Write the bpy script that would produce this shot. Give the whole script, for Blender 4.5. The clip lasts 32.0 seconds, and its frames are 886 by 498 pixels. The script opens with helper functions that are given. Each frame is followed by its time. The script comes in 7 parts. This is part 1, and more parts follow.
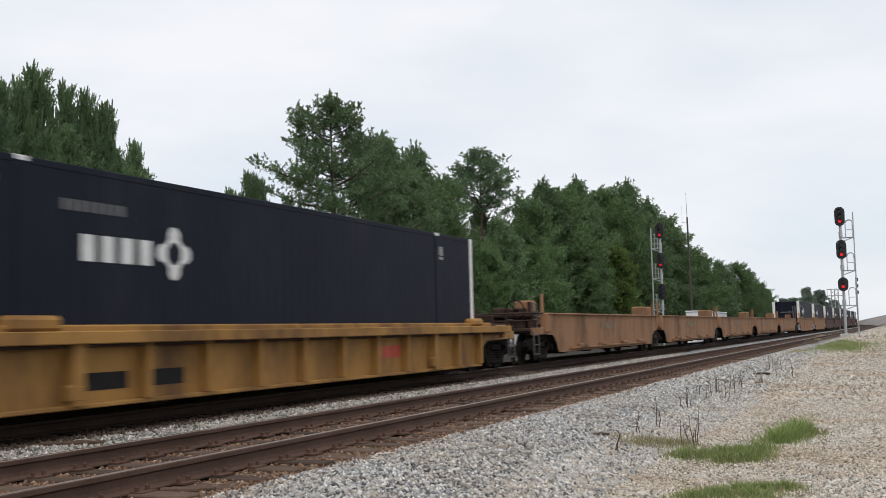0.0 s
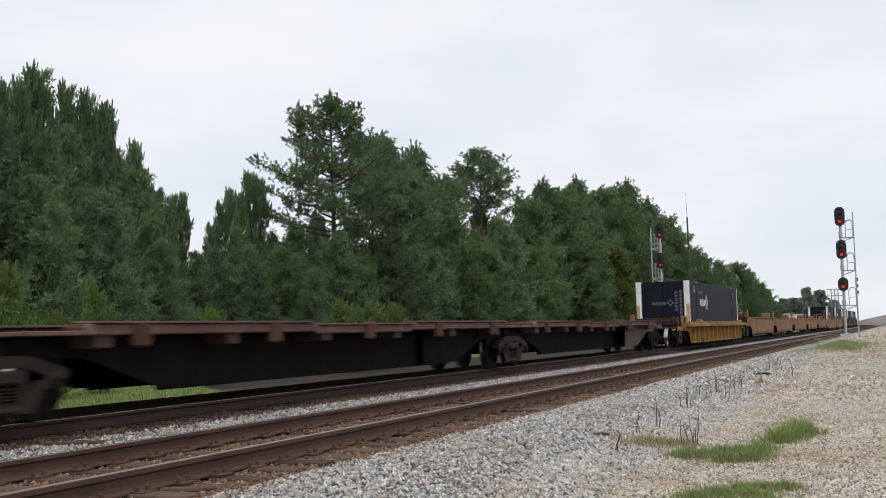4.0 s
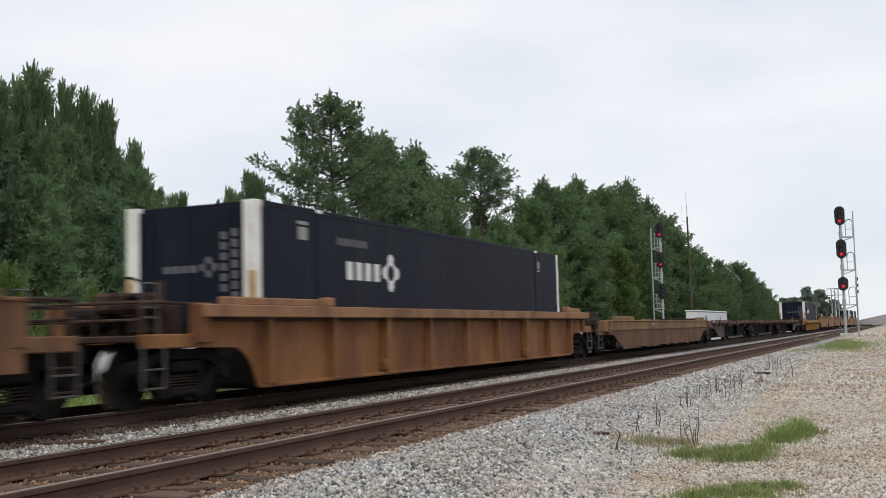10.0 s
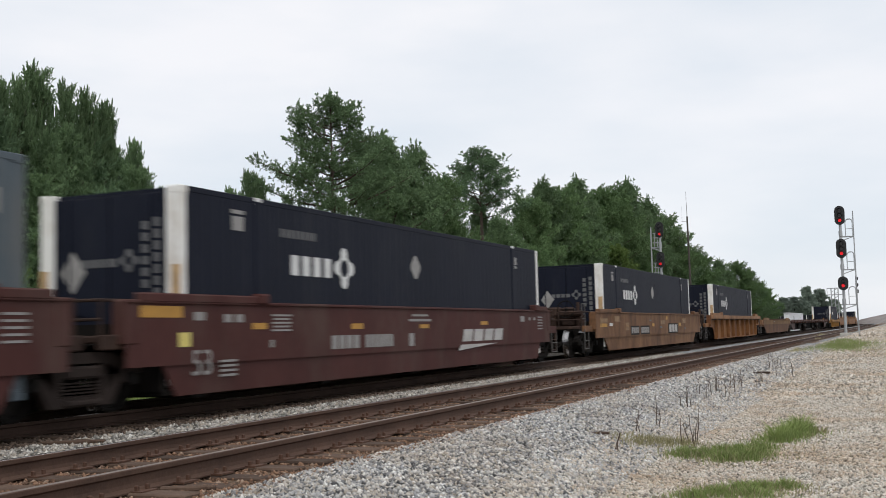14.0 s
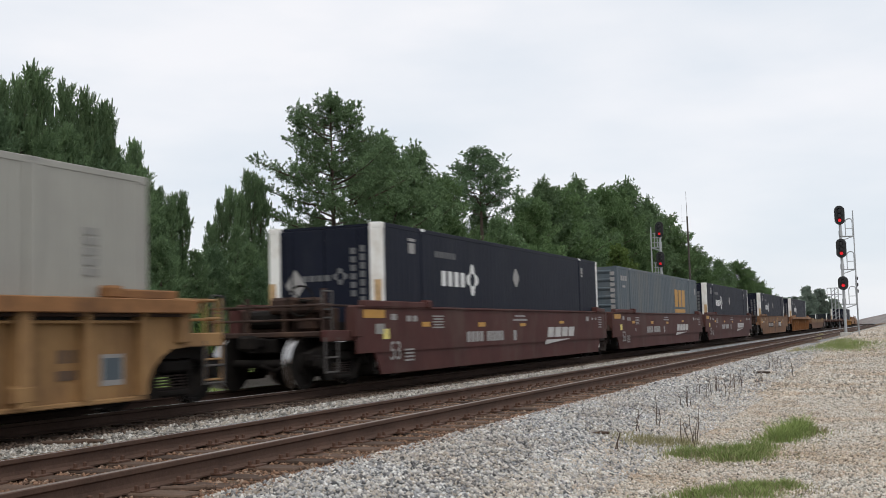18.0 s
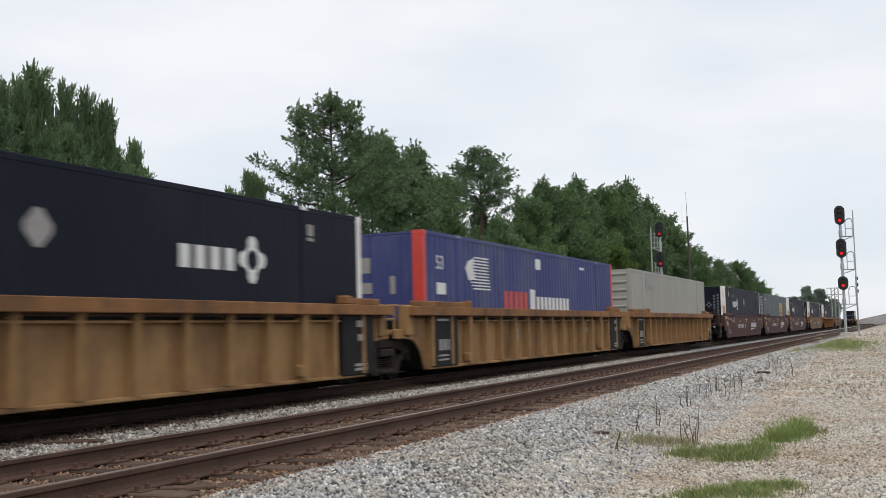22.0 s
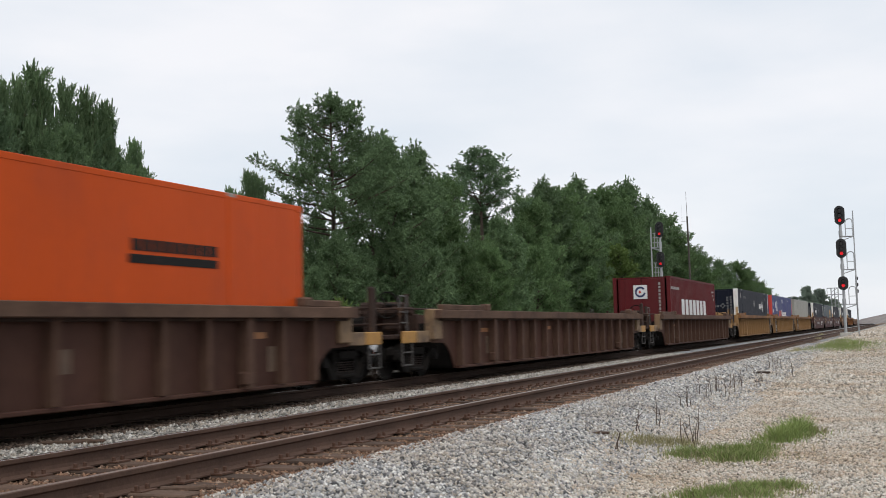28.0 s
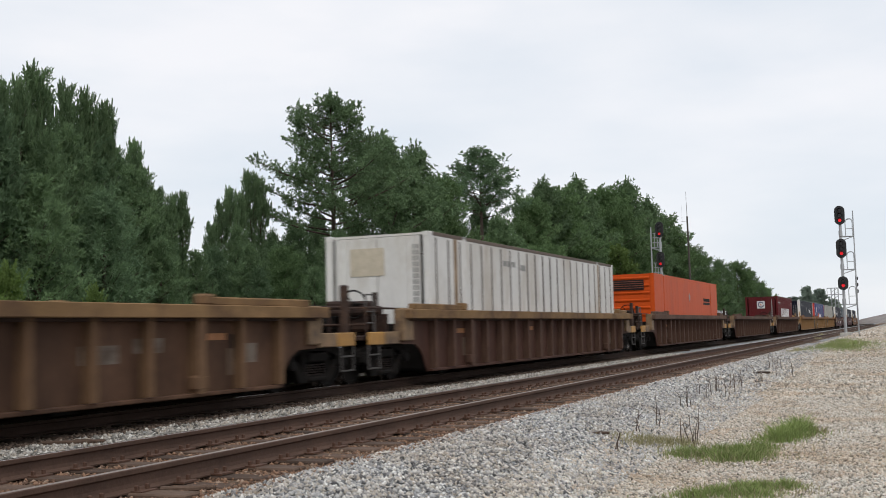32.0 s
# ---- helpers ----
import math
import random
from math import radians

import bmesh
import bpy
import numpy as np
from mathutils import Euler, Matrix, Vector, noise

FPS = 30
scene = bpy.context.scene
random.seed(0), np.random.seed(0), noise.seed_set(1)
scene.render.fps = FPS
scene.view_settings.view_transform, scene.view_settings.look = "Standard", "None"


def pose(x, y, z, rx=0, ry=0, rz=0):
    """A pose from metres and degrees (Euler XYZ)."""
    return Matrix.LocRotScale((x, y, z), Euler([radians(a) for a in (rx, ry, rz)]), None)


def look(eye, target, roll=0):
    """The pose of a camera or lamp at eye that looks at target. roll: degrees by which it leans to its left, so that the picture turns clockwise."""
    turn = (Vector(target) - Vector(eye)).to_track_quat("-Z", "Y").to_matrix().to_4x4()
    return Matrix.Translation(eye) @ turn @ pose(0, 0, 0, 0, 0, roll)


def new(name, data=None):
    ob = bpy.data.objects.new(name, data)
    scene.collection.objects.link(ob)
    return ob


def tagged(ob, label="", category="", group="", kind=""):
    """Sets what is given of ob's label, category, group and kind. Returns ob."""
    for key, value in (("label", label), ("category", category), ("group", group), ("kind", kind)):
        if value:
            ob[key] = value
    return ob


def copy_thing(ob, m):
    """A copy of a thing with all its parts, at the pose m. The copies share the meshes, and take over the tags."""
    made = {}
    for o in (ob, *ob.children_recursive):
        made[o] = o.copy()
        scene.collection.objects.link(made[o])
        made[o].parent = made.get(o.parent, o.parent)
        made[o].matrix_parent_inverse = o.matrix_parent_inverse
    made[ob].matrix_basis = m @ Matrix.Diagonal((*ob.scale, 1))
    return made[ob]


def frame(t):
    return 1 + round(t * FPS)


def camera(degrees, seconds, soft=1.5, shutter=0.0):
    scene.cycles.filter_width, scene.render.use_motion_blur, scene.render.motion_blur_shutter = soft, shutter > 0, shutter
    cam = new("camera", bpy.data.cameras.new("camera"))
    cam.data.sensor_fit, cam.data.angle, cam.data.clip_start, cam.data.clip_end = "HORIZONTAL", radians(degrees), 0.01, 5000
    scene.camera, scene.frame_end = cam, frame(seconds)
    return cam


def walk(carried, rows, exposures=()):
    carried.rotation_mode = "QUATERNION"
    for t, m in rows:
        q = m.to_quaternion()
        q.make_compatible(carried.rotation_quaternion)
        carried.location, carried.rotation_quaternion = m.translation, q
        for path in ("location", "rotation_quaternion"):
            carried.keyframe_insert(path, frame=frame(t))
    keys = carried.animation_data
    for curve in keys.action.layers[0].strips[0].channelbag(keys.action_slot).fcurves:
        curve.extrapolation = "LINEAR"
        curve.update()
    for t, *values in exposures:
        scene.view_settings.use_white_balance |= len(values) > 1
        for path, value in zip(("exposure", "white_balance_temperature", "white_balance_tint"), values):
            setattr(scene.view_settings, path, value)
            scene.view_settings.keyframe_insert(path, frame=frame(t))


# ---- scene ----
# World: the tracks run along +Y, x to the right, z = 0 is the gravel lot under the camera.
RT = 0.50            # height of the rail tops
EYE = Vector((0.0, 0.0, RT + 0.974))
YAW, PITCH, ROLL = 0.40665, 0.07854, -1.468
SPEED = 11.0755      # train, metres a second
LAG = 0.12           # the whole train stands this much farther back
X_NEAR, X_TRAIN = -6.16, -10.656   # centres of the two tracks
BEND, RADIUS = 245.0, 420.0        # the line runs straight to BEND, then curves left


def gaze(pitch):
    way = Vector((-math.sin(YAW) * math.cos(pitch), math.cos(YAW) * math.cos(pitch), math.sin(pitch)))
    return look(EYE, EYE + way * 10, ROLL)


cam = camera(45.43, 32.0, soft=0.9, shutter=0.5)
walk(cam, [(0.0, gaze(PITCH)), (9.0, gaze(PITCH)), (10.0, gaze(PITCH - 0.0005)), (14.0, gaze(PITCH - 0.0009)), (16.0, gaze(PITCH - 0.0011)), (32.0, gaze(PITCH - 0.0010))])

# ---- light: an overcast summer day ----
world = bpy.data.worlds.new("overcast_sky")
scene.world = world
world.use_nodes = True
wn, wl = world.node_tree.nodes, world.node_tree.links
wn.clear()
w_out = wn.new("ShaderNodeOutputWorld")
w_bg = wn.new("ShaderNodeBackground")
w_sky = wn.new("ShaderNodeTexSky")
w_sky.sky_type = "NISHITA"
w_sky.sun_disc = False
w_sky.sun_elevation = radians(55)
w_sky.sun_rotation = radians(150)
w_dim = wn.new("ShaderNodeVectorMath")
w_dim.operation = "SCALE"
w_dim.inputs["Scale"].default_value = 0.10
w_tc = wn.new("ShaderNodeTexCoord")
w_map = wn.new("ShaderNodeMapping")
w_map.inputs["Scale"].default_value = (1.0, 1.0, 3.2)
w_noise = wn.new("ShaderNodeTexNoise")
w_noise.inputs["Scale"].default_value = 2.6
w_noise.inputs["Detail"].default_value = 5
w_noise.inputs["Roughness"].default_value = 0.5
w_ramp = wn.new("ShaderNodeValToRGB")
w_ramp.color_ramp.elements[0].position, w_ramp.color_ramp.elements[0].color = 0.34, (0.79, 0.848, 0.92, 1)
w_ramp.color_ramp.elements[1].position, w_ramp.color_ramp.elements[1].color = 0.66, (0.99, 0.99, 1.02, 1)
w_mix = wn.new("ShaderNodeMix")
w_mix.data_type = "RGBA"
w_mix.inputs["Factor"].default_value = 0.90
wl.new(w_tc.outputs["Generated"], w_map.inputs["Vector"])
wl.new(w_map.outputs["Vector"], w_noise.inputs["Vector"])
wl.new(w_noise.outputs["Fac"], w_ramp.inputs["Fac"])
wl.new(w_sky.outputs["Color"], w_dim.inputs[0])
wl.new(w_dim.outputs["Vector"], w_mix.inputs["A"])
wl.new(w_ramp.outputs["Color"], w_mix.inputs["B"])
wl.new(w_mix.outputs["Result"], w_bg.inputs["Color"])
wl.new(w_bg.outputs["Background"], w_out.inputs["Surface"])
w_bg.inputs["Strength"].default_value = 1.0

sun = new("sun", bpy.data.lights.new("sun", "SUN"))
sun.data.energy, sun.data.angle, sun.data.color = 1.5, radians(35), (1.0, 0.97, 0.92)
sun.matrix_world = look((20, -30, 60), (0, 5, 0))

# ---- materials ----


def material(name, colour, rough=0.7, metal=0.0, vary=0.25, scale=3.0, bump=0.0, bump_scale=40.0, dirt=None, dirt_amount=0.0, rnd=0.0, streak=False, spec=0.5):
    """A procedural surface: base colour, coarse and fine variation, dirt patches, relief."""
    m = bpy.data.materials.new(name)
    m.use_nodes = True
    n, l = m.node_tree.nodes, m.node_tree.links
    b = n["Principled BSDF"]
    b.inputs["Roughness"].default_value, b.inputs["Metallic"].default_value = rough, metal
    b.inputs["Specular IOR Level"].default_value = spec
    tc = n.new("ShaderNodeTexCoord")
    mp = n.new("ShaderNodeMapping")
    mp.inputs["Scale"].default_value = (1, 1, 0.4) if streak else (1, 1, 1)
    l.new(tc.outputs["Object"], mp.inputs["Vector"])
    big = n.new("ShaderNodeTexNoise")
    big.inputs["Scale"].default_value, big.inputs["Detail"].default_value, big.inputs["Roughness"].default_value = scale, 6, 0.6
    fine = n.new("ShaderNodeTexNoise")
    fine.inputs["Scale"].default_value, fine.inputs["Detail"].default_value = scale * 14, 3
    l.new(mp.outputs["Vector"], big.inputs["Vector"])
    l.new(mp.outputs["Vector"], fine.inputs["Vector"])
    add = n.new("ShaderNodeMath")
    add.operation = "MULTIPLY_ADD"
    add.inputs[1].default_value = 0.45
    l.new(fine.outputs["Fac"], add.inputs[0])
    l.new(big.outputs["Fac"], add.inputs[2])
    hsv = n.new("ShaderNodeHueSaturation")
    hsv.inputs["Color"].default_value = (*colour, 1)
    rng = n.new("ShaderNodeMapRange")
    rng.inputs["From Min"].default_value, rng.inputs["From Max"].default_value = 0.42, 1.02
    rng.inputs["To Min"].default_value, rng.inputs["To Max"].default_value = 1 - vary, 1 + vary
    l.new(add.outputs["Value"], rng.inputs["Value"])
    value = rng.outputs["Result"]
    if rnd:
        info = n.new("ShaderNodeObjectInfo")
        r2 = n.new("ShaderNodeMapRange")
        r2.inputs["To Min"].default_value, r2.inputs["To Max"].default_value = 1 - rnd, 1 + rnd
        l.new(info.outputs["Random"], r2.inputs["Value"])
        mul = n.new("ShaderNodeMath")
        mul.operation = "MULTIPLY"
        l.new(value, mul.inputs[0])
        l.new(r2.outputs["Result"], mul.inputs[1])
        value = mul.outputs["Value"]
    l.new(value, hsv.inputs["Value"])
    col = hsv.outputs["Color"]
    if dirt:
        patch = n.new("ShaderNodeTexNoise")
        patch.inputs["Scale"].default_value, patch.inputs["Detail"].default_value, patch.inputs["Roughness"].default_value = scale * 0.7, 8, 0.7
        l.new(mp.outputs["Vector"], patch.inputs["Vector"])
        pr = n.new("ShaderNodeMapRange")
        pr.inputs["From Min"].default_value, pr.inputs["From Max"].default_value = 0.62 - dirt_amount * 0.4, 0.80 - dirt_amount * 0.3
        l.new(patch.outputs["Fac"], pr.inputs["Value"])
        mix = n.new("ShaderNodeMix")
        mix.data_type = "RGBA"
        mix.inputs["B"].default_value = (*dirt, 1)
        l.new(pr.outputs["Result"], mix.inputs["Factor"])
        l.new(col, mix.inputs["A"])
        col = mix.outputs["Result"]
    l.new(col, b.inputs["Base Color"])
    if bump:
        bt = n.new("ShaderNodeTexNoise")
        bt.inputs["Scale"].default_value, bt.inputs["Detail"].default_value = bump_scale, 4
        l.new(tc.outputs["Object"], bt.inputs["Vector"])
        bn = n.new("ShaderNodeBump")
        bn.inputs["Strength"].default_value, bn.inputs["Distance"].default_value = bump, 0.02
        l.new(bt.outputs["Fac"], bn.inputs["Height"])
        l.new(bn.outputs["Normal"], b.inputs["Normal"])
    return m


def leaf_material(name, dark, light, rough=0.6, through_light=0.35):
    m = bpy.data.materials.new(name)
    m.use_nodes = True
    n, l = m.node_tree.nodes, m.node_tree.links
    b = n["Principled BSDF"]
    b.inputs["Roughness"].default_value = rough
    b.inputs["Specular IOR Level"].default_value = 0.06
    geo = n.new("ShaderNodeNewGeometry")
    info = n.new("ShaderNodeObjectInfo")
    ramp = n.new("ShaderNodeValToRGB")
    ramp.color_ramp.elements[0].color, ramp.color_ramp.elements[1].color = (*dark, 1), (*light, 1)
    tc = n.new("ShaderNodeTexCoord")
    patch = n.new("ShaderNodeTexNoise")
    patch.inputs["Scale"].default_value, patch.inputs["Detail"].default_value = 0.7, 3
    l.new(tc.outputs["Object"], patch.inputs["Vector"])
    tone = n.new("ShaderNodeMix")
    tone.inputs["Factor"].default_value = 0.62
    l.new(geo.outputs["Random Per Island"], tone.inputs["A"])
    l.new(patch.outputs["Fac"], tone.inputs["B"])
    l.new(tone.outputs["Result"], ramp.inputs["Fac"])
    hsv = n.new("ShaderNodeHueSaturation")
    r = n.new("ShaderNodeMapRange")
    r.inputs["To Min"].default_value, r.inputs["To Max"].default_value = 0.82, 1.18
    l.new(info.outputs["Random"], r.inputs["Value"])
    l.new(r.outputs["Result"], hsv.inputs["Value"])
    l.new(ramp.outputs["Color"], hsv.inputs["Color"])
    l.new(hsv.outputs["Color"], b.inputs["Base Color"])
    glow = n.new("ShaderNodeBsdfTranslucent")
    l.new(hsv.outputs["Color"], glow.inputs["Color"])
    mix = n.new("ShaderNodeMixShader")
    mix.inputs["Fac"].default_value = through_light
    l.new(b.outputs["BSDF"], mix.inputs[1])
    l.new(glow.outputs["BSDF"], mix.inputs[2])
    l.new(mix.outputs["Shader"], n["Material Output"].inputs["Surface"])
    return m


def glow_material(name, colour, strength):
    m = bpy.data.materials.new(name)
    m.use_nodes = True
    b = m.node_tree.nodes["Principled BSDF"]
    b.inputs["Base Color"].default_value = (*colour, 1)
    b.inputs["Emission Color"].default_value = (*colour, 1)
    b.inputs["Emission Strength"].default_value = strength
    return m


RUST = (0.10, 0.045, 0.025)
GRIME = (0.035, 0.028, 0.024)
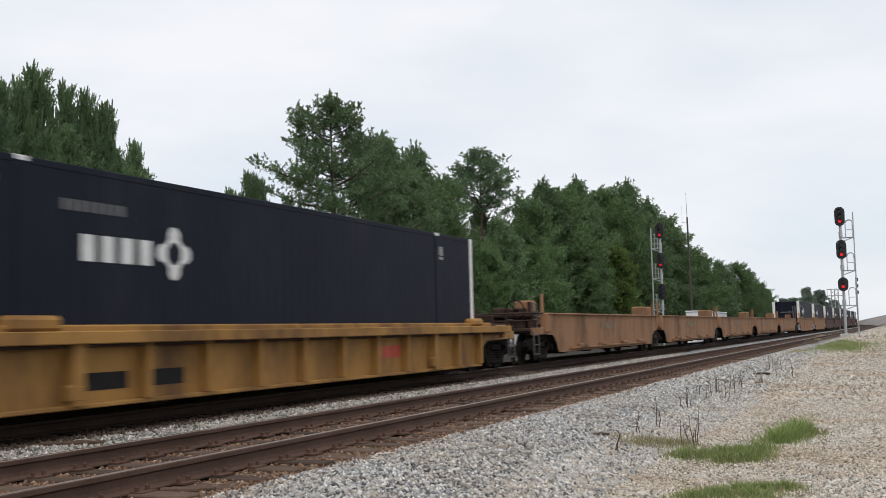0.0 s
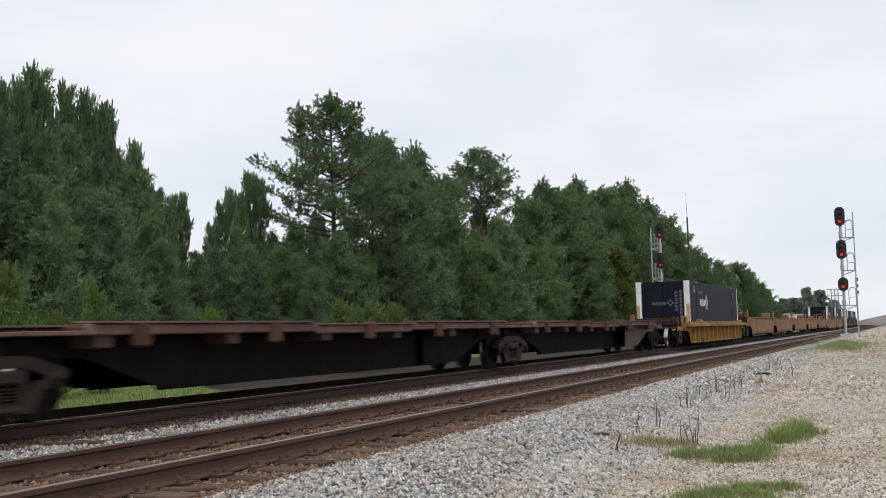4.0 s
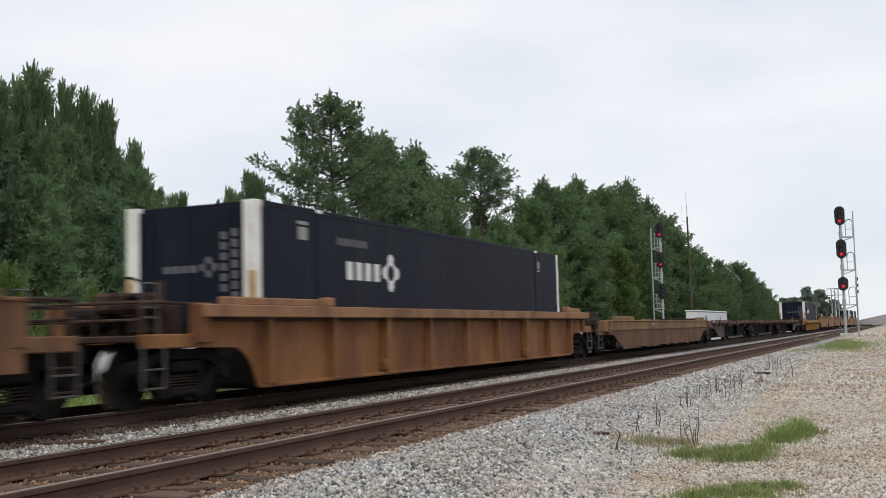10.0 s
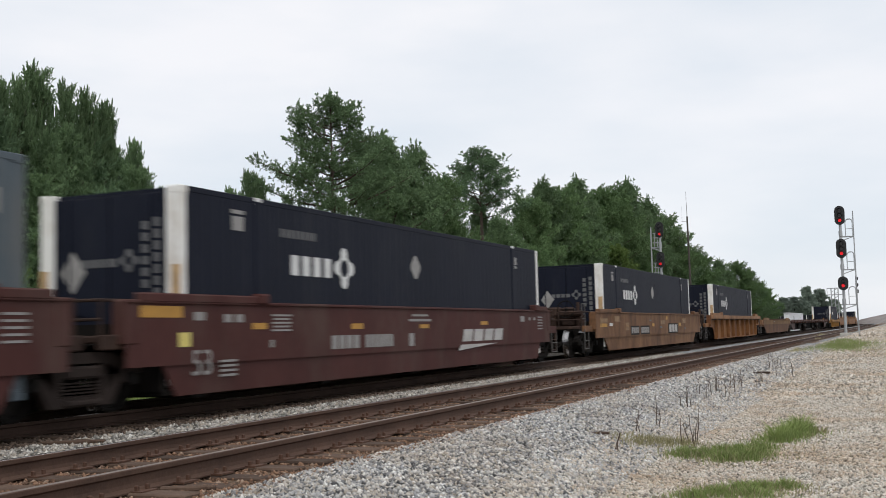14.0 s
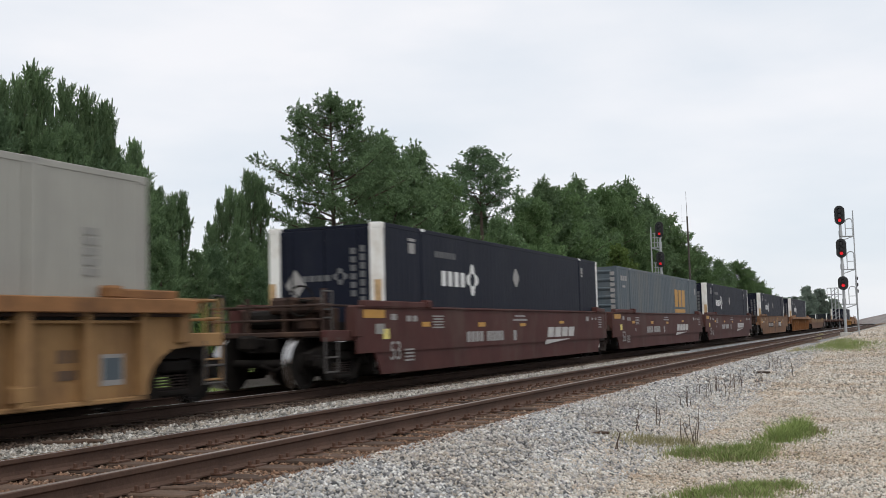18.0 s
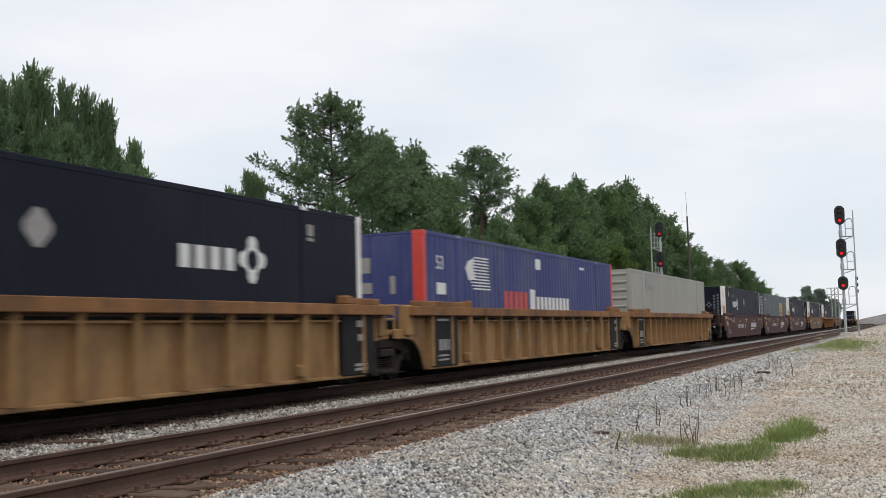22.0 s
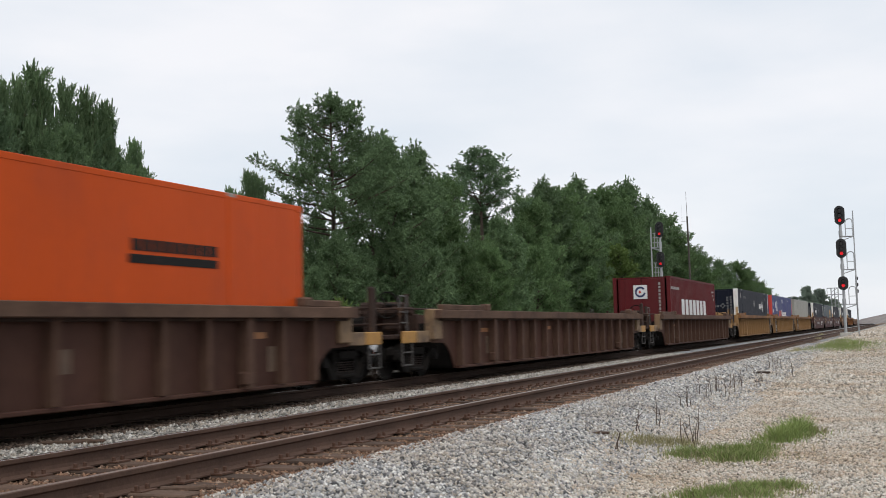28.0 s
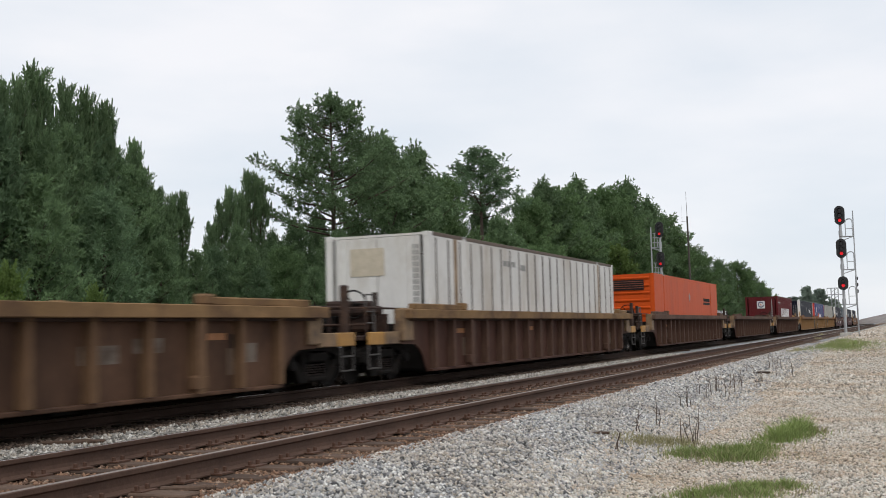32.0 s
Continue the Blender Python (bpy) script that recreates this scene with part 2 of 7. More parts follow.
M = {
    "yellow": material("weathered_yellow_paint", (0.305, 0.165, 0.052), 0.6, vary=0.3, scale=1.1, dirt=(0.11, 0.058, 0.030), dirt_amount=0.4, streak=True, spec=0.1),
    "ochre": material("faded_ochre_paint", (0.29, 0.172, 0.078), 0.65, vary=0.3, scale=1.3, dirt=(0.14, 0.078, 0.044), dirt_amount=0.42, streak=True, spec=0.1),
    "tan": material("dusty_tan_paint", (0.265, 0.145, 0.080), 0.7, vary=0.25, scale=1.0, dirt=(0.11, 0.062, 0.038), dirt_amount=0.35, streak=True, spec=0.1),
    "brown": material("dark_brown_paint", (0.067, 0.033, 0.0245), 0.65, vary=0.38, scale=1.1, dirt=(0.092, 0.050, 0.032), dirt_amount=0.25, streak=True, spec=0.1),
    "maroon": material("maroon_paint", (0.069, 0.0275, 0.0245), 0.65, vary=0.25, scale=0.9, dirt=(0.088, 0.054, 0.046), dirt_amount=0.32, streak=True, spec=0.1),
    "umber": material("rusty_umber_paint", (0.225, 0.106, 0.044), 0.65, vary=0.32, scale=1.3, dirt=(0.105, 0.045, 0.026), dirt_amount=0.42, streak=True, spec=0.1),
    "spine": material("sooty_brown_paint", (0.075, 0.044, 0.038), 0.7, vary=0.3, scale=1.0, dirt=(0.10, 0.05, 0.04), dirt_amount=0.3, streak=True, spec=0.3),
    # running-gear dirt, deepened toward black for the shade under the cars
    "grime_shade": material("running_gear_grime_and_shade", (0.011, 0.0095, 0.0085), 0.85, vary=0.45, scale=3, dirt=(0.026, 0.020, 0.016), dirt_amount=0.15, spec=0.08),
    "steel": material("worn_wheel_steel", (0.012, 0.0105, 0.0095), 0.75, vary=0.4, scale=6, spec=0.08),
    "bright": material("polished_steel", (0.40, 0.39, 0.38), 0.2, 1.0, vary=0.2, scale=9),
    "chord_dust": material("dust_topped_brown_steel", (0.108, 0.066, 0.047), 0.75, vary=0.4, scale=1.6, dirt=(0.062, 0.036, 0.029), dirt_amount=0.35, spec=0.1),
    "end_rust": material("dark_rusty_end_gear", (0.042, 0.027, 0.022), 0.75, vary=0.4, scale=2.5, dirt=(0.10, 0.058, 0.038), dirt_amount=0.25, spec=0.1),
    "sill_tan": material("scuffed_tan_plate", (0.20, 0.125, 0.065), 0.7, vary=0.35, scale=4, dirt=(0.07, 0.045, 0.032), dirt_amount=0.35),
    "sill_yellow": material("scuffed_yellow_plate", (0.35, 0.18, 0.042), 0.65, vary=0.3, scale=4, dirt=(0.16, 0.09, 0.035), dirt_amount=0.3),
    "mark_faded": material("faded_white_logo_paint", (0.40, 0.385, 0.37), 0.65, vary=0.25, scale=4),
    "rust_chord": material("rust_orange_chord", (0.225, 0.112, 0.05), 0.7, vary=0.35, scale=1.6, dirt=(0.10, 0.055, 0.034), dirt_amount=0.4, spec=0.1),
    "grab": material("scuffed_steel_bar", (0.055, 0.049, 0.045), 0.6, 0.0, vary=0.3, scale=8),
    "stencil_brown": material("worn_brown_stencil", (0.09, 0.055, 0.035), 0.7, vary=0.3, scale=6),
    # ties and rails of the train's track, coloured darker for its shade
    "tie_shaded": material("shaded_tie_wood", (0.042, 0.029, 0.022), 0.9, vary=0.35, scale=2.5, bump=0.5, bump_scale=18, rnd=0.4, spec=0.1),
    "rail_shaded": material("shaded_rail_steel", (0.046, 0.028, 0.021), 0.8, vary=0.3, scale=2.2, spec=0.15),
    "umber_dull": material("dull_umber_paint", (0.178, 0.094, 0.050), 0.65, vary=0.5, scale=1.7, dirt=(0.095, 0.050, 0.032), dirt_amount=0.42, streak=True, spec=0.1),
    # sloped car's two tones: dusty lit upper panel, lower wall darkened as shade
    "tan_dust_lit": material("dusty_yellowish_tan_paint_lit", (0.205, 0.123, 0.064), 0.7, vary=0.28, scale=1.2, dirt=(0.12, 0.068, 0.038), dirt_amount=0.4, streak=True, spec=0.1),
    "umber_shaded": material("umber_paint_shaded", (0.135, 0.072, 0.043), 0.7, vary=0.3, scale=1.2, dirt=(0.085, 0.045, 0.030), dirt_amount=0.4, streak=True, spec=0.1),
    "dusty_iron": material("dusty_cast_iron", (0.033, 0.025, 0.022), 0.8, vary=0.35, scale=5, dirt=(0.04, 0.03, 0.026), dirt_amount=0.3, spec=0.1),
    "brown_tan": material("weathered_tan_brown_paint", (0.100, 0.055, 0.035), 0.7, vary=0.4, scale=1.4, dirt=(0.042, 0.025, 0.018), dirt_amount=0.42, streak=True, spec=0.1),
    "chord_ochre": material("dusty_ochre_chord", (0.20, 0.122, 0.06), 0.75, vary=0.35, scale=1.6, dirt=(0.085, 0.05, 0.034), dirt_amount=0.4, spec=0.1),
    # brown cars' ribs painted lighter: worn tan plus the light their edges catch
    "rib_worn_lit": material("worn_rib_paint_lit", (0.098, 0.056, 0.040), 0.7, vary=0.4, scale=2.2, dirt=(0.062, 0.034, 0.025), dirt_amount=0.45, streak=True, spec=0.1),
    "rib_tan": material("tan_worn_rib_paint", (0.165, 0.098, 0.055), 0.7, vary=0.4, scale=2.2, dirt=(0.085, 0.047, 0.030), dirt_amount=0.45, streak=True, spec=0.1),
    "worn_pale": material("pale_worn_patch", (0.17, 0.135, 0.105), 0.75, vary=0.5, scale=5, dirt=(0.07, 0.045, 0.03), dirt_amount=0.5),
    "seam_tan": material("rust_stained_seam", (0.24, 0.165, 0.10), 0.7, vary=0.35, scale=3, dirt=(0.12, 0.075, 0.045), dirt_amount=0.4),
    "mark_dim": material("faded_grey_marking", (0.105, 0.105, 0.108), 0.7, vary=0.25, scale=5),
    "post_rust": material("rust_brown_rail_paint", (0.10, 0.070, 0.052), 0.7, vary=0.3, scale=2.5),
    "reflector": material("white_bearing_cap_paint", (0.75, 0.75, 0.72), 0.5, vary=0.15, scale=12),
    "navy": material("black_navy_container_paint", (0.0085, 0.0105, 0.020), 0.6, vary=0.2, scale=0.9, dirt=(0.018, 0.020, 0.028), dirt_amount=0.2, streak=True, spec=0.12),
    "white_post": material("white_post_paint", (0.74, 0.73, 0.70), 0.55, vary=0.12, scale=2.0, dirt=(0.45, 0.38, 0.30), dirt_amount=0.2, streak=True),
    "white_box": material("white_container_paint", (0.60, 0.585, 0.56), 0.55, vary=0.12, scale=0.9, dirt=(0.40, 0.35, 0.29), dirt_amount=0.3, streak=True, spec=0.12),
    "grey_box": material("pale_grey_container_paint", (0.31, 0.305, 0.275), 0.55, vary=0.1, scale=0.9, dirt=(0.27, 0.26, 0.24), dirt_amount=0.3, streak=True, spec=0.12),
    "slate_box": material("slate_grey_container_paint", (0.085, 0.105, 0.12), 0.55, vary=0.15, scale=0.9, dirt=(0.13, 0.13, 0.125), dirt_amount=0.3, streak=True, spec=0.12),
    "blue_box": material("blue_container_paint", (0.050, 0.060, 0.165), 0.55, vary=0.15, scale=0.9, dirt=(0.095, 0.102, 0.165), dirt_amount=0.3, streak=True, spec=0.12),
    "red_box": material("dark_red_container_paint", (0.098, 0.013, 0.015), 0.6, vary=0.15, scale=0.9, dirt=(0.085, 0.022, 0.022), dirt_amount=0.3, streak=True, spec=0.12),
    "orange_box": material("orange_container_paint", (0.50, 0.070, 0.009), 0.5, vary=0.1, scale=0.9, dirt=(0.38, 0.06, 0.016), dirt_amount=0.25, streak=True, spec=0.12),
    "red_post": material("red_post_paint", (0.50, 0.045, 0.03), 0.5, vary=0.15, scale=2.0),
    "mark_white": material("white_marking_paint", (0.62, 0.62, 0.61), 0.6, vary=0.12, scale=5),
    "mark_dull": material("dulled_white_marking", (0.26, 0.25, 0.24), 0.65, vary=0.18, scale=5),
    "mark_yellow": material("yellow_marking_paint", (0.42, 0.215, 0.032), 0.6, vary=0.15, scale=5),
    "mark_black": material("black_marking_and_slot_shade", (0.018, 0.017, 0.0165), 0.7, vary=0.25, scale=5, spec=0.1),
    "mark_red": material("red_marking_paint", (0.45, 0.05, 0.03), 0.6, vary=0.15, scale=5),
    "mark_grey": material("grey_placard", (0.22, 0.215, 0.20), 0.6, vary=0.2, scale=5),
    "badge_blue": material("dark_blue_badge", (0.02, 0.03, 0.09), 0.6, vary=0.1, scale=8),
    "label_yellow": material("pale_yellow_label", (0.62, 0.52, 0.15), 0.6, vary=0.1, scale=8),
    "mark_tan2": material("beige_stained_paint", (0.46, 0.40, 0.31), 0.7, vary=0.2, scale=6),
    "seam_grey": material("grimy_grey_seam", (0.085, 0.070, 0.056), 0.7, vary=0.35, scale=4),
    "rail_dull": material("dull_rail_head", (0.22, 0.175, 0.15), 0.45, 0.5, vary=0.2, scale=3),
    "rail": material("rusty_rail_steel", (0.078, 0.045, 0.032), 0.8, 0.0, vary=0.3, scale=2.2, bump=0.2, spec=0.25),
    "rail_top": material("worn_rail_head", (0.55, 0.52, 0.50), 0.22, 0.9, vary=0.15, scale=3),
    "tie": material("weathered_tie_wood", (0.080, 0.053, 0.039), 0.9, vary=0.35, scale=2.5, bump=0.6, bump_scale=18, rnd=0.4, spec=0.2),
    "spike": material("rusted_spike_iron", (0.085, 0.042, 0.026), 0.8, 0.2, vary=0.35, scale=20),
    "galv": material("galvanised_steel", (0.37, 0.38, 0.39), 0.5, 0.3, vary=0.12, scale=6),
    "signal_black": material("matt_black_signal_paint", (0.012, 0.012, 0.013), 0.55, vary=0.2, scale=6),
    "concrete": material("weathered_concrete", (0.40, 0.385, 0.35), 0.85, vary=0.2, scale=5, bump=0.3),
    "pole": material("dark_pole_wood", (0.06, 0.05, 0.042), 0.85, vary=0.25, scale=3),
    "bark": material("pine_bark", (0.075, 0.052, 0.040), 0.9, vary=0.35, scale=3, bump=0.7, bump_scale=12),
    "roof_white": material("white_metal_sheet", (0.72, 0.73, 0.74), 0.5, vary=0.06, scale=2),
    "red_lens": glow_material("lit_red_lens", (0.9, 0.02, 0.03), 0.75),
    "dark_lens": material("unlit_lens", (0.02, 0.008, 0.01), 0.2, vary=0.1, scale=8),
    "stalk": material("dry_weed_stem", (0.075, 0.052, 0.038), 0.9, vary=0.3, scale=30, rnd=0.3),
    "pine": leaf_material("pine_needles", (0.068, 0.112, 0.060), (0.215, 0.310, 0.155), through_light=0.32),
    "pine_b": leaf_material("blue_green_pine_needles", (0.066, 0.112, 0.064), (0.205, 0.300, 0.162), through_light=0.32),
    "broad": leaf_material("broadleaf_foliage", (0.064, 0.115, 0.050), (0.205, 0.300, 0.135), through_light=0.32),
    "bush": leaf_material("bright_bush_foliage", (0.085, 0.135, 0.038), (0.21, 0.29, 0.095), through_light=0.4),
    # distance haze put into the leaf colour as paler, greyer greens
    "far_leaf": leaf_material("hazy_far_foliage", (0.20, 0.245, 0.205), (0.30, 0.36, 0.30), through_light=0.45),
    "grass": leaf_material("gravel_lot_grass", (0.165, 0.225, 0.072), (0.32, 0.39, 0.145), through_light=0.4),
    "mound": material("grey_brown_mound", (0.205, 0.182, 0.172), 0.9, vary=0.3, scale=0.3),
    "dry_grass": leaf_material("dry_grass_blades", (0.26, 0.24, 0.12), (0.46, 0.42, 0.26), through_light=0.4),
    "verge": leaf_material("mown_verge_grass", (0.125, 0.16, 0.045), (0.215, 0.265, 0.085)),
}

# ---- mesh helpers ----


def box_bm(bm, c, s, rz=0.0, rx=0.0, bevel=0.0, taper=None):
    """A box of size s at c, turned; bevel rounds its edges; taper narrows its top."""
    r = bmesh.ops.create_cube(bm, size=1.0)
    vs = r["verts"]
    for v in vs:
        v.co.x *= s[0]
        v.co.y *= s[1]
        v.co.z *= s[2]
        if taper and v.co.z > 0:
            v.co.x *= taper
            v.co.y *= taper
    if bevel:
        es = list({e for v in vs for e in v.link_edges})
        r = bmesh.ops.bevel(bm, geom=es, offset=bevel, segments=1, affect="EDGES", profile=0.5)
        vs = list({v for f in r["faces"] for v in f.verts} | {v for v in vs if v.is_valid})
    m = Matrix.Translation(c) @ Euler((rx, 0, rz)).to_matrix().to_4x4()
    bmesh.ops.transform(bm, matrix=m, verts=vs)
    return vs


def rod_bm(bm, a, b, r, seg=8, r2=None):
    a, b = Vector(a), Vector(b)
    d = b - a
    q = d.to_track_quat("Z", "Y").to_matrix().to_4x4()
    res = bmesh.ops.create_cone(bm, cap_ends=True, segments=seg, radius1=r, radius2=r if r2 is None else r2, depth=d.length)
    bmesh.ops.transform(bm, matrix=Matrix.Translation((a + b) / 2) @ q, verts=res["verts"])
    return res["verts"]


def prism_bm(bm, outline, x0, x1, plane="yz"):
    """Extrudes an outline of (y, z) pairs from x0 to x1 (or of (x, z) pairs along y)."""
    def at(p, k):
        return (k, p[0], p[1]) if plane == "yz" else (p[0], k, p[1])
    a = [bm.verts.new(at(p, x0)) for p in outline]
    b = [bm.verts.new(at(p, x1)) for p in outline]
    fs = [bm.faces.new(a), bm.faces.new(list(reversed(b)))]
    n = len(outline)
    for i in range(n):
        fs.append(bm.faces.new((a[i], b[i], b[(i + 1) % n], a[(i + 1) % n])))
    bmesh.ops.recalc_face_normals(bm, faces=fs)
    return a + b


def mesh_of(name, bm, mat, smooth=False):
    me = bpy.data.meshes.new(name)
    bm.to_mesh(me)
    bm.free()
    me.materials.append(M[mat] if isinstance(mat, str) else mat)
    if smooth:
        for p in me.polygons:
            p.use_smooth = True
    return me


def part(name, bm, mat, parent, label="", smooth=False):
    ob = new(name, mesh_of(name, bm, mat, smooth))
    ob.parent = parent
    if label:
        tagged(ob, label)
    return ob


def shared(name, me, parent, m=None, label=""):
    ob = new(name, me)
    ob.parent = parent
    if m is not None:
        ob.matrix_basis = m
    if label:
        tagged(ob, label)
    return ob


def thing(name, label, category, group="", kind="", at=(0, 0, 0), rz=0.0):
    ob = new(name)
    ob.empty_display_size = 0.2
    ob.matrix_basis = pose(at[0], at[1], at[2], 0, 0, rz)
    return tagged(ob, label, category, group, kind)


def solo(name, bm, mat, label, category, group="", kind="", at=(0, 0, 0), rz=0.0, smooth=False):
    ob = new(name, mesh_of(name, bm, mat, smooth))
    ob.matrix_basis = pose(at[0], at[1], at[2], 0, 0, rz)
    return tagged(ob, label, category, group, kind)


def raw_mesh(name, verts, faces, mat):
    me = bpy.data.meshes.new(name)
    me.from_pydata(verts, [], faces)
    me.materials.append(M[mat] if isinstance(mat, str) else mat)
    return me


# ---- the line of the railway ----


def line_at(x, s):
    """Place and heading (radians to the left) on the track whose straight runs at x, s metres along."""
    if s <= BEND:
        return x, s, 0.0
    a = (s - BEND) / RADIUS
    c = -RADIUS
    r = RADIUS + x
    return c + r * math.cos(a), BEND + r * math.sin(a), a

# ---- ground: one sheet to the horizon ----


def smooth(a, b, x):
    u = min(1.0, max(0.0, (x - a) / (b - a)))
    return u * u * (3 - 2 * u)


BALLAST = RT - 0.20


def ground_z(x, y):
    lot = 0.72 * smooth(16, 64, y) + 0.25 * smooth(70, 300, y)
    z = lot
    if x < -1.4:
        z = lot + (BALLAST - lot) * smooth(-2.2, -4.3, x)
    if x < -12.4:
        z = BALLAST - 0.50 * smooth(-12.6, -15.0, x)
    if x < -19:
        z = BALLAST - 0.50 + 0.55 * smooth(-19, -30, x)
    return z


def gravel_nodes():
    m = bpy.data.materials.new("gravel_and_grass_ground")
    m.use_nodes = True
    n, l = m.node_tree.nodes, m.node_tree.links
    b = n["Principled BSDF"]
    b.inputs["Roughness"].default_value = 0.9
    b.inputs["Specular IOR Level"].default_value = 0.2
    tc = n.new("ShaderNodeTexCoord")
    sep = n.new("ShaderNodeSeparateXYZ")
    l.new(tc.outputs["Object"], sep.inputs["Vector"])

    def noise(scale, detail=4, rough=0.6):
        t = n.new("ShaderNodeTexNoise")
        t.inputs["Scale"].default_value, t.inputs["Detail"].default_value, t.inputs["Roughness"].default_value = scale, detail, rough
        l.new(tc.outputs["Object"], t.inputs["Vector"])
        return t.outputs["Fac"]

    def mix(f, a, c):
        x = n.new("ShaderNodeMix")
        x.data_type = "RGBA"
        for k, v in (("Factor", f), ("A", a), ("B", c)):
            if isinstance(v, tuple):
                x.inputs[k].default_value = (*v, 1)
            elif isinstance(v, float):
                x.inputs[k].default_value = v
            else:
                l.new(v, x.inputs[k])
        return x.outputs["Result"]

    def math_node(op, a, c):
        x = n.new("ShaderNodeMath")
        x.operation = op
        for i, v in enumerate((a, c)):
            if isinstance(v, (int, float)):
                x.inputs[i].default_value = v
            else:
                l.new(v, x.inputs[i])
        return x.outputs["Value"]

    def band(v, a, c):
        x = n.new("ShaderNodeMapRange")
        x.interpolation_type = "SMOOTHSTEP"
        x.inputs["From Min"].default_value, x.inputs["From Max"].default_value = a, c
        l.new(v, x.inputs["Value"])
        return x.outputs["Result"]

    vor = n.new("ShaderNodeTexVoronoi")
    vor.inputs["Scale"].default_value = 24.0
    l.new(tc.outputs["Object"], vor.inputs["Vector"])
    cell = n.new("ShaderNodeSeparateColor")
    l.new(vor.outputs["Color"], cell.inputs["Color"])
    tone = cell.outputs["Red"]
    edge = band(vor.outputs["Distance"], 0.75, 0.35)
    wob = math_node("ADD", sep.outputs["X"], math_node("MULTIPLY", math_node("SUBTRACT", noise(0.5), 0.5), 2.6))
    wob_fine = math_node("ADD", sep.outputs["X"], math_node("MULTIPLY", math_node("SUBTRACT", noise(1.3), 0.5), 0.7))
    lot = mix(tone, (0.28, 0.255, 0.215), (0.58, 0.545, 0.48))
    lot = mix(band(noise(0.35, 6), 0.50, 0.72), lot, mix(tone, (0.25, 0.22, 0.17), (0.47, 0.41, 0.33)))
    bal = mix(tone, (0.16, 0.17, 0.18), (0.45, 0.46, 0.47))
    bal = mix(band(noise(0.9, 6), 0.52, 0.75), bal, mix(tone, (0.19, 0.16, 0.12), (0.40, 0.35, 0.29)))
    stained = mix(tone, (0.12, 0.075, 0.048), (0.26, 0.17, 0.11))
    col = mix(band(wob, -2.2, -3.6), lot, bal)
    near_tie = band(wob, -4.55, -4.95)
    inner = band(wob, -7.3, -7.0)
    col = mix(math_node("MULTIPLY", near_tie, inner), col, stained)
    # brown-stained bed, deepened for the train's shade; darker again past x = -12
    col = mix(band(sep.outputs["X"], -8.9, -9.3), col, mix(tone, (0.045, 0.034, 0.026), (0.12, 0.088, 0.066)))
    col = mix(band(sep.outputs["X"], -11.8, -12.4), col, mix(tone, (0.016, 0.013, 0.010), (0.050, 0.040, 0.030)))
    col = mix(edge, col, mix(0.5, col, (0.05, 0.045, 0.04)))
    grass = mix(noise(2.2, 5), (0.115, 0.155, 0.045), (0.195, 0.245, 0.08))
    beyond = math_node("ADD", wob_fine, math_node("MULTIPLY", band(sep.outputs["Y"], 22, 32), 10.0))
    col = mix(band(beyond, -12.9, -13.6), col, grass)
    wood = mix(noise(0.6, 5), (0.03, 0.045, 0.018), (0.06, 0.08, 0.03))
    col = mix(band(wob, -26, -30), col, wood)
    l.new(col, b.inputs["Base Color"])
    bp = n.new("ShaderNodeBump")
    bp.inputs["Strength"].default_value, bp.inputs["Distance"].default_value = 0.8, 0.03
    l.new(edge, bp.inputs["Height"])
    bp.invert = True
    l.new(bp.outputs["Normal"], b.inputs["Normal"])
    return m


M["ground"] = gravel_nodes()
gx = [-3000, -600, -200, -90, -60, -45, -36, -30, -26, -23, -21, -19, -17, -16, -15.2, -14.6, -14, -13.5, -13, -12.7, -12.5, -12.2, -9.6, -8.6, -4.6, -4.3, -4.0, -3.7, -3.4, -3.1, -2.8, -2.5, -2.2, -1.8, -1.4, -1, 0, 2, 5, 10, 30, 100, 400, 3000]
gy = [-1500, -300, -80, -30, -10, 0, 4, 8, 12, 14, 16, 18, 20, 23, 26, 29, 32, 36, 40, 44, 48, 52, 56, 60, 64, 70, 80, 95, 110, 130, 160, 200, 245, 300, 420, 700, 1500, 3500]
gv = [(x, y, ground_z(x, y)) for y in gy for x in gx]
gf = [(j * len(gx) + i, j * len(gx) + i + 1, (j + 1) * len(gx) + i + 1, (j + 1) * len(gx) + i) for j in range(len(gy) - 1) for i in range(len(gx) - 1)]
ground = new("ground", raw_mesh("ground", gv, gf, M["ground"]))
for poly in ground.data.polygons:
    poly.use_smooth = True
tagged(ground, "pale gravel lot, grey ballast and green verge", "ground", kind="structure")

# ---- tracks ----
RAIL = [(-0.07, -0.172), (0.07, -0.172), (0.07, -0.160), (0.018, -0.140), (0.010, -0.110), (0.010, -0.055), (0.036, -0.038), (0.036, -0.006), (0.030, -0.0005), (-0.030, -0.0005), (-0.036, -0.006), (-0.036, -0.038), (-0.010, -0.055), (-0.010, -0.110), (-0.018, -0.140), (-0.07, -0.160)]


def sweep(profile, x, y0, y1):
    """A profile of (across, up) pairs swept along the line."""
    stations = [y0] + [s for s in np.arange(-20, BEND, 20.0) if y0 < s < y1] + [s for s in np.arange(BEND, y1, 6.0) if s > y0] + [y1]
    n = len(profile)
    verts, faces = [], []
    for k, s in enumerate(stations):
        px, py, a = line_at(x, s)
        for u, w in profile:
            verts.append((px + u * math.cos(a), py + u * math.sin(a), RT + w))
        if k:
            o = (k - 1) * n
            faces += [(o + i, o + (i + 1) % n, o + n + (i + 1) % n, o + n + i) for i in range(n)]
    return verts, faces


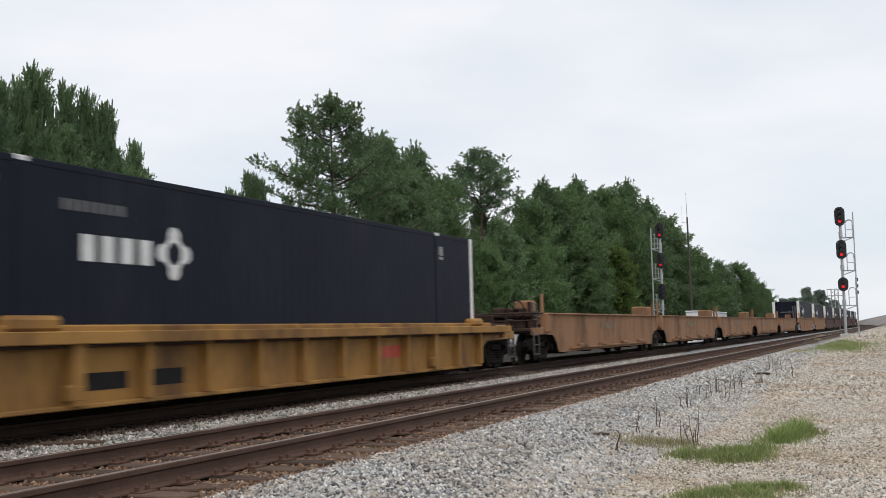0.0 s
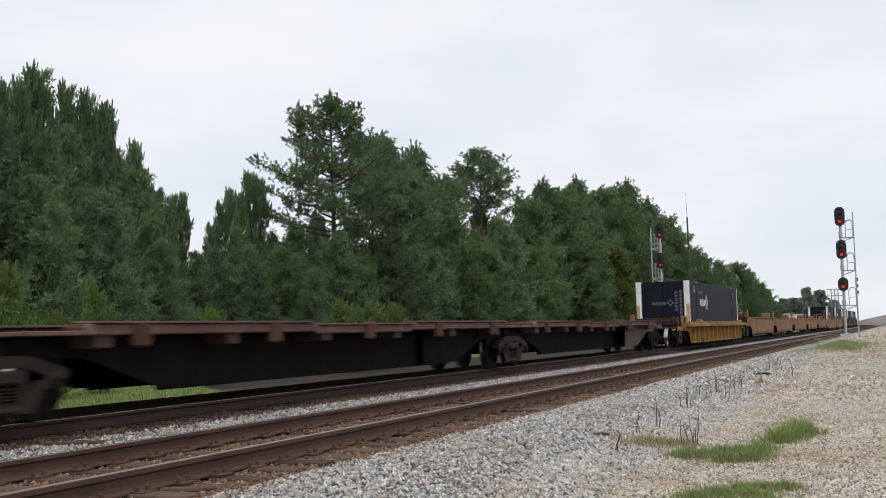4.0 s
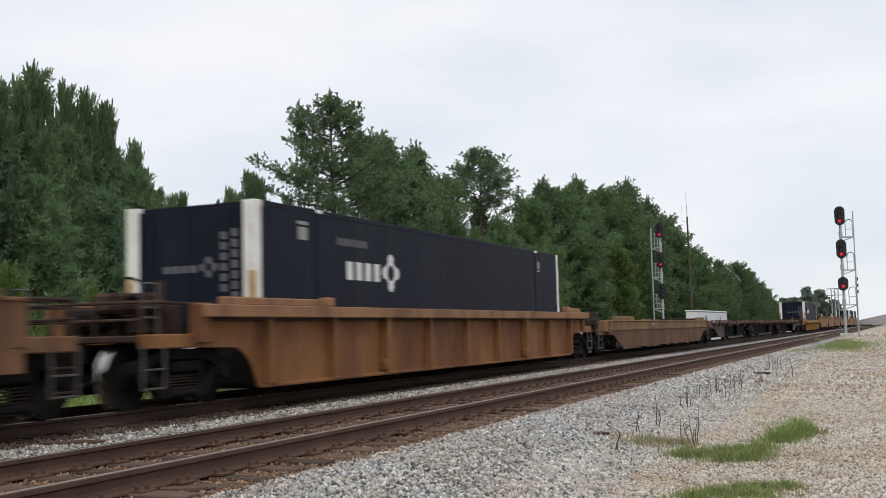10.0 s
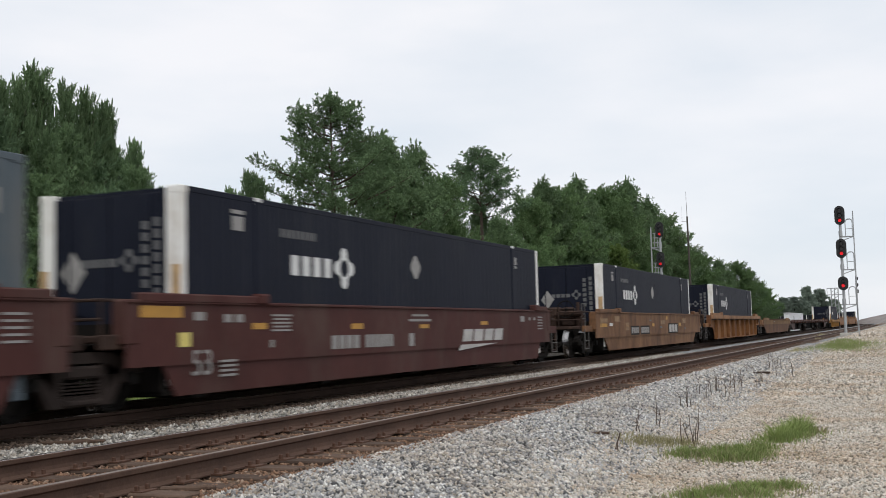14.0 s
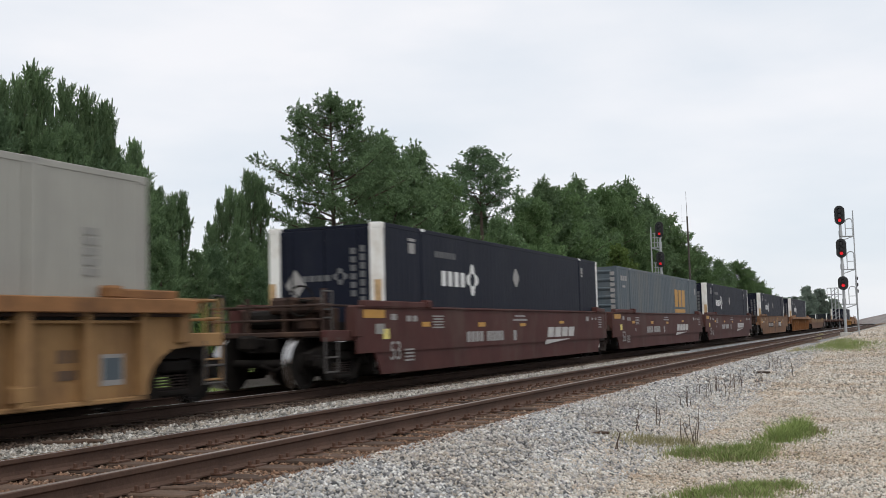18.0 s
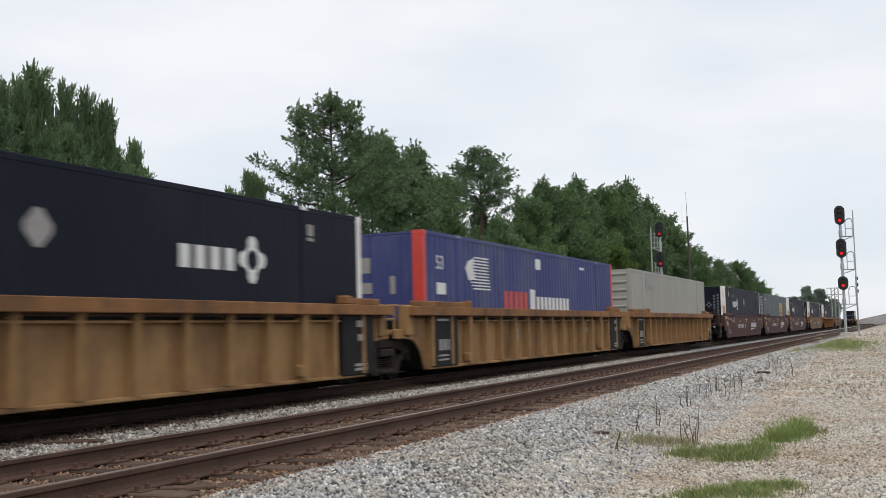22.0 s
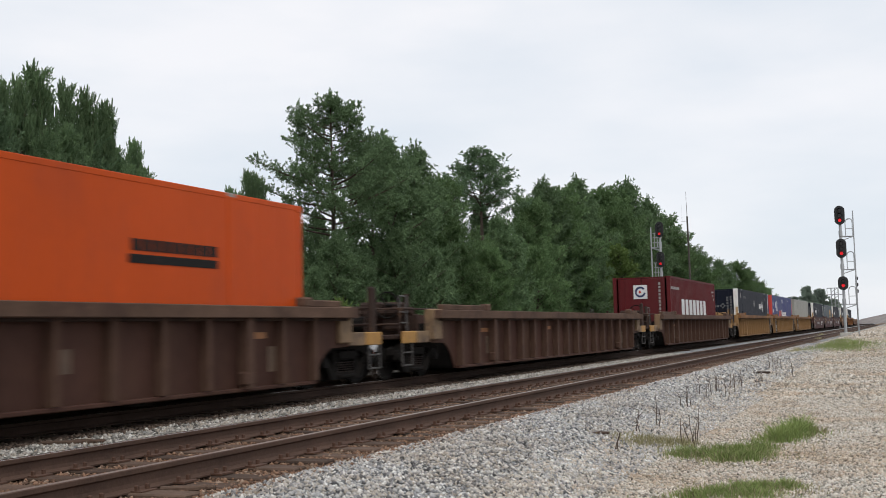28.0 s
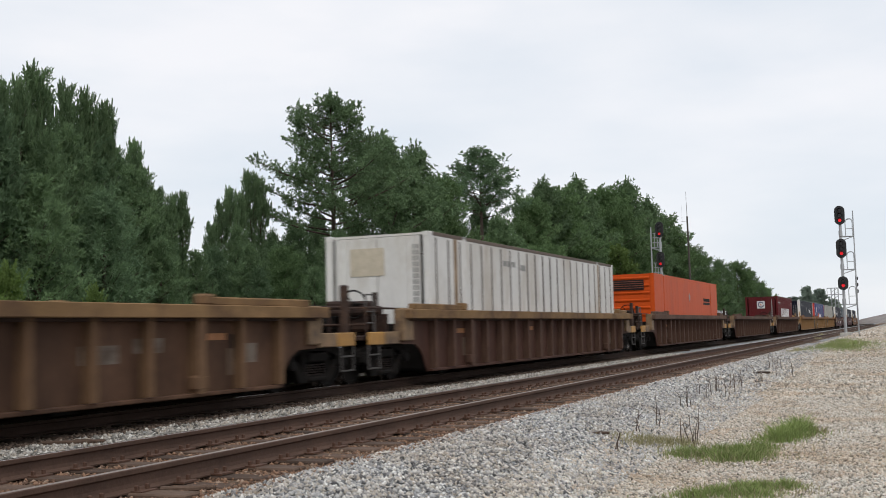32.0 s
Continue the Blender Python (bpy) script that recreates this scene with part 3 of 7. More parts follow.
for centre in (X_NEAR, X_TRAIN):
    track = thing("railway_track", "straight railway track on timber ties and ballast", "railway track", kind="structure", at=(centre, 0, 0))
    for off in (-0.7525, 0.7525):
        v, f = sweep(RAIL, centre + off, -40, 420)
        v = [(p[0] - centre, p[1], p[2]) for p in v]
        rail = new("rail", raw_mesh("rail", v, f, "rail" if centre == X_NEAR else "rail_shaded"))
        rail.parent = track
        tagged(rail, "rust-brown steel rail")
        v, f = sweep([(-0.029, -0.004), (0.029, -0.004), (0.027, 0.0015), (-0.027, 0.0015)], centre + off, -40, 420)
        v = [(p[0] - centre, p[1], p[2]) for p in v]
        head = new("rail_head", raw_mesh("rail_head", v, f, "rail_top" if centre == X_TRAIN or off < 0 else "rail_dull"))
        head.parent = rail
        tagged(head, "worn shiny running surface")
    bm = bmesh.new()
    box_bm(bm, (0, 0, 0), (2.6, 0.22, 0.18), bevel=0.012)
    tie_mat = "tie" if centre == X_NEAR else "tie_shaded"
    tie_me = mesh_of("tie", bm, tie_mat)
    rest_v, rest_f = [], []
    rng = random.Random(5)
    for k in range(-60, 800):
        s = k * 0.5 + rng.uniform(-0.03, 0.03)
        px, py, a = line_at(centre, s)
        turn = rng.uniform(-0.8, 0.8)
        m = pose(px - centre + rng.uniform(-0.05, 0.05), py, RT - 0.172 - 0.09 + rng.uniform(-0.006, 0.004), 0, rng.uniform(-0.4, 0.4), math.degrees(a) + turn)
        if 4 < s < 130:
            shared("tie", tie_me, track, m)
        else:
            o = len(rest_v)
            rest_v += [tuple(m @ v.co) for v in tie_me.vertices]
            rest_f += [tuple(o + i for i in p.vertices) for p in tie_me.polygons]
    far_ties = new("far_ties", raw_mesh("far_ties", rest_v, rest_f, tie_mat))
    far_ties.parent = track
    tagged(far_ties, kind="stuff")

# ---- the train ----
ZT = 3.17   # container roofs over the rail


def path_rows(q):
    """Rows for something whose place along the line is q at the start."""
    times = [2.0 * k for k in range(17)]
    t_bend = (BEND - q) / SPEED
    times += [t for t in (t_bend + k for k in range(-1, 33)) if 0 < t < 32]
    rows = []
    for t in sorted(set(round(t * 30) / 30 for t in times)):
        x, y, a = line_at(X_TRAIN, q - LAG + SPEED * t)
        rows.append((t, pose(x, y, RT, 0, 0, math.degrees(a))))
    return rows


MOVING = []      # (thing, place along the line at the start)
WHEELS = []      # (wheelset, place of its axle along the line at the start, height, y in its car)


def slab(parent, name, mat, c, s, bevel=0.0, label=""):
    bm = bmesh.new()
    box_bm(bm, c, s, bevel=bevel)
    return part(name, bm, mat, parent, label)


def profile_plate(parent, name, mat, outline, x0, x1, label=""):
    bm = bmesh.new()
    prism_bm(bm, outline, x0, x1)
    return part(name, bm, mat, parent, label)


def wheelset_mesh(r):
    """Axle, two dished wheels and their flanges, turned as one piece."""
    half = [(0.0, 0.08), (0.655, 0.08), (0.655, r + 0.028), (0.69, r + 0.028), (0.70, r), (0.82, r - 0.006), (0.825, r - 0.06), (0.79, r - 0.075), (0.785, r * 0.45), (0.835, r * 0.38), (0.835, 0.10), (1.0, 0.085), (1.10, 0.085)]
    line = [(-x, q) for x, q in reversed(half[1:])] + half
    bm = bmesh.new()
    n = 32
    rings = [[bm.verts.new((x, q * math.cos(2 * math.pi * k / n), q * math.sin(2 * math.pi * k / n))) for k in range(n)] for x, q in line]
    for i in range(len(rings) - 1):
        tread = min(line[i][1], line[i + 1][1]) > r - 0.01
        for k in range(n):
            face = bm.faces.new((rings[i][k], rings[i][(k + 1) % n], rings[i + 1][(k + 1) % n], rings[i + 1][k]))
            face.material_index = 1 if tread else 0
    bm.faces.new(rings[0])
    bm.faces.new(rings[-1])
    bmesh.ops.recalc_face_normals(bm, faces=bm.faces)
    me = mesh_of("wheelset", bm, "steel")
    me.materials.append(M["bright"])
    return me


WHEEL_ME = {}
FRAME_TOP = [(-1.14, 0.64), (-0.92, 0.70), (-0.50, 0.82), (0.50, 0.82), (0.92, 0.70), (1.14, 0.64), (1.14, 0.52), (0.86, 0.55), (0.45, 0.68), (-0.45, 0.68), (-0.86, 0.55), (-1.14, 0.52)]
FRAME_BOTTOM = [(-0.80, 0.52), (-0.66, 0.52), (-0.40, 0.26), (0.40, 0.26), (0.66, 0.52), (0.80, 0.52), (0.56, 0.14), (-0.56, 0.14)]


def truck_meshes():
    bm = bmesh.new()
    prism_bm(bm, FRAME_TOP, -0.07, 0.07)
    prism_bm(bm, FRAME_BOTTOM, -0.07, 0.07)
    for y in (-0.40, 0.40):
        box_bm(bm, (0, y, 0.46), (0.15, 0.12, 0.44), bevel=0.02)
    box_bm(bm, (0.06, 0, 0.57), (0.12, 0.66, 0.16), bevel=0.03)
    box_bm(bm, (0.05, 0, 0.19), (0.16, 0.60, 0.07), bevel=0.02)
    for y in (-0.89, 0.89):
        box_bm(bm, (0.05, y, 0.50), (0.10, 0.30, 0.22), bevel=0.03)
    frame_me = mesh_of("side_frame", bm, "grime_shade")
    bm = bmesh.new()
    for y in (-0.24, -0.08, 0.08, 0.24):
        for k in range(6):
            rod_bm(bm, (0.02, y, 0.22 + k * 0.042), (0.02, y, 0.24 + k * 0.042), 0.065, 8)
    spring_me = mesh_of("spring_nest", bm, "dusty_iron")
    bm = bmesh.new()
    box_bm(bm, (0, 0, 0.55), (1.9, 0.42, 0.26), bevel=0.04)
    bolster_me = mesh_of("bolster", bm, "grime_shade")
    bm = bmesh.new()
    rod_bm(bm, (0, 0, 0), (0.06, 0, 0), 0.09, 12)
    cap_me = mesh_of("bearing_cap", bm, "steel")
    return frame_me, spring_me, bolster_me, cap_me


FRAME_ME, SPRING_ME, BOLSTER_ME, CAP_ME = truck_meshes()
DUSTY_FRAME_ME = FRAME_ME.copy()
DUSTY_FRAME_ME.materials[0] = M["dusty_iron"]


def truck(car, q0, y, r=0.46, dusty=False):
    """A two-axle truck under a car; y: its place in the car, q0: the car's own place."""
    t = new("truck")
    t.parent = car
    t.location = (0, y, 0)
    tagged(t, "dusty grey-brown two-axle truck" if dusty else "grimy black two-axle truck")
    for sx in (-1, 1):
        m = Matrix.Translation((sx * 1.02, 0, 0)) @ (pose(0, 0, 0) if sx > 0 else pose(0, 0, 0, 0, 0, 180))
        shared("side_frame", DUSTY_FRAME_ME if dusty else FRAME_ME, t, m)
        tagged(shared("spring_nest", SPRING_ME, t, m), kind="stuff")
        for dy in (-0.89, 0.89):
            shared("bearing_cap", CAP_ME, t, Matrix.Translation((sx * 1.12, dy, r)) @ (pose(0, 0, 0) if sx > 0 else pose(0, 0, 0, 0, 0, 180)))
    shared("bolster", BOLSTER_ME, t)
    if r not in WHEEL_ME:
        WHEEL_ME[r] = wheelset_mesh(r)
    for dy in (-0.89, 0.89):
        w = shared("wheelset", WHEEL_ME[r], t, Matrix.Translation((0, dy, r)))
        WHEELS.append((w, q0 + y + dy, r, dy))


def start_car(name, label, q0, group="cars of the freight train"):
    car = thing(name, label, "freight car", group)
    car.location = (*line_at(X_TRAIN, q0)[:2], RT)
    MOVING.append((car, q0))
    return car


def coupler(car, y, sign, mat="grime_shade"):
    bm = bmesh.new()
    box_bm(bm, (0, y + sign * 0.35, 0.84), (0.16, 0.8, 0.18), bevel=0.03)
    box_bm(bm, (0, y + sign * 0.80, 0.84), (0.30, 0.26, 0.28), bevel=0.05)
    part("coupler", bm, mat, car)
    bm = bmesh.new()
    pts = [(0.45, y, 0.7), (0.46, y + sign * 0.3, 0.42), (0.42, y + sign * 0.6, 0.34), (0.35, y + sign * 0.9, 0.45)]
    for a, b in zip(pts, pts[1:]):
        rod_bm(bm, a, b, 0.03, 6)
    part("brake_hose", bm, "grime_shade", car)


def ladder(car, y, z0, z1, x=1.40, mat="tan"):
    bm = bmesh.new()
    for dy in (-0.2, 0.2):
        rod_bm(bm, (x, y + dy, z0), (x, y + dy, z1), 0.022, 6)
    for k in range(max(2, int((z1 - z0) / 0.33) + 1)):
        z = z0 + 0.05 + k * 0.33
        if z < z1:
            rod_bm(bm, (x, y - 0.2, z), (x, y + 0.2, z), 0.016, 6)
    part("ladder", bm, mat, car)


def shapes(parent, name, mat, x, polys, label="", thick=0.006, end=False):
    """Flat painted shapes: polygons of (y, z), proud of the side at x; on an end, of (x, z) at y."""
    if name in ("reflector", "worn_label", "white_label", "worn_patch", "faded_stencil", "red_brand_shape", "white_brand_shape", "brand_shape", "stencil_patch") and len(polys) > 1:
        return [shapes(parent, name, mat, x, [p], label, thick, end) for p in polys]
    bm = bmesh.new()
    for p in polys:
        prism_bm(bm, p, x, x + thick, plane="xz" if end else "yz")
    ob = part(name, bm, mat, parent, label)
    if "marking" in name or "stencil" in name or "small" in name:
        tagged(ob, kind="stuff")
    return ob


def bar(c, z, a, b, lean=0.0):
    """An upright rectangle, or a leaning one, round (c, z)."""
    return [(c - a / 2 - lean * b / 2, z - b / 2), (c + a / 2 - lean * b / 2, z - b / 2), (c + a / 2 + lean * b / 2, z + b / 2), (c - a / 2 + lean * b / 2, z + b / 2)]


def digits(parent, text, size, mat, x, y, z):
    """Painted figures on the side that faces +x."""
    cu = bpy.data.curves.new("figures", "FONT")
    cu.body, cu.size, cu.extrude = text, size, 0.003
    tmp = bpy.data.objects.new("figures", cu)
    scene.collection.objects.link(tmp)
    bpy.context.view_layer.update()
    me = bpy.data.meshes.new_from_object(tmp.evaluated_get(bpy.context.evaluated_depsgraph_get()))
    bpy.data.objects.remove(tmp)
    me.materials.clear()
    me.materials.append(M[mat])
    ob = new("size_number", me)
    ob.parent = parent
    ob.matrix_basis = pose(x, y, z, 90, 0, 90)
    return ob


def car_end(car, q0, h, se, z_top, arch, paint, sill_mat, x_side, coupled, gear=True, out=1.0, plates=None, end_paint="end_rust"):
    """What stands at one end of a well car: platform, end sill, railing, steps, brake gear."""
    out = out if coupled else 0.35
    y_in, y_out = se * (h - 0.55), se * (h + out)
    yc, ln = (y_in + y_out) / 2, abs(y_out - y_in)
    slab(car, "end_platform", end_paint, (0, yc, arch + 0.16), (2.3, ln, 0.10), 0.02)
    slab(car, "centre_sill", "grime_shade", (0, yc - se * 0.3, 0.78), (0.6, ln + 0.6, 0.26), 0.02)
    for sx in (-1, 1):
        if plates and coupled:
            half = (out - 0.04) / 2
            for k, mat in enumerate(plates):
                slab(car, "end_sill_plate", mat, (sx * (x_side - 0.07), se * (h + 0.02 + half * (k + 0.5)), arch + 0.15), (0.06, half - 0.04, 0.25), 0.015)
        else:
            slab(car, "end_sill_plate", sill_mat if coupled else end_paint, (sx * (x_side - 0.12), yc, arch + 0.12), (0.10, ln * 0.92, 0.20), 0.015)
        wide = 0.45 if plates else 0.26
        slab(car, "end_post", sill_mat if plates else paint, (sx * (x_side - 0.07), se * (h - wide / 2), (arch + z_top) / 2 + 0.05), (0.24, wide, z_top - arch - 0.06), 0.02)
    bm = bmesh.new()
    for z in (arch + 0.42, z_top + 0.02):
        rod_bm(bm, (-1.2, y_out - se * 0.12, z), (1.2, y_out - se * 0.12, z), 0.022, 6)
    for x in (-1.2, -0.4, 0.4, 1.2):
        rod_bm(bm, (x, y_out - se * 0.12, arch + 0.2), (x, y_out - se * 0.12, z_top + 0.02), 0.022, 6)
    for sx in (-1, 1):
        rod_bm(bm, (sx * 1.2, y_out - se * 0.12, z_top + 0.02), (sx * 1.2, y_in, z_top + 0.02), 0.02, 6)
    part("end_railing", bm, end_paint, car)
    if not coupled:
        return
    coupler(car, se * (h + out - 0.35), se)
    for sx in (-1, 1):
        bm = bmesh.new()
        for dy in (0.06, 0.52):
            rod_bm(bm, (sx * (x_side - 0.08), y_out - se * dy, 0.28), (sx * (x_side - 0.08), y_out - se * dy, arch + 0.1), 0.019, 6)
        for z in (0.30, 0.56):
            rod_bm(bm, (sx * (x_side - 0.07), y_out - se * 0.06, z), (sx * (x_side - 0.07), y_out - se * 0.52, z), 0.016, 6)
        part("stirrup_step", bm, "grab", car)
    bm = bmesh.new()
    box_bm(bm, (0, se * (h + 0.05), arch + 0.42), (2.1, 0.10, 0.44), bevel=0.02)
    for x in (-0.9, 0.0, 0.9):
        box_bm(bm, (x, se * (h + 0.16), arch + 0.40), (0.10, 0.14, 0.40))
    part("end_plate", bm, end_paint, car)
    if gear:
        bm = bmesh.new()
        ring = [Vector((0.28 * math.cos(a), 0, 0.28 * math.sin(a))) for a in np.linspace(0, 2 * math.pi, 15)[:14]]
        c = Vector((0.55, se * (h + 0.55), z_top + 0.12))
        loops = [[bm.verts.new(c + a * (1 + 0.065 * math.cos(u)) + Vector((0, 0.018 * math.sin(u), 0))) for u in np.linspace(0, 2 * math.pi, 7)[:6]] for a in ring]
        for i in range(14):
            p, q = loops[i], loops[(i + 1) % 14]
            for j in range(6):
                bm.faces.new((p[j], p[(j + 1) % 6], q[(j + 1) % 6], q[j]))
        for k in (0, 5, 10):
            rod_bm(bm, c, c + ring[k], 0.014, 5)
        rod_bm(bm, c + Vector((0, -se * 0.35, 0)), c, 0.04, 8)
        part("brake_wheel", bm, "grime_shade", car)
        slab(car, "brake_housing", end_paint, (0.55, se * (h + 0.2), z_top - 0.12), (0.42, 0.3, 0.62), 0.05)
        bm = bmesh.new()
        rod_bm(bm, (-0.75, se * (h + 0.15), arch + 0.45), (0.0, se * (h + 0.15), arch + 0.45), 0.17, 12)
        part("air_reservoir", bm, "grime_shade", car, smooth=False)
        for sx in (-1, 1):
            bm = bmesh.new()
            for dy in (0.15, 0.5):
                rod_bm(bm, (sx * 1.18, y_out - se * dy, arch + 0.2), (sx * 1.18, y_out - se * dy, z_top + 0.28), 0.02, 6)
            for z in (arch + 0.45, z_top - 0.05, z_top + 0.28):
                rod_bm(bm, (sx * 1.18, y_out - se * 0.15, z), (sx * 1.18, y_out - se * 0.5, z), 0.016, 6)
            part("grab_iron", bm, "grab", car)
        for x, dy, r, up in ((0.9, 0.3, 0.06, 0.35), (-0.7, 0.4, 0.05, 0.2)):
            bm = bmesh.new()
            rod_bm(bm, (x, se * (h + dy), arch + 0.2), (x, se * (h + dy), z_top + up), r, 8)
            part("stanchion", bm, end_paint, car)
        slab(car, "valve_box", end_paint, (0.1, se * (h + 0.35), z_top + 0.05), (0.5, 0.3, 0.3), 0.05)
        bm = bmesh.new()
        rod_bm(bm, (-0.15, se * (h + 0.42), z_top - 0.02), (1.1, se * (h + 0.42), z_top - 0.02), 0.09, 10)
        part("brake_cylinder", bm, end_paint, car)
    elif not plates:
        for sx in (-1, 1):
            bm = bmesh.new()
            for dy in (0.08, 0.48):
                rod_bm(bm, (sx * (x_side - 0.1), y_out - se * dy, 0.3), (sx * (x_side - 0.1), y_out - se * dy, z_top + 0.05), 0.017, 6)
            for k in range(4):
                rod_bm(bm, (sx * (x_side - 0.1), y_out - se * 0.08, 0.35 + 0.3 * k), (sx * (x_side - 0.1), y_out - se * 0.48, 0.35 + 0.3 * k), 0.016, 6)
            part("side_ladder", bm, end_paint, car)
    else:
        slab(car, "ladder_post", end_paint, (x_side - 0.12, y_out - se * 0.30, (arch + z_top) / 2 + 0.28), (0.10, 0.22, z_top - arch + 0.30), 0.03)


def arch_side(h, cut, z_top, arch, zb, slope):
    """The outline of a car's side with a rounded cut over each truck."""
    e = h - 0.02
    right = [(e, z_top), (e, arch + 0.02), (h - cut + 0.62, arch), (h - cut + 0.40, arch - 0.10), (h - cut + 0.22, arch - 0.26), (h - cut + 0.12, arch - 0.44), (h - cut, zb)]
    if slope:
        right = [(e, z_top), (e, arch + 0.05), (h - cut + 0.45, arch), (h - cut + 0.15, arch - 0.12), (h - cut - slope, zb)]
    return right + [(-y, z) for y, z in reversed(right)]


def well_car(kind, label, y0, y1, z_top, paint, ribs=None, cut=1.35, chord=0.19, zb=0.17, arch=0.82, trucks=(1, 1), couplers=(1, 1), x_side=1.36, smooth=False, slope=0.0, sill=None, cap=None, caps=(2.7, 1.3), crease=None, rail_line=False, gap=0.45, out=1.0, plates=None, end_paint="end_rust", chord_mat=None, bogie=0.0, upper=None, rib_mat=None):
    """A well car whose sides run from y0 to y1 along the train."""
    q0, h = (y0 + y1) / 2, (y1 - y0) / 2
    car = start_car(kind, label, q0)
    sill = sill or paint
    cap = cap or paint
    chord_mat = chord_mat or paint
    for sx in (-1, 1):
        inset = 0.0 if smooth else 0.035
        profile_plate(car, "side_wall", paint, arch_side(h, cut, z_top, arch, zb, slope), sx * (x_side - 0.03 - inset), sx * (x_side - inset))
        ch = chord if not smooth else 0.05
        slab(car, "top_chord", chord_mat, (sx * (x_side + (0.08 if not smooth else -0.04)), 0, z_top - ch / 2 + (0.0 if not smooth else 0.026)), (0.26 if not smooth else 0.22, 2 * h - 0.06, ch), 0.012)
        if not smooth:
            # dark rusty lip, added to give the shadow line below the chord
            slab(car, "chord_flange", "end_rust", (sx * (x_side + 0.03), 0, z_top - chord - 0.022), (0.13, 2 * h - 0.5, 0.045), 0.006)
            slab(car, "bottom_sill", paint, (sx * (x_side + 0.015), 0, zb + 0.03), (0.11, 2 * (h - cut) - 0.06, 0.06), 0.012)
        elif crease:
            profile_plate(car, "upper_panel", upper or paint, [(h - 0.05, crease), (h - 0.05, z_top - 0.02), (-h + 0.05, z_top - 0.02), (-h + 0.05, crease)], sx * x_side, sx * (x_side + 0.035))
        for se, ln in ((-1, caps[0]), (1, caps[1])):
            if ln:
                slab(car, "guide_rail", cap, (sx * (x_side + 0.0), se * (h - cut * 0.35 - ln / 2), z_top + 0.06), (0.16, ln, 0.13), 0.02)
                slab(car, "guide_block", cap, (sx * (x_side + 0.02), se * (h - cut * 0.35 - ln), z_top + 0.08), (0.20, 0.28, 0.17), 0.03)
    if ribs:
        bm = bmesh.new()
        prism_bm(bm, [(-0.055, zb + 0.07), (0.055, zb + 0.07), (0.042, z_top - chord), (-0.042, z_top - chord)], -0.036, 0.125)
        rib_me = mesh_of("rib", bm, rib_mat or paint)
        bm = bmesh.new()
        prism_bm(bm, [(-0.10, zb + 0.05), (0.10, zb + 0.05), (0.09, z_top - chord), (-0.09, z_top - chord)], -0.036, 0.15)
        box_bm(bm, (0.07, 0, zb + 0.2), (0.17, 0.28, 0.22), bevel=0.03)
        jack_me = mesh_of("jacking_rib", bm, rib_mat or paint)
        for sx in (-1, 1):
            for k in range(ribs):
                y = -h + cut + 0.14 + (2 * (h - cut) - 0.28) * k / (ribs - 1)
                big = k in (2, ribs - 3)
                m = Matrix.Translation((sx * x_side, y, 0)) @ (pose(0, 0, 0) if sx > 0 else pose(0, 0, 0, 0, 0, 180))
                shared("jacking_rib" if big else "rib", jack_me if big else rib_me, car, m)
            if rail_line:
                # solid black strip on the wall paints the slot's inner shade
                slab(car, "side_slot", "mark_black", (sx * (x_side - 0.032), 0, z_top - chord - 0.075), (0.01, 2 * (h - cut) - 0.2, 0.11), 0.0, "black strip painted as the dark of the slot under the chord")
                bm = bmesh.new()
                rod_bm(bm, (sx * (x_side + 0.05), -h + cut, z_top - chord - 0.11), (sx * (x_side + 0.05), h - cut, z_top - chord - 0.11), 0.022, 6)
                part("brake_pipe", bm, paint, car)
    slab(car, "well_floor", "grime_shade", (0, 0, zb + 0.05), (2 * x_side - 0.1, 2 * (h - cut), 0.06))
    for k in range(5):
        slab(car, "floor_beam", "grime_shade", (0, (k - 2) * (h - cut) * 0.45, zb + 0.02), (2 * x_side - 0.1, 0.3, 0.14))
    for se, has_truck, coupled in ((-1, trucks[0], couplers[0]), (1, trucks[1], couplers[1])):
        # near-black instead of car paint, to carry the shade at the well's end
        slab(car, "bulkhead", "grime_shade", (0, se * (h - cut), (zb + z_top) / 2 - 0.1), (2 * x_side - 0.1, 0.08, z_top - zb - 0.35))
        car_end(car, q0, h, se, z_top, arch, paint, sill, x_side, coupled, gear=coupled and se == -1, out=out, plates=plates, end_paint=end_paint)
        if has_truck:
            truck(car, q0, se * (h + (bogie if coupled else gap)), dusty=not coupled)
    return car, h


def corrugated(parent, name, mat, y0, y1, z0, z1, x, depth, pitch, flat=0.5):
    """A pressed side panel: flutes that run up, set back by depth."""
    n = max(2, int((y1 - y0) / pitch))
    p = (y1 - y0) / n
    s = 1 if x > 0 else -1
    verts, faces = [], []
    line = []
    for k in range(n):
        a = y0 + k * p
        line += [(x, a), (x, a + p * flat), (x - s * depth, a + p * (flat + (1 - flat) * 0.3)), (x - s * depth, a + p * (flat + (1 - flat) * 0.7))]
    line.append((x, y1))
    for px, py in line:
        verts += [(px, py, z0), (px, py, z1)]
    for i in range(len(line) - 1):
        o = 2 * i
        faces.append((o, o + 2, o + 3, o + 1) if s > 0 else (o, o + 1, o + 3, o + 2))
    ob = new(name, raw_mesh(name, verts, faces, mat))
    ob.parent = parent
    return ob


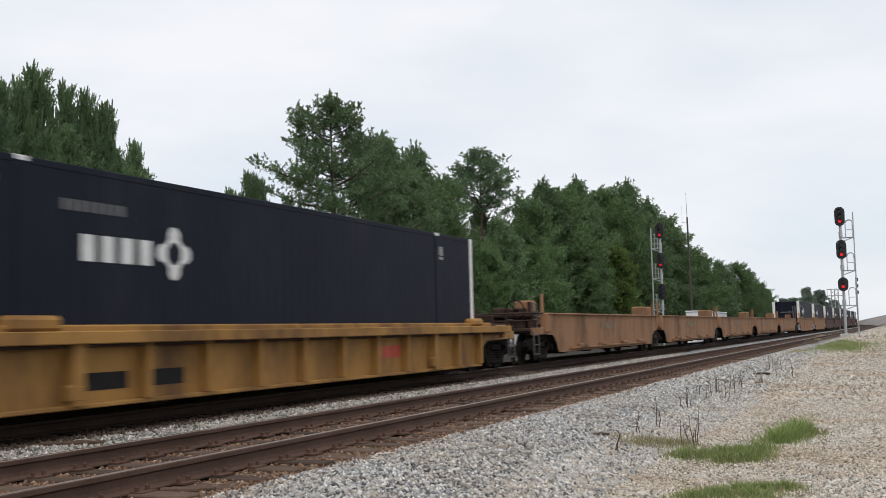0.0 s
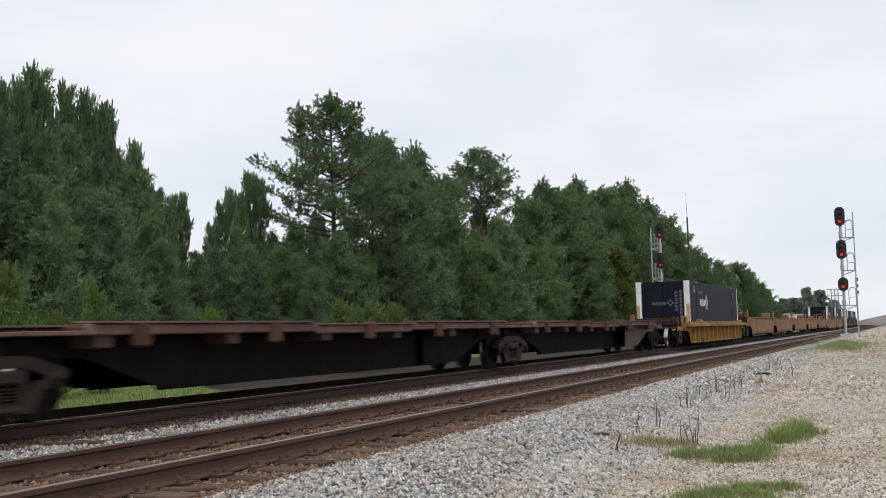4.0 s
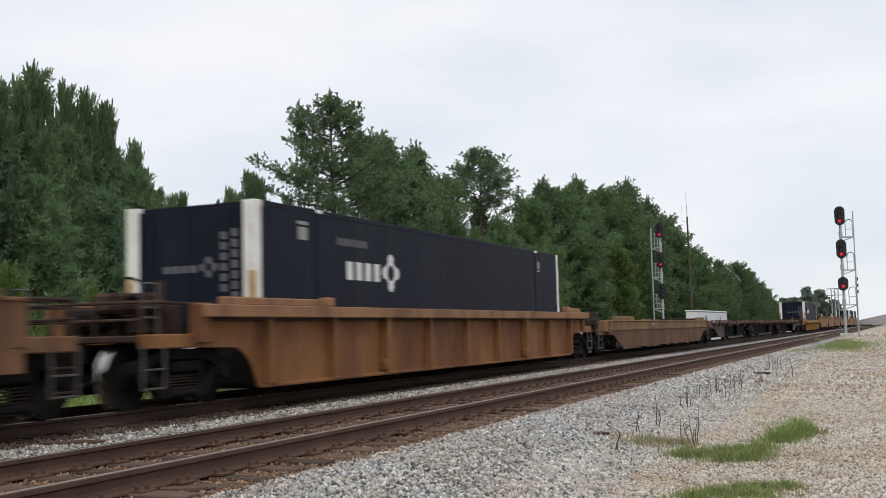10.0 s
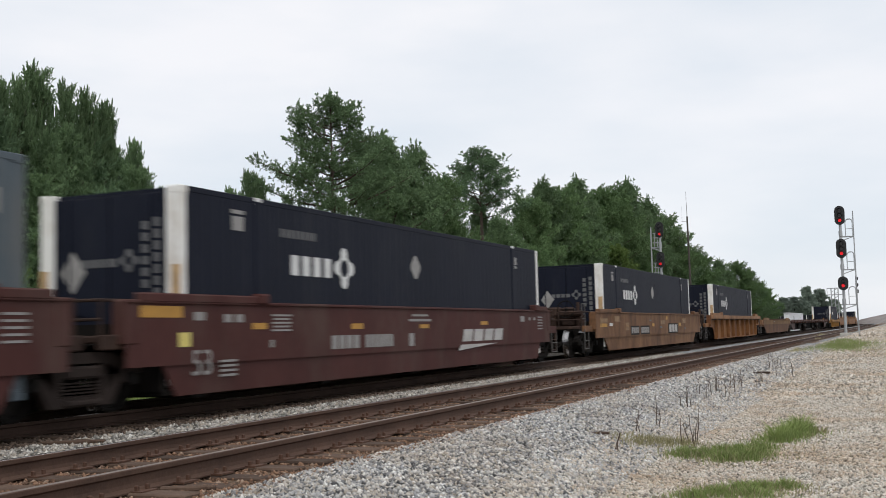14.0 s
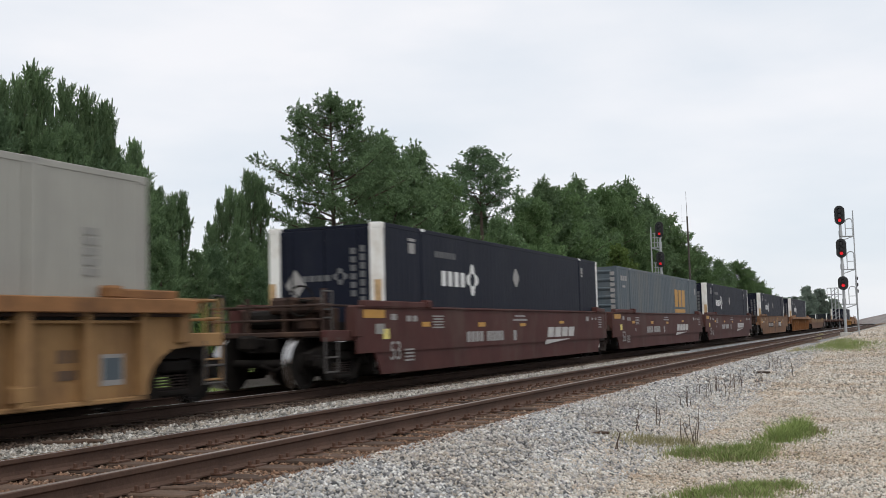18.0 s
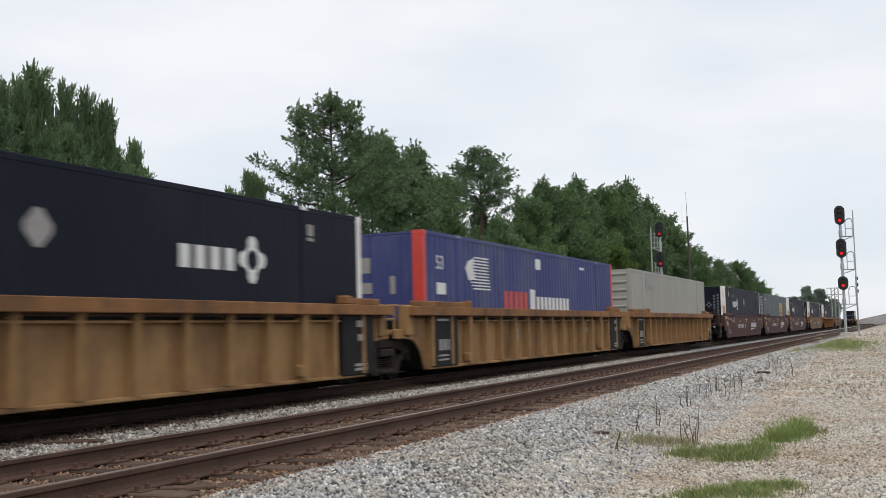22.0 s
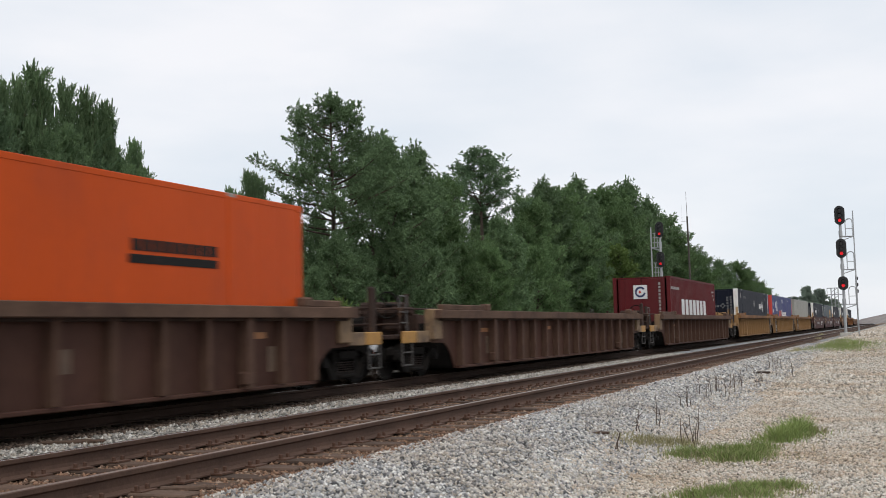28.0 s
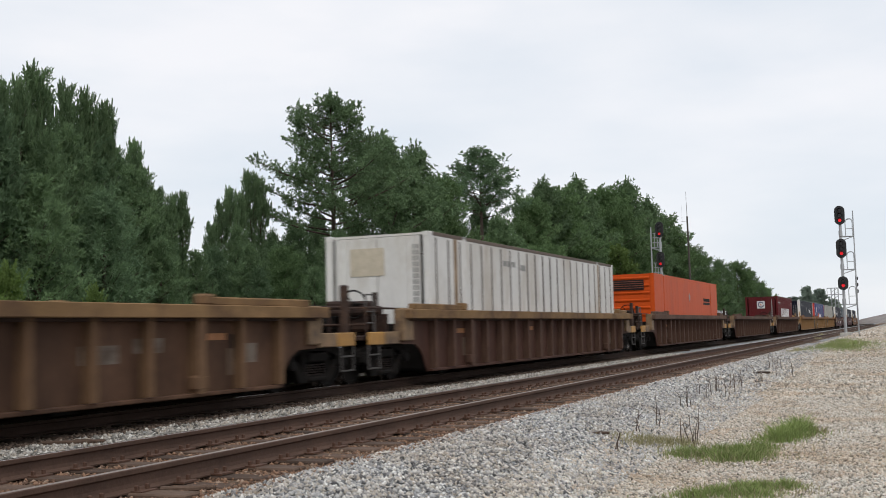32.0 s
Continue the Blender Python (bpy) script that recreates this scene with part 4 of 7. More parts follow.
def container(label, y_near, length, paint, post, flutes=0.26, depth=0.012, z_top=ZT, height=2.87, flat=0.6, end="doors", cage=True, rail=None):
    """A shipping container with its near end at y_near along the train."""
    q0 = y_near + length / 2
    h, w, z0 = length / 2, 1.295, z_top - height
    zm = (z0 + z_top) / 2
    box = thing("shipping_container", label, "container", "containers on the freight train")
    box.location = (*line_at(X_TRAIN, q0)[:2], RT)
    MOVING.append((box, q0))
    rail = rail or paint
    for sx in (-1, 1):
        corrugated(box, "side_panel", paint, -h + 0.13, h - 0.13, z0 + 0.12, z_top - 0.06, sx * (w - 0.006), depth, flutes, flat)
        slab(box, "top_rail", rail, (sx * (w - 0.035), 0, z_top - 0.045), (0.07, length - 0.26, 0.09), 0.008)
        slab(box, "bottom_rail", paint, (sx * (w - 0.035), 0, z0 + 0.07), (0.07, length - 0.26, 0.14), 0.008)
        for sy in (-1, 1):
            wide = 0.26 if sy < 0 and post != paint else 0.16
            slab(box, "corner_post", post, (sx * (w - wide / 2), sy * (h - 0.075), zm), (wide, 0.15, height), 0.012)
            for zz in (z0 + 0.06, z_top - 0.06):
                slab(box, "corner_casting", post, (sx * (w - 0.085), sy * (h - 0.085), zz), (0.178, 0.178, 0.122), 0.012)
        if cage:
            for yy in (-h + 2.0, h - 2.08):
                slab(box, "lifting_post", paint, (sx * (w - 0.004), yy, zm), (0.03, 0.20, height - 0.1), 0.008)
                slab(box, "lifting_casting", "mark_white" if post == "white_post" else "mark_grey", (sx * (w - 0.08), yy, z_top - 0.055), (0.18, 0.20, 0.12), 0.012)
    slab(box, "roof", paint, (0, 0, z_top - 0.035), (2 * w - 0.14, length - 0.2, 0.05))
    slab(box, "floor", "grime_shade", (0, 0, z0 + 0.1), (2 * w - 0.14, length - 0.2, 0.10))
    slab(box, "front_wall", paint, (0, h - 0.05, zm), (2 * w - 0.34, 0.06, height - 0.1))
    if end == "doors":
        for sx in (-1, 1):
            slab(box, "door", paint, (sx * 0.53, -h + 0.05, zm), (1.04, 0.05, height - 0.16), 0.008)
            for dx in (0.22, 0.42):
                bm = bmesh.new()
                rod_bm(bm, (sx * (0.53 + dx), -h + 0.012, z0 + 0.1), (sx * (0.53 + dx), -h + 0.012, z_top - 0.1), 0.018, 6)
                box_bm(bm, (sx * (0.53 + dx) - sx * 0.12, -h + 0.008, z0 + 1.05), (0.30, 0.018, 0.03))
                part("lock_rod", bm, paint, box)
    else:
        slab(box, "end_wall", paint, (0, -h + 0.06, zm), (2 * w - 0.3, 0.05, height - 0.1))
        n = 9
        for k in range(n):
            z = z0 + 0.22 + (height - 0.40) * k / (n - 1)
            bm = bmesh.new()
            prism_bm(bm, [(-h + 0.04, z - 0.10), (-h - 0.005, z - 0.02), (-h - 0.005, z + 0.02), (-h + 0.04, z + 0.05)], -1.08, 1.08)
            part("louvre", bm, paint, box)
    return box, h, z0


SX = 1.291   # where paint lies on a container's side


def ring_logo(cy, cz, r):
    """A ring with four lobes, as plain pieces."""
    polys = []
    for k in range(4):
        a = k * math.pi / 2
        ca, sa = math.cos(a), math.sin(a)
        pts = [(0.42, -0.30), (0.78, -0.34), (1.0, -0.14), (1.0, 0.14), (0.78, 0.34), (0.42, 0.30)]
        polys.append([(cy + r * (u * ca - v * sa), cz + r * (u * sa + v * ca)) for u, v in pts])
    for k in range(4):
        a = math.pi / 4 + k * math.pi / 2
        ca, sa = math.cos(a), math.sin(a)
        polys.append([(cy + r * (u * ca - v * sa), cz + r * (u * sa + v * ca)) for u, v in ((0.42, -0.2), (0.62, -0.16), (0.62, 0.16), (0.42, 0.2))])
    return polys


def letter_blocks(y0, y1, z, tall, n, gap=0.22, lean=0.0):
    """Plain blocks in place of brand lettering."""
    p = (y1 - y0) / n
    return [bar(y0 + p * (k + 0.5), z, p * (1 - gap), tall, lean) for k in range(n)]


def black_box(y_near, diamond=True, far_logo=False, label="black shipping container with white corner posts and white emblem"):
    box, h, z0 = container(label, y_near, 16.15, "navy", "white_post", flat=0.78, depth=0.004)
    o = -h
    e = 7.65 if far_logo else 0.0
    shapes(box, "emblem", "mark_white", SX, ring_logo(o + 4.83 + e, 2.17, 0.37) + letter_blocks(o + 2.92 + e, o + 4.40 + e, 2.15, 0.34, 4, 0.36), "white emblem of plain blocks and a lobed ring")
    shapes(box, "number_marking", "mark_dim", SX, letter_blocks(o + 2.62, o + 3.82, 2.67, 0.14, 8, 0.38))
    shapes(box, "small_mark", "mark_dull", SX, [bar(o + 1.43, 2.72, 0.30, 0.22), bar(o + 1.43, 2.90, 0.34, 0.06), bar(o + 14.28, 2.78, 0.2, 0.2), bar(o + 14.28, 2.62, 0.2, 0.06)])
    if diamond:
        shapes(box, "diamond_sticker", "mark_dull", SX, [[(o + 7.95 - 0.23, 2.28), (o + 7.95 - 0.23, 2.38), (o + 7.95 - 0.05, 2.57), (o + 7.95 + 0.05, 2.57), (o + 7.95 + 0.23, 2.38), (o + 7.95 + 0.23, 2.28), (o + 7.95 + 0.05, 2.09), (o + 7.95 - 0.05, 2.09)]])
        shapes(box, "end_sticker", "mark_dull", -h + 0.016, [[(-0.92, 1.98), (-0.68, 1.66), (-0.44, 1.98), (-0.68, 2.30)]], end=True)
    y = -h + 0.016
    shapes(box, "end_emblem", "mark_dim", y, letter_blocks(-0.55, 0.15, 2.10, 0.12, 4) + [[(c[0], c[1]) for c in p] for p in ring_logo(0.36, 2.12, 0.17)], end=True)
    shapes(box, "end_text_marking", "mark_dim", y - 0.004, [bar(0.66, 2.62 - 0.17 * k, 0.12, 0.12) for k in range(6)] + [bar(0.88, 2.66 - 0.17 * k, 0.13, 0.13) for k in range(9)], end=True)
    for sx in (-1, 1):
        slab(box, "post_plate", "post_tan", (sx * 1.215, -h - 0.004, z0 + 1.25), (0.15, 0.012, 0.95))
    return box


M["post_tan"] = material("tan_wear_plate", (0.45, 0.30, 0.15), 0.65, vary=0.25, scale=5, dirt=(0.2, 0.13, 0.09), dirt_amount=0.3)

# ---- the cars, from the head of what is seen to its tail ----
for k in range(11):
    y = 111.6 + 19.6 * k
    well_car("well_car", "dusty tan smooth-sided well car" if k < 2 else "dark maroon smooth-sided well car", y - 1.3, y + 16.9, 1.46, "tan" if k < 2 else "maroon", smooth=True, trucks=(1, 0), couplers=(0, 0))
    black_box(y, diamond=False)

for k in range(5):
    y = 29.2 + 15.7 * k
    car, h = well_car("articulated_well", "empty dusty orange-tan articulated well car unit", y, y + 14.9, 1.43, "tan", smooth=True, cut=1.2, zb=0.30, gap=0.4, trucks=(1, int(k == 4)), couplers=(int(k == 0), int(k == 4)), caps=(0, 0), x_side=1.30)
    for sy in (-1, 1):
        slab(car, "end_pedestal", "tan", (0.6, sy * (h - 0.2), 1.62), (0.5, 0.5, 0.42), 0.05)
        bm = bmesh.new()
        rod_bm(bm, (1.15, sy * (h - 0.1), 1.0), (1.15, sy * (h - 0.1), 2.0), 0.05, 6)
        part("end_stanchion", bm, "tan", car)
    shapes(car, "number_panel", "sill_tan", 1.306, [bar(-0.5, 1.08, 2.0, 0.22)], "dull brown panel with worn number")
    slab(car, "foot_rail", "tan", (1.36, 0, 0.40), (0.10, 10.5, 0.06), 0.01)
    for d in (-4, -1.5, 1.5, 4):
        slab(car, "step_block", "tan", (1.38, d, 0.47), (0.10, 0.8, 0.10), 0.02)


def yellow_car():
    car, h = well_car("well_car", "weathered yellow ribbed well car with container", 5.6, 25.5, 1.10, "yellow", ribs=13, cut=1.75, arch=0.74, chord=0.16, zb=0.15, caps=(0, 0))
    for sx in (-1, 1):
        slab(car, "guide_block", "yellow", (sx * 1.38, -h + 3.9, 1.19), (0.22, 0.85, 0.20), 0.05)
        slab(car, "guide_block", "yellow", (sx * 1.38, h - 2.1, 1.19), (0.22, 0.7, 0.18), 0.05)
        slab(car, "upper_beam", "yellow", (sx * 1.30, 0, 1.13), (0.26, 2 * h - 2.2, 0.10), 0.02)
    shapes(car, "number_panel", "mark_black", 1.326, [bar(-h + 5.15, 0.47, 1.0, 0.22), bar(-h + 6.35, 0.47, 0.95, 0.22)], "dark grey panels with worn number")
    shapes(car, "stencil_marking", "mark_red", 1.326, letter_blocks(h - 7.2, h - 5.6, 0.62, 0.24, 4))
    bm = bmesh.new()
    for y in (-h - 0.1, -h + 0.75):
        box_bm(bm, (1.28, y, 1.12), (0.10, 0.14, 0.62), bevel=0.02)
    box_bm(bm, (1.28, -h + 0.32, 1.40), (0.10, 0.95, 0.10), bevel=0.02)
    part("end_frame", bm, "yellow", car)


yellow_car()
black_box(7.45, diamond=False)


def spine_unit(y0, y1, first, last):
    """One unit of a low spine car: deep sill plates, side decks at two heights, cross arms."""
    q0, h = (y0 + y1) / 2, (y1 - y0) / 2
    car = start_car("spine_car", "empty dark brown low spine car with flat deck", q0)
    for sx in (-1, 1):
        # girder coloured near-black for the shade below the deck
        profile_plate(car, "centre_girder", "grime_shade", [(-h + 3.0, 1.0), (h - 3.0, 1.0), (h - 3.4, 0.24), (-h + 3.4, 0.24)], sx * 0.62, sx * 0.66)
        for se in (-1, 1):
            gusset = [(se * (h - 0.2), 1.02), (se * (h - 0.2), 0.80), (se * (h - 1.7), 0.76), (se * (h - 3.3), 0.27), (se * (h - 5.2), 0.27), (se * (h - 5.2), 1.02)]
            outer = (first and se < 0) or (last and se > 0)
            profile_plate(car, "end_gusset", "spine" if outer else "grime_shade", gusset, sx * (1.08 if outer else 0.78), sx * (1.12 if outer else 0.82))
            if outer:
                slab(car, "gusset_flange", "spine", (sx * 1.15, se * (h - 3.4), 0.90), (0.08, 3.4, 0.04), 0.008)
        for c, n, z in ((-h * 0.55, h * 0.62, 1.20), (0.0, h * 0.44, 1.16), (h * 0.55, h * 0.62, 1.20)):
            slab(car, "deck_rail", "deck", (sx * 1.30, c, z - 0.08), (0.10, n, 0.15), 0.02)
            slab(car, "deck_plate", "deck", (sx * 1.22, c, z + 0.012), (0.36, n * 0.99, 0.03), 0.006)
        for k in range(5):
            y = -h + 2.2 + (2 * h - 4.4) * k / 4
            slab(car, "rail_bracket", "brown", (sx * 1.34, y, 1.05), (0.12, 0.34, 0.34), 0.03)
    for k in range(6):
        y = -h + 1.6 + (2 * h - 3.2) * k / 5
        slab(car, "cross_arm", "spine", (0, y, 0.98), (2.5, 0.34, 0.20), 0.02)
    slab(car, "deck", "deck", (0, 0, 1.08), (2.5, 2 * h - 0.5, 0.06), 0.01)
    slab(car, "hitch_block", "brown", (0.8, h - 1.6, 1.14), (0.6, 0.7, 0.18), 0.05)
    slab(car, "hitch_block", "brown", (0.5, -h + 2.6, 1.14), (0.6, 1.3, 0.14), 0.05)
    bm = bmesh.new()
    rod_bm(bm, (0.0, -1.2, 0.62), (0.0, 0.4, 0.62), 0.2, 12)
    part("air_reservoir", bm, "grime_shade", car)
    truck(car, q0, -h, 0.46, not first)
    if last:
        truck(car, q0, h, 0.46)
    if first:
        slab(car, "end_platform", "spine", (0, -h - 0.45, 0.98), (2.5, 0.9, 0.16), 0.02)
        coupler(car, -h - 0.9, -1)
    if last:
        slab(car, "end_platform", "spine", (0, h + 0.45, 0.98), (2.5, 0.9, 0.16), 0.02)
        slab(car, "end_lamp_bracket", "ochre", (0.9, h - 3.0, 1.30), (0.16, 0.2, 0.34), 0.03)
        coupler(car, h + 0.9, 1)
    return car


M["deck"] = material("dull_rusty_deck", (0.115, 0.058, 0.046), 0.8, vary=0.3, scale=1.2, dirt=(0.25, 0.17, 0.14), dirt_amount=0.25)
for k in range(3):
    y = -52.6 + 17.6 * k
    spine_unit(y, y + 17.6, k == 0, k == 2)


def sloped_car():
    # the wall's shade below the crease is put into its paint
    car, h = well_car("well_car", "empty tan smooth-sided well car with sloping ends", -75.0, -55.0, 1.20, "umber_shaded", chord_mat="tan_dust_lit", upper="tan_dust_lit", smooth=True, cut=1.3, arch=0.70, zb=0.22, slope=0.9, caps=(0, 0), x_side=1.38, crease=0.88)
    for sx in (-1, 1):
        slab(car, "raised_wing", "tan_dust_lit", (sx * 1.36, -h + 2.3, 1.28), (0.10, 3.1, 0.17), 0.02)
        slab(car, "raised_wing", "tan_dust_lit", (sx * 1.36, h - 1.7, 1.28), (0.10, 2.2, 0.17), 0.02)
        slab(car, "end_box", "tan", (sx * 1.25, -h - 0.05, 1.02), (0.3, 0.75, 0.40), 0.03)
    shapes(car, "worn_mark", "mark_dull", 1.418, [bar(-h + 7.1, 1.08, 0.5, 0.07)])


sloped_car()
well_car("well_car", "rusty brown ribbed well car with container", -98.0, -77.9, 1.46, "umber", ribs=9, chord_mat="tan", cap="tan", cut=1.6, caps=(3.1, 1.4), out=1.2)
black_box(-96.4, diamond=False)


M["label_worn"] = material("rubbed_pale_patch", (0.26, 0.165, 0.085), 0.75, vary=0.5, scale=5, dirt=(0.15, 0.082, 0.046), dirt_amount=0.5)


def tan_smooth():
    car, h = well_car("well_car", "tan smooth-sided well car with stencilled markings", -120.9, -101.3, 1.47, "umber_dull", smooth=True, cut=1.2, slope=0.6, caps=(2.7, 1.3), crease=0.62)
    o = -119.5 + 111.1
    x = 1.397
    shapes(car, "logo_shape", "mark_faded", x, letter_blocks(o + 10.5, o + 12.4, 0.86, 0.32, 3, 0.22), "white logo of three plain blocks")
    shapes(car, "logo_backing", "mark_black", x - 0.003, [bar(o + 11.45, 0.86, 2.2, 0.42)])
    shapes(car, "number_backing", "mark_black", x - 0.003, [bar(o + 4.2, 0.83, 1.4, 0.34), bar(o + 5.9, 0.83, 1.6, 0.34)])
    shapes(car, "number_marking", "mark_dull", x, letter_blocks(o + 3.6, o + 4.8, 0.83, 0.22, 4) + letter_blocks(o + 5.2, o + 6.6, 0.83, 0.22, 5))
    shapes(car, "reflector", "mark_yellow", x, [bar(o - 0.4, 1.04, 0.9, 0.12), bar(o + 3.0, 1.02, 0.42, 0.12), bar(o + 7.4, 1.02, 0.42, 0.12), bar(o + 13.0, 1.02, 0.5, 0.14), bar(o + 10.1, 1.30, 0.3, 0.14)])
    shapes(car, "pale_label", "mark_white", x, [bar(o + 0.62, 1.06, 0.42, 0.10)])
    shapes(car, "worn_label", "label_worn", x, [bar(o - 0.35, 1.20, 0.95, 0.14), bar(o - 0.75, 1.16, 0.16, 0.28), bar(o + 3.0, 0.98, 0.5, 0.28), bar(o + 1.5, 1.26, 0.7, 0.20), bar(o + 14.0, 1.18, 0.8, 0.22), bar(o + 9.3, 1.12, 0.9, 0.16)])
    shapes(car, "stencil_patch", "mark_dim", x, [bar(o + 6.9, 1.20, 0.4, 0.06), bar(o + 14.2, 0.84, 0.3, 0.08), bar(o + 8.9, 0.92, 0.4, 0.08)])


tan_smooth()
black_box(-119.5)

for k, y in enumerate((-142.64, -161.7, -180.6)):
    car, h = well_car("articulated_well", "maroon smooth-sided articulated well car unit", y - 1.3, y + 16.8, 1.47, "maroon", smooth=True, cut=0.9, slope=0.2, trucks=(1, int(k == 0)), couplers=(int(k == 2), int(k == 0)), caps=(2.9, 1.0), crease=0.60)
    o, x = -h + 1.3, 1.397
    shapes(car, "logo_shape", "mark_faded", x, [p for p in letter_blocks(o + 10.2, o + 12.9, 0.87, 0.28, 4, 0.16, 0.35)] + [[(o + 9.95, 0.53), (o + 10.1, 0.66), (o + 12.5, 0.66)]], "white slanted logo blocks over a tapering stripe")
    shapes(car, "number_marking", "mark_dull", x, letter_blocks(o + 4.1, o + 5.2, 0.83, 0.24, 4) + letter_blocks(o + 5.4, o + 6.6, 0.83, 0.24, 6) + [bar(o + 7.45, 0.82, 0.22, 0.26)])
    shapes(car, "reflector", "mark_yellow", x, [bar(o - 0.55, 1.34, 0.9, 0.16), bar(o + 1.85, 1.13, 0.4, 0.10), bar(o + 5.1, 1.11, 0.45, 0.10), bar(o + 8.1, 1.09, 0.45, 0.08), bar(o + 11.6, 1.15, 0.45, 0.08)])
    shapes(car, "stencil_marking", "mark_dull", x, [bar(o + 1.0, 1.25, 0.2, 0.12), bar(o + 1.3, 1.25, 0.2, 0.12), bar(o + 0.3, 1.28, 0.25, 0.12)] + [bar(o + 2.5, 1.30 - 0.06 * i, 0.6 - 0.1 * (i % 2), 0.03) for i in range(5)] + [bar(o + 0.9 + 0.1, 0.62 - 0.07 * i, 0.42, 0.035) for i in range(4)] + [bar(o + 7.9, 1.32, 0.8, 0.04), bar(o + 7.9, 1.22, 1.1, 0.05), bar(o + 14.4, 1.25, 0.3, 0.14), bar(o + 15.0, 1.25, 0.15, 0.08), bar(o + 15.4, 1.25, 0.15, 0.08)] + [bar(o + 15.9, 1.3 - 0.08 * i, 0.4, 0.03) for i in range(5)])
    shapes(car, "warning_label", "label_yellow", x, [bar(o - 0.05, 0.95, 0.26, 0.20)])
    shapes(car, "grey_placard", "mark_grey", x, [bar(o - 0.3, 1.05, 0.4, 0.20)] if k == 2 else [bar(o + 2.2, 0.85, 0.1, 0.12)])
    digits(car, "53", 0.52, "mark_dull", x, o + 0.10, 0.44)
    if k != 1:
        black_box(y)
    else:
        box, h2, z0 = container("slate grey shipping container with yellow logo blocks", y, 16.15, "slate_box", "slate_box", flutes=0.30, depth=0.014, end="louvres")
        shapes(box, "logo_shape", "mark_yellow", SX, [bar(-h2 + 10.85, 2.2, 0.68, 0.78), bar(-h2 + 11.7, 2.2, 0.62, 0.78), bar(-h2 + 12.55, 2.2, 0.68, 0.78), bar(-h2 + 11.7, 1.62, 2.4, 0.16)], "yellow logo of plain blocks")
        shapes(box, "number_marking", "mark_dull", SX, letter_blocks(-h2 + 0.5, -h2 + 1.5, 2.75, 0.18, 3) + [bar(-h2 + 1.0, 2.45, 0.5, 0.08), bar(-h2 + 15.6, 2.6, 0.3, 0.3)])
        shapes(box, "end_text_marking", "mark_dull", -h2 - 0.012, [bar(1.12, 2.9 - 0.2 * i, 0.16, 0.14) for i in range(11)], end=True)
for k, (y, what) in enumerate(((-203.8, "grey"), (-222.9, "blue"), (-241.9, "black"))):
    car, h = well_car("articulated_well", "ochre ribbed articulated well car unit", y - 1.05, y + 16.95, 1.50, "ochre", ribs=16, end_paint="ochre", chord_mat="rust_chord", cap="rust_chord", cut=0.95, trucks=(1, int(k == 0)), couplers=(int(k == 2), int(k == 0)), caps=(2.9, 1.3), rail_line=True)
    o, x = -h + 1.05, 1.326
    for shape in ([bar(o + 5.6, 0.84, 0.6, 0.30), bar(o + 11.82, 0.90, 0.45, 0.16), bar(o + 12.66, 0.90, 0.5, 0.16)] if k < 2 else [bar(o + 4.0, 0.98, 0.5, 0.18), bar(o + 5.0, 0.98, 0.55, 0.20)]):
        shapes(car, "placard", "mark_grey", x, [shape], "grey information placard")
    if k == 0:
        shapes(car, "stencil_marking", "stencil_brown", x, [bar(o + 14.52, 0.78, 0.15, 0.16), bar(o + 14.72, 0.78, 0.15, 0.16), bar(o + 14.62, 0.55, 0.38, 0.12)])
        shapes(car, "information_plate", "mark_dull", x, [bar(o + 15.4, 0.59, 0.42, 0.40)], "pale framed plate with dark field")
        shapes(car, "plate_field", "slate_box", x + 0.004, [bar(o + 15.4, 0.60, 0.34, 0.28)])
    if k != 2:
        slab(car, "black_end_panel", "mark_black", (1.40, o + 0.75, 0.76), (0.13, 1.4, 1.10), 0.02, "black end panel")
        shapes(car, "stencil_marking", "mark_dull", 1.466, [bar(o + 0.6, 1.22, 0.6, 0.05), bar(o + 0.45, 0.68, 0.16, 0.24), bar(o + 0.68, 0.68, 0.16, 0.24), bar(o + 0.88, 0.68, 0.1, 0.24), bar(o + 0.6, 0.45, 0.55, 0.04), bar(o + 0.6, 0.36, 0.55, 0.04)])
    if k:
        slab(car, "black_end_panel", "mark_black", (1.40, o + 15.7, 0.76), (0.13, 1.25, 1.10), 0.02, "black end panel")
        shapes(car, "stencil_marking", "mark_dull", 1.466, [bar(o + 15.75, 1.15, 0.3, 0.12), bar(o + 15.75, 0.9, 0.2, 0.12), bar(o + 15.75, 0.4, 0.45, 0.05), bar(o + 15.75, 0.32, 0.45, 0.05)])
    if what == "grey":
        box, h2, z0 = container("pale grey ribbed shipping container with louvred end", y, 16.15, "grey_box", "grey_box", flutes=0.20, depth=0.016, end="louvres")
        shapes(box, "brand_marking", "mark_grey", SX, [bar(-h2 + 2.65, 2.68, 0.3, 0.34)] + letter_blocks(-h2 + 2.9, -h2 + 4.0, 2.55, 0.20, 6, 0.12), "grey brand bars")
        shapes(box, "number_marking", "mark_grey", SX, [bar(-h2 + 15.04, 2.35 - 0.13 * i, 0.26, 0.09) for i in range(5)])
    elif what == "blue":
        box, h2, z0 = container("blue ribbed shipping container with red corner posts", y, 16.15, "blue_box", "red_post", flutes=0.28, depth=0.028)
        o2 = -h2
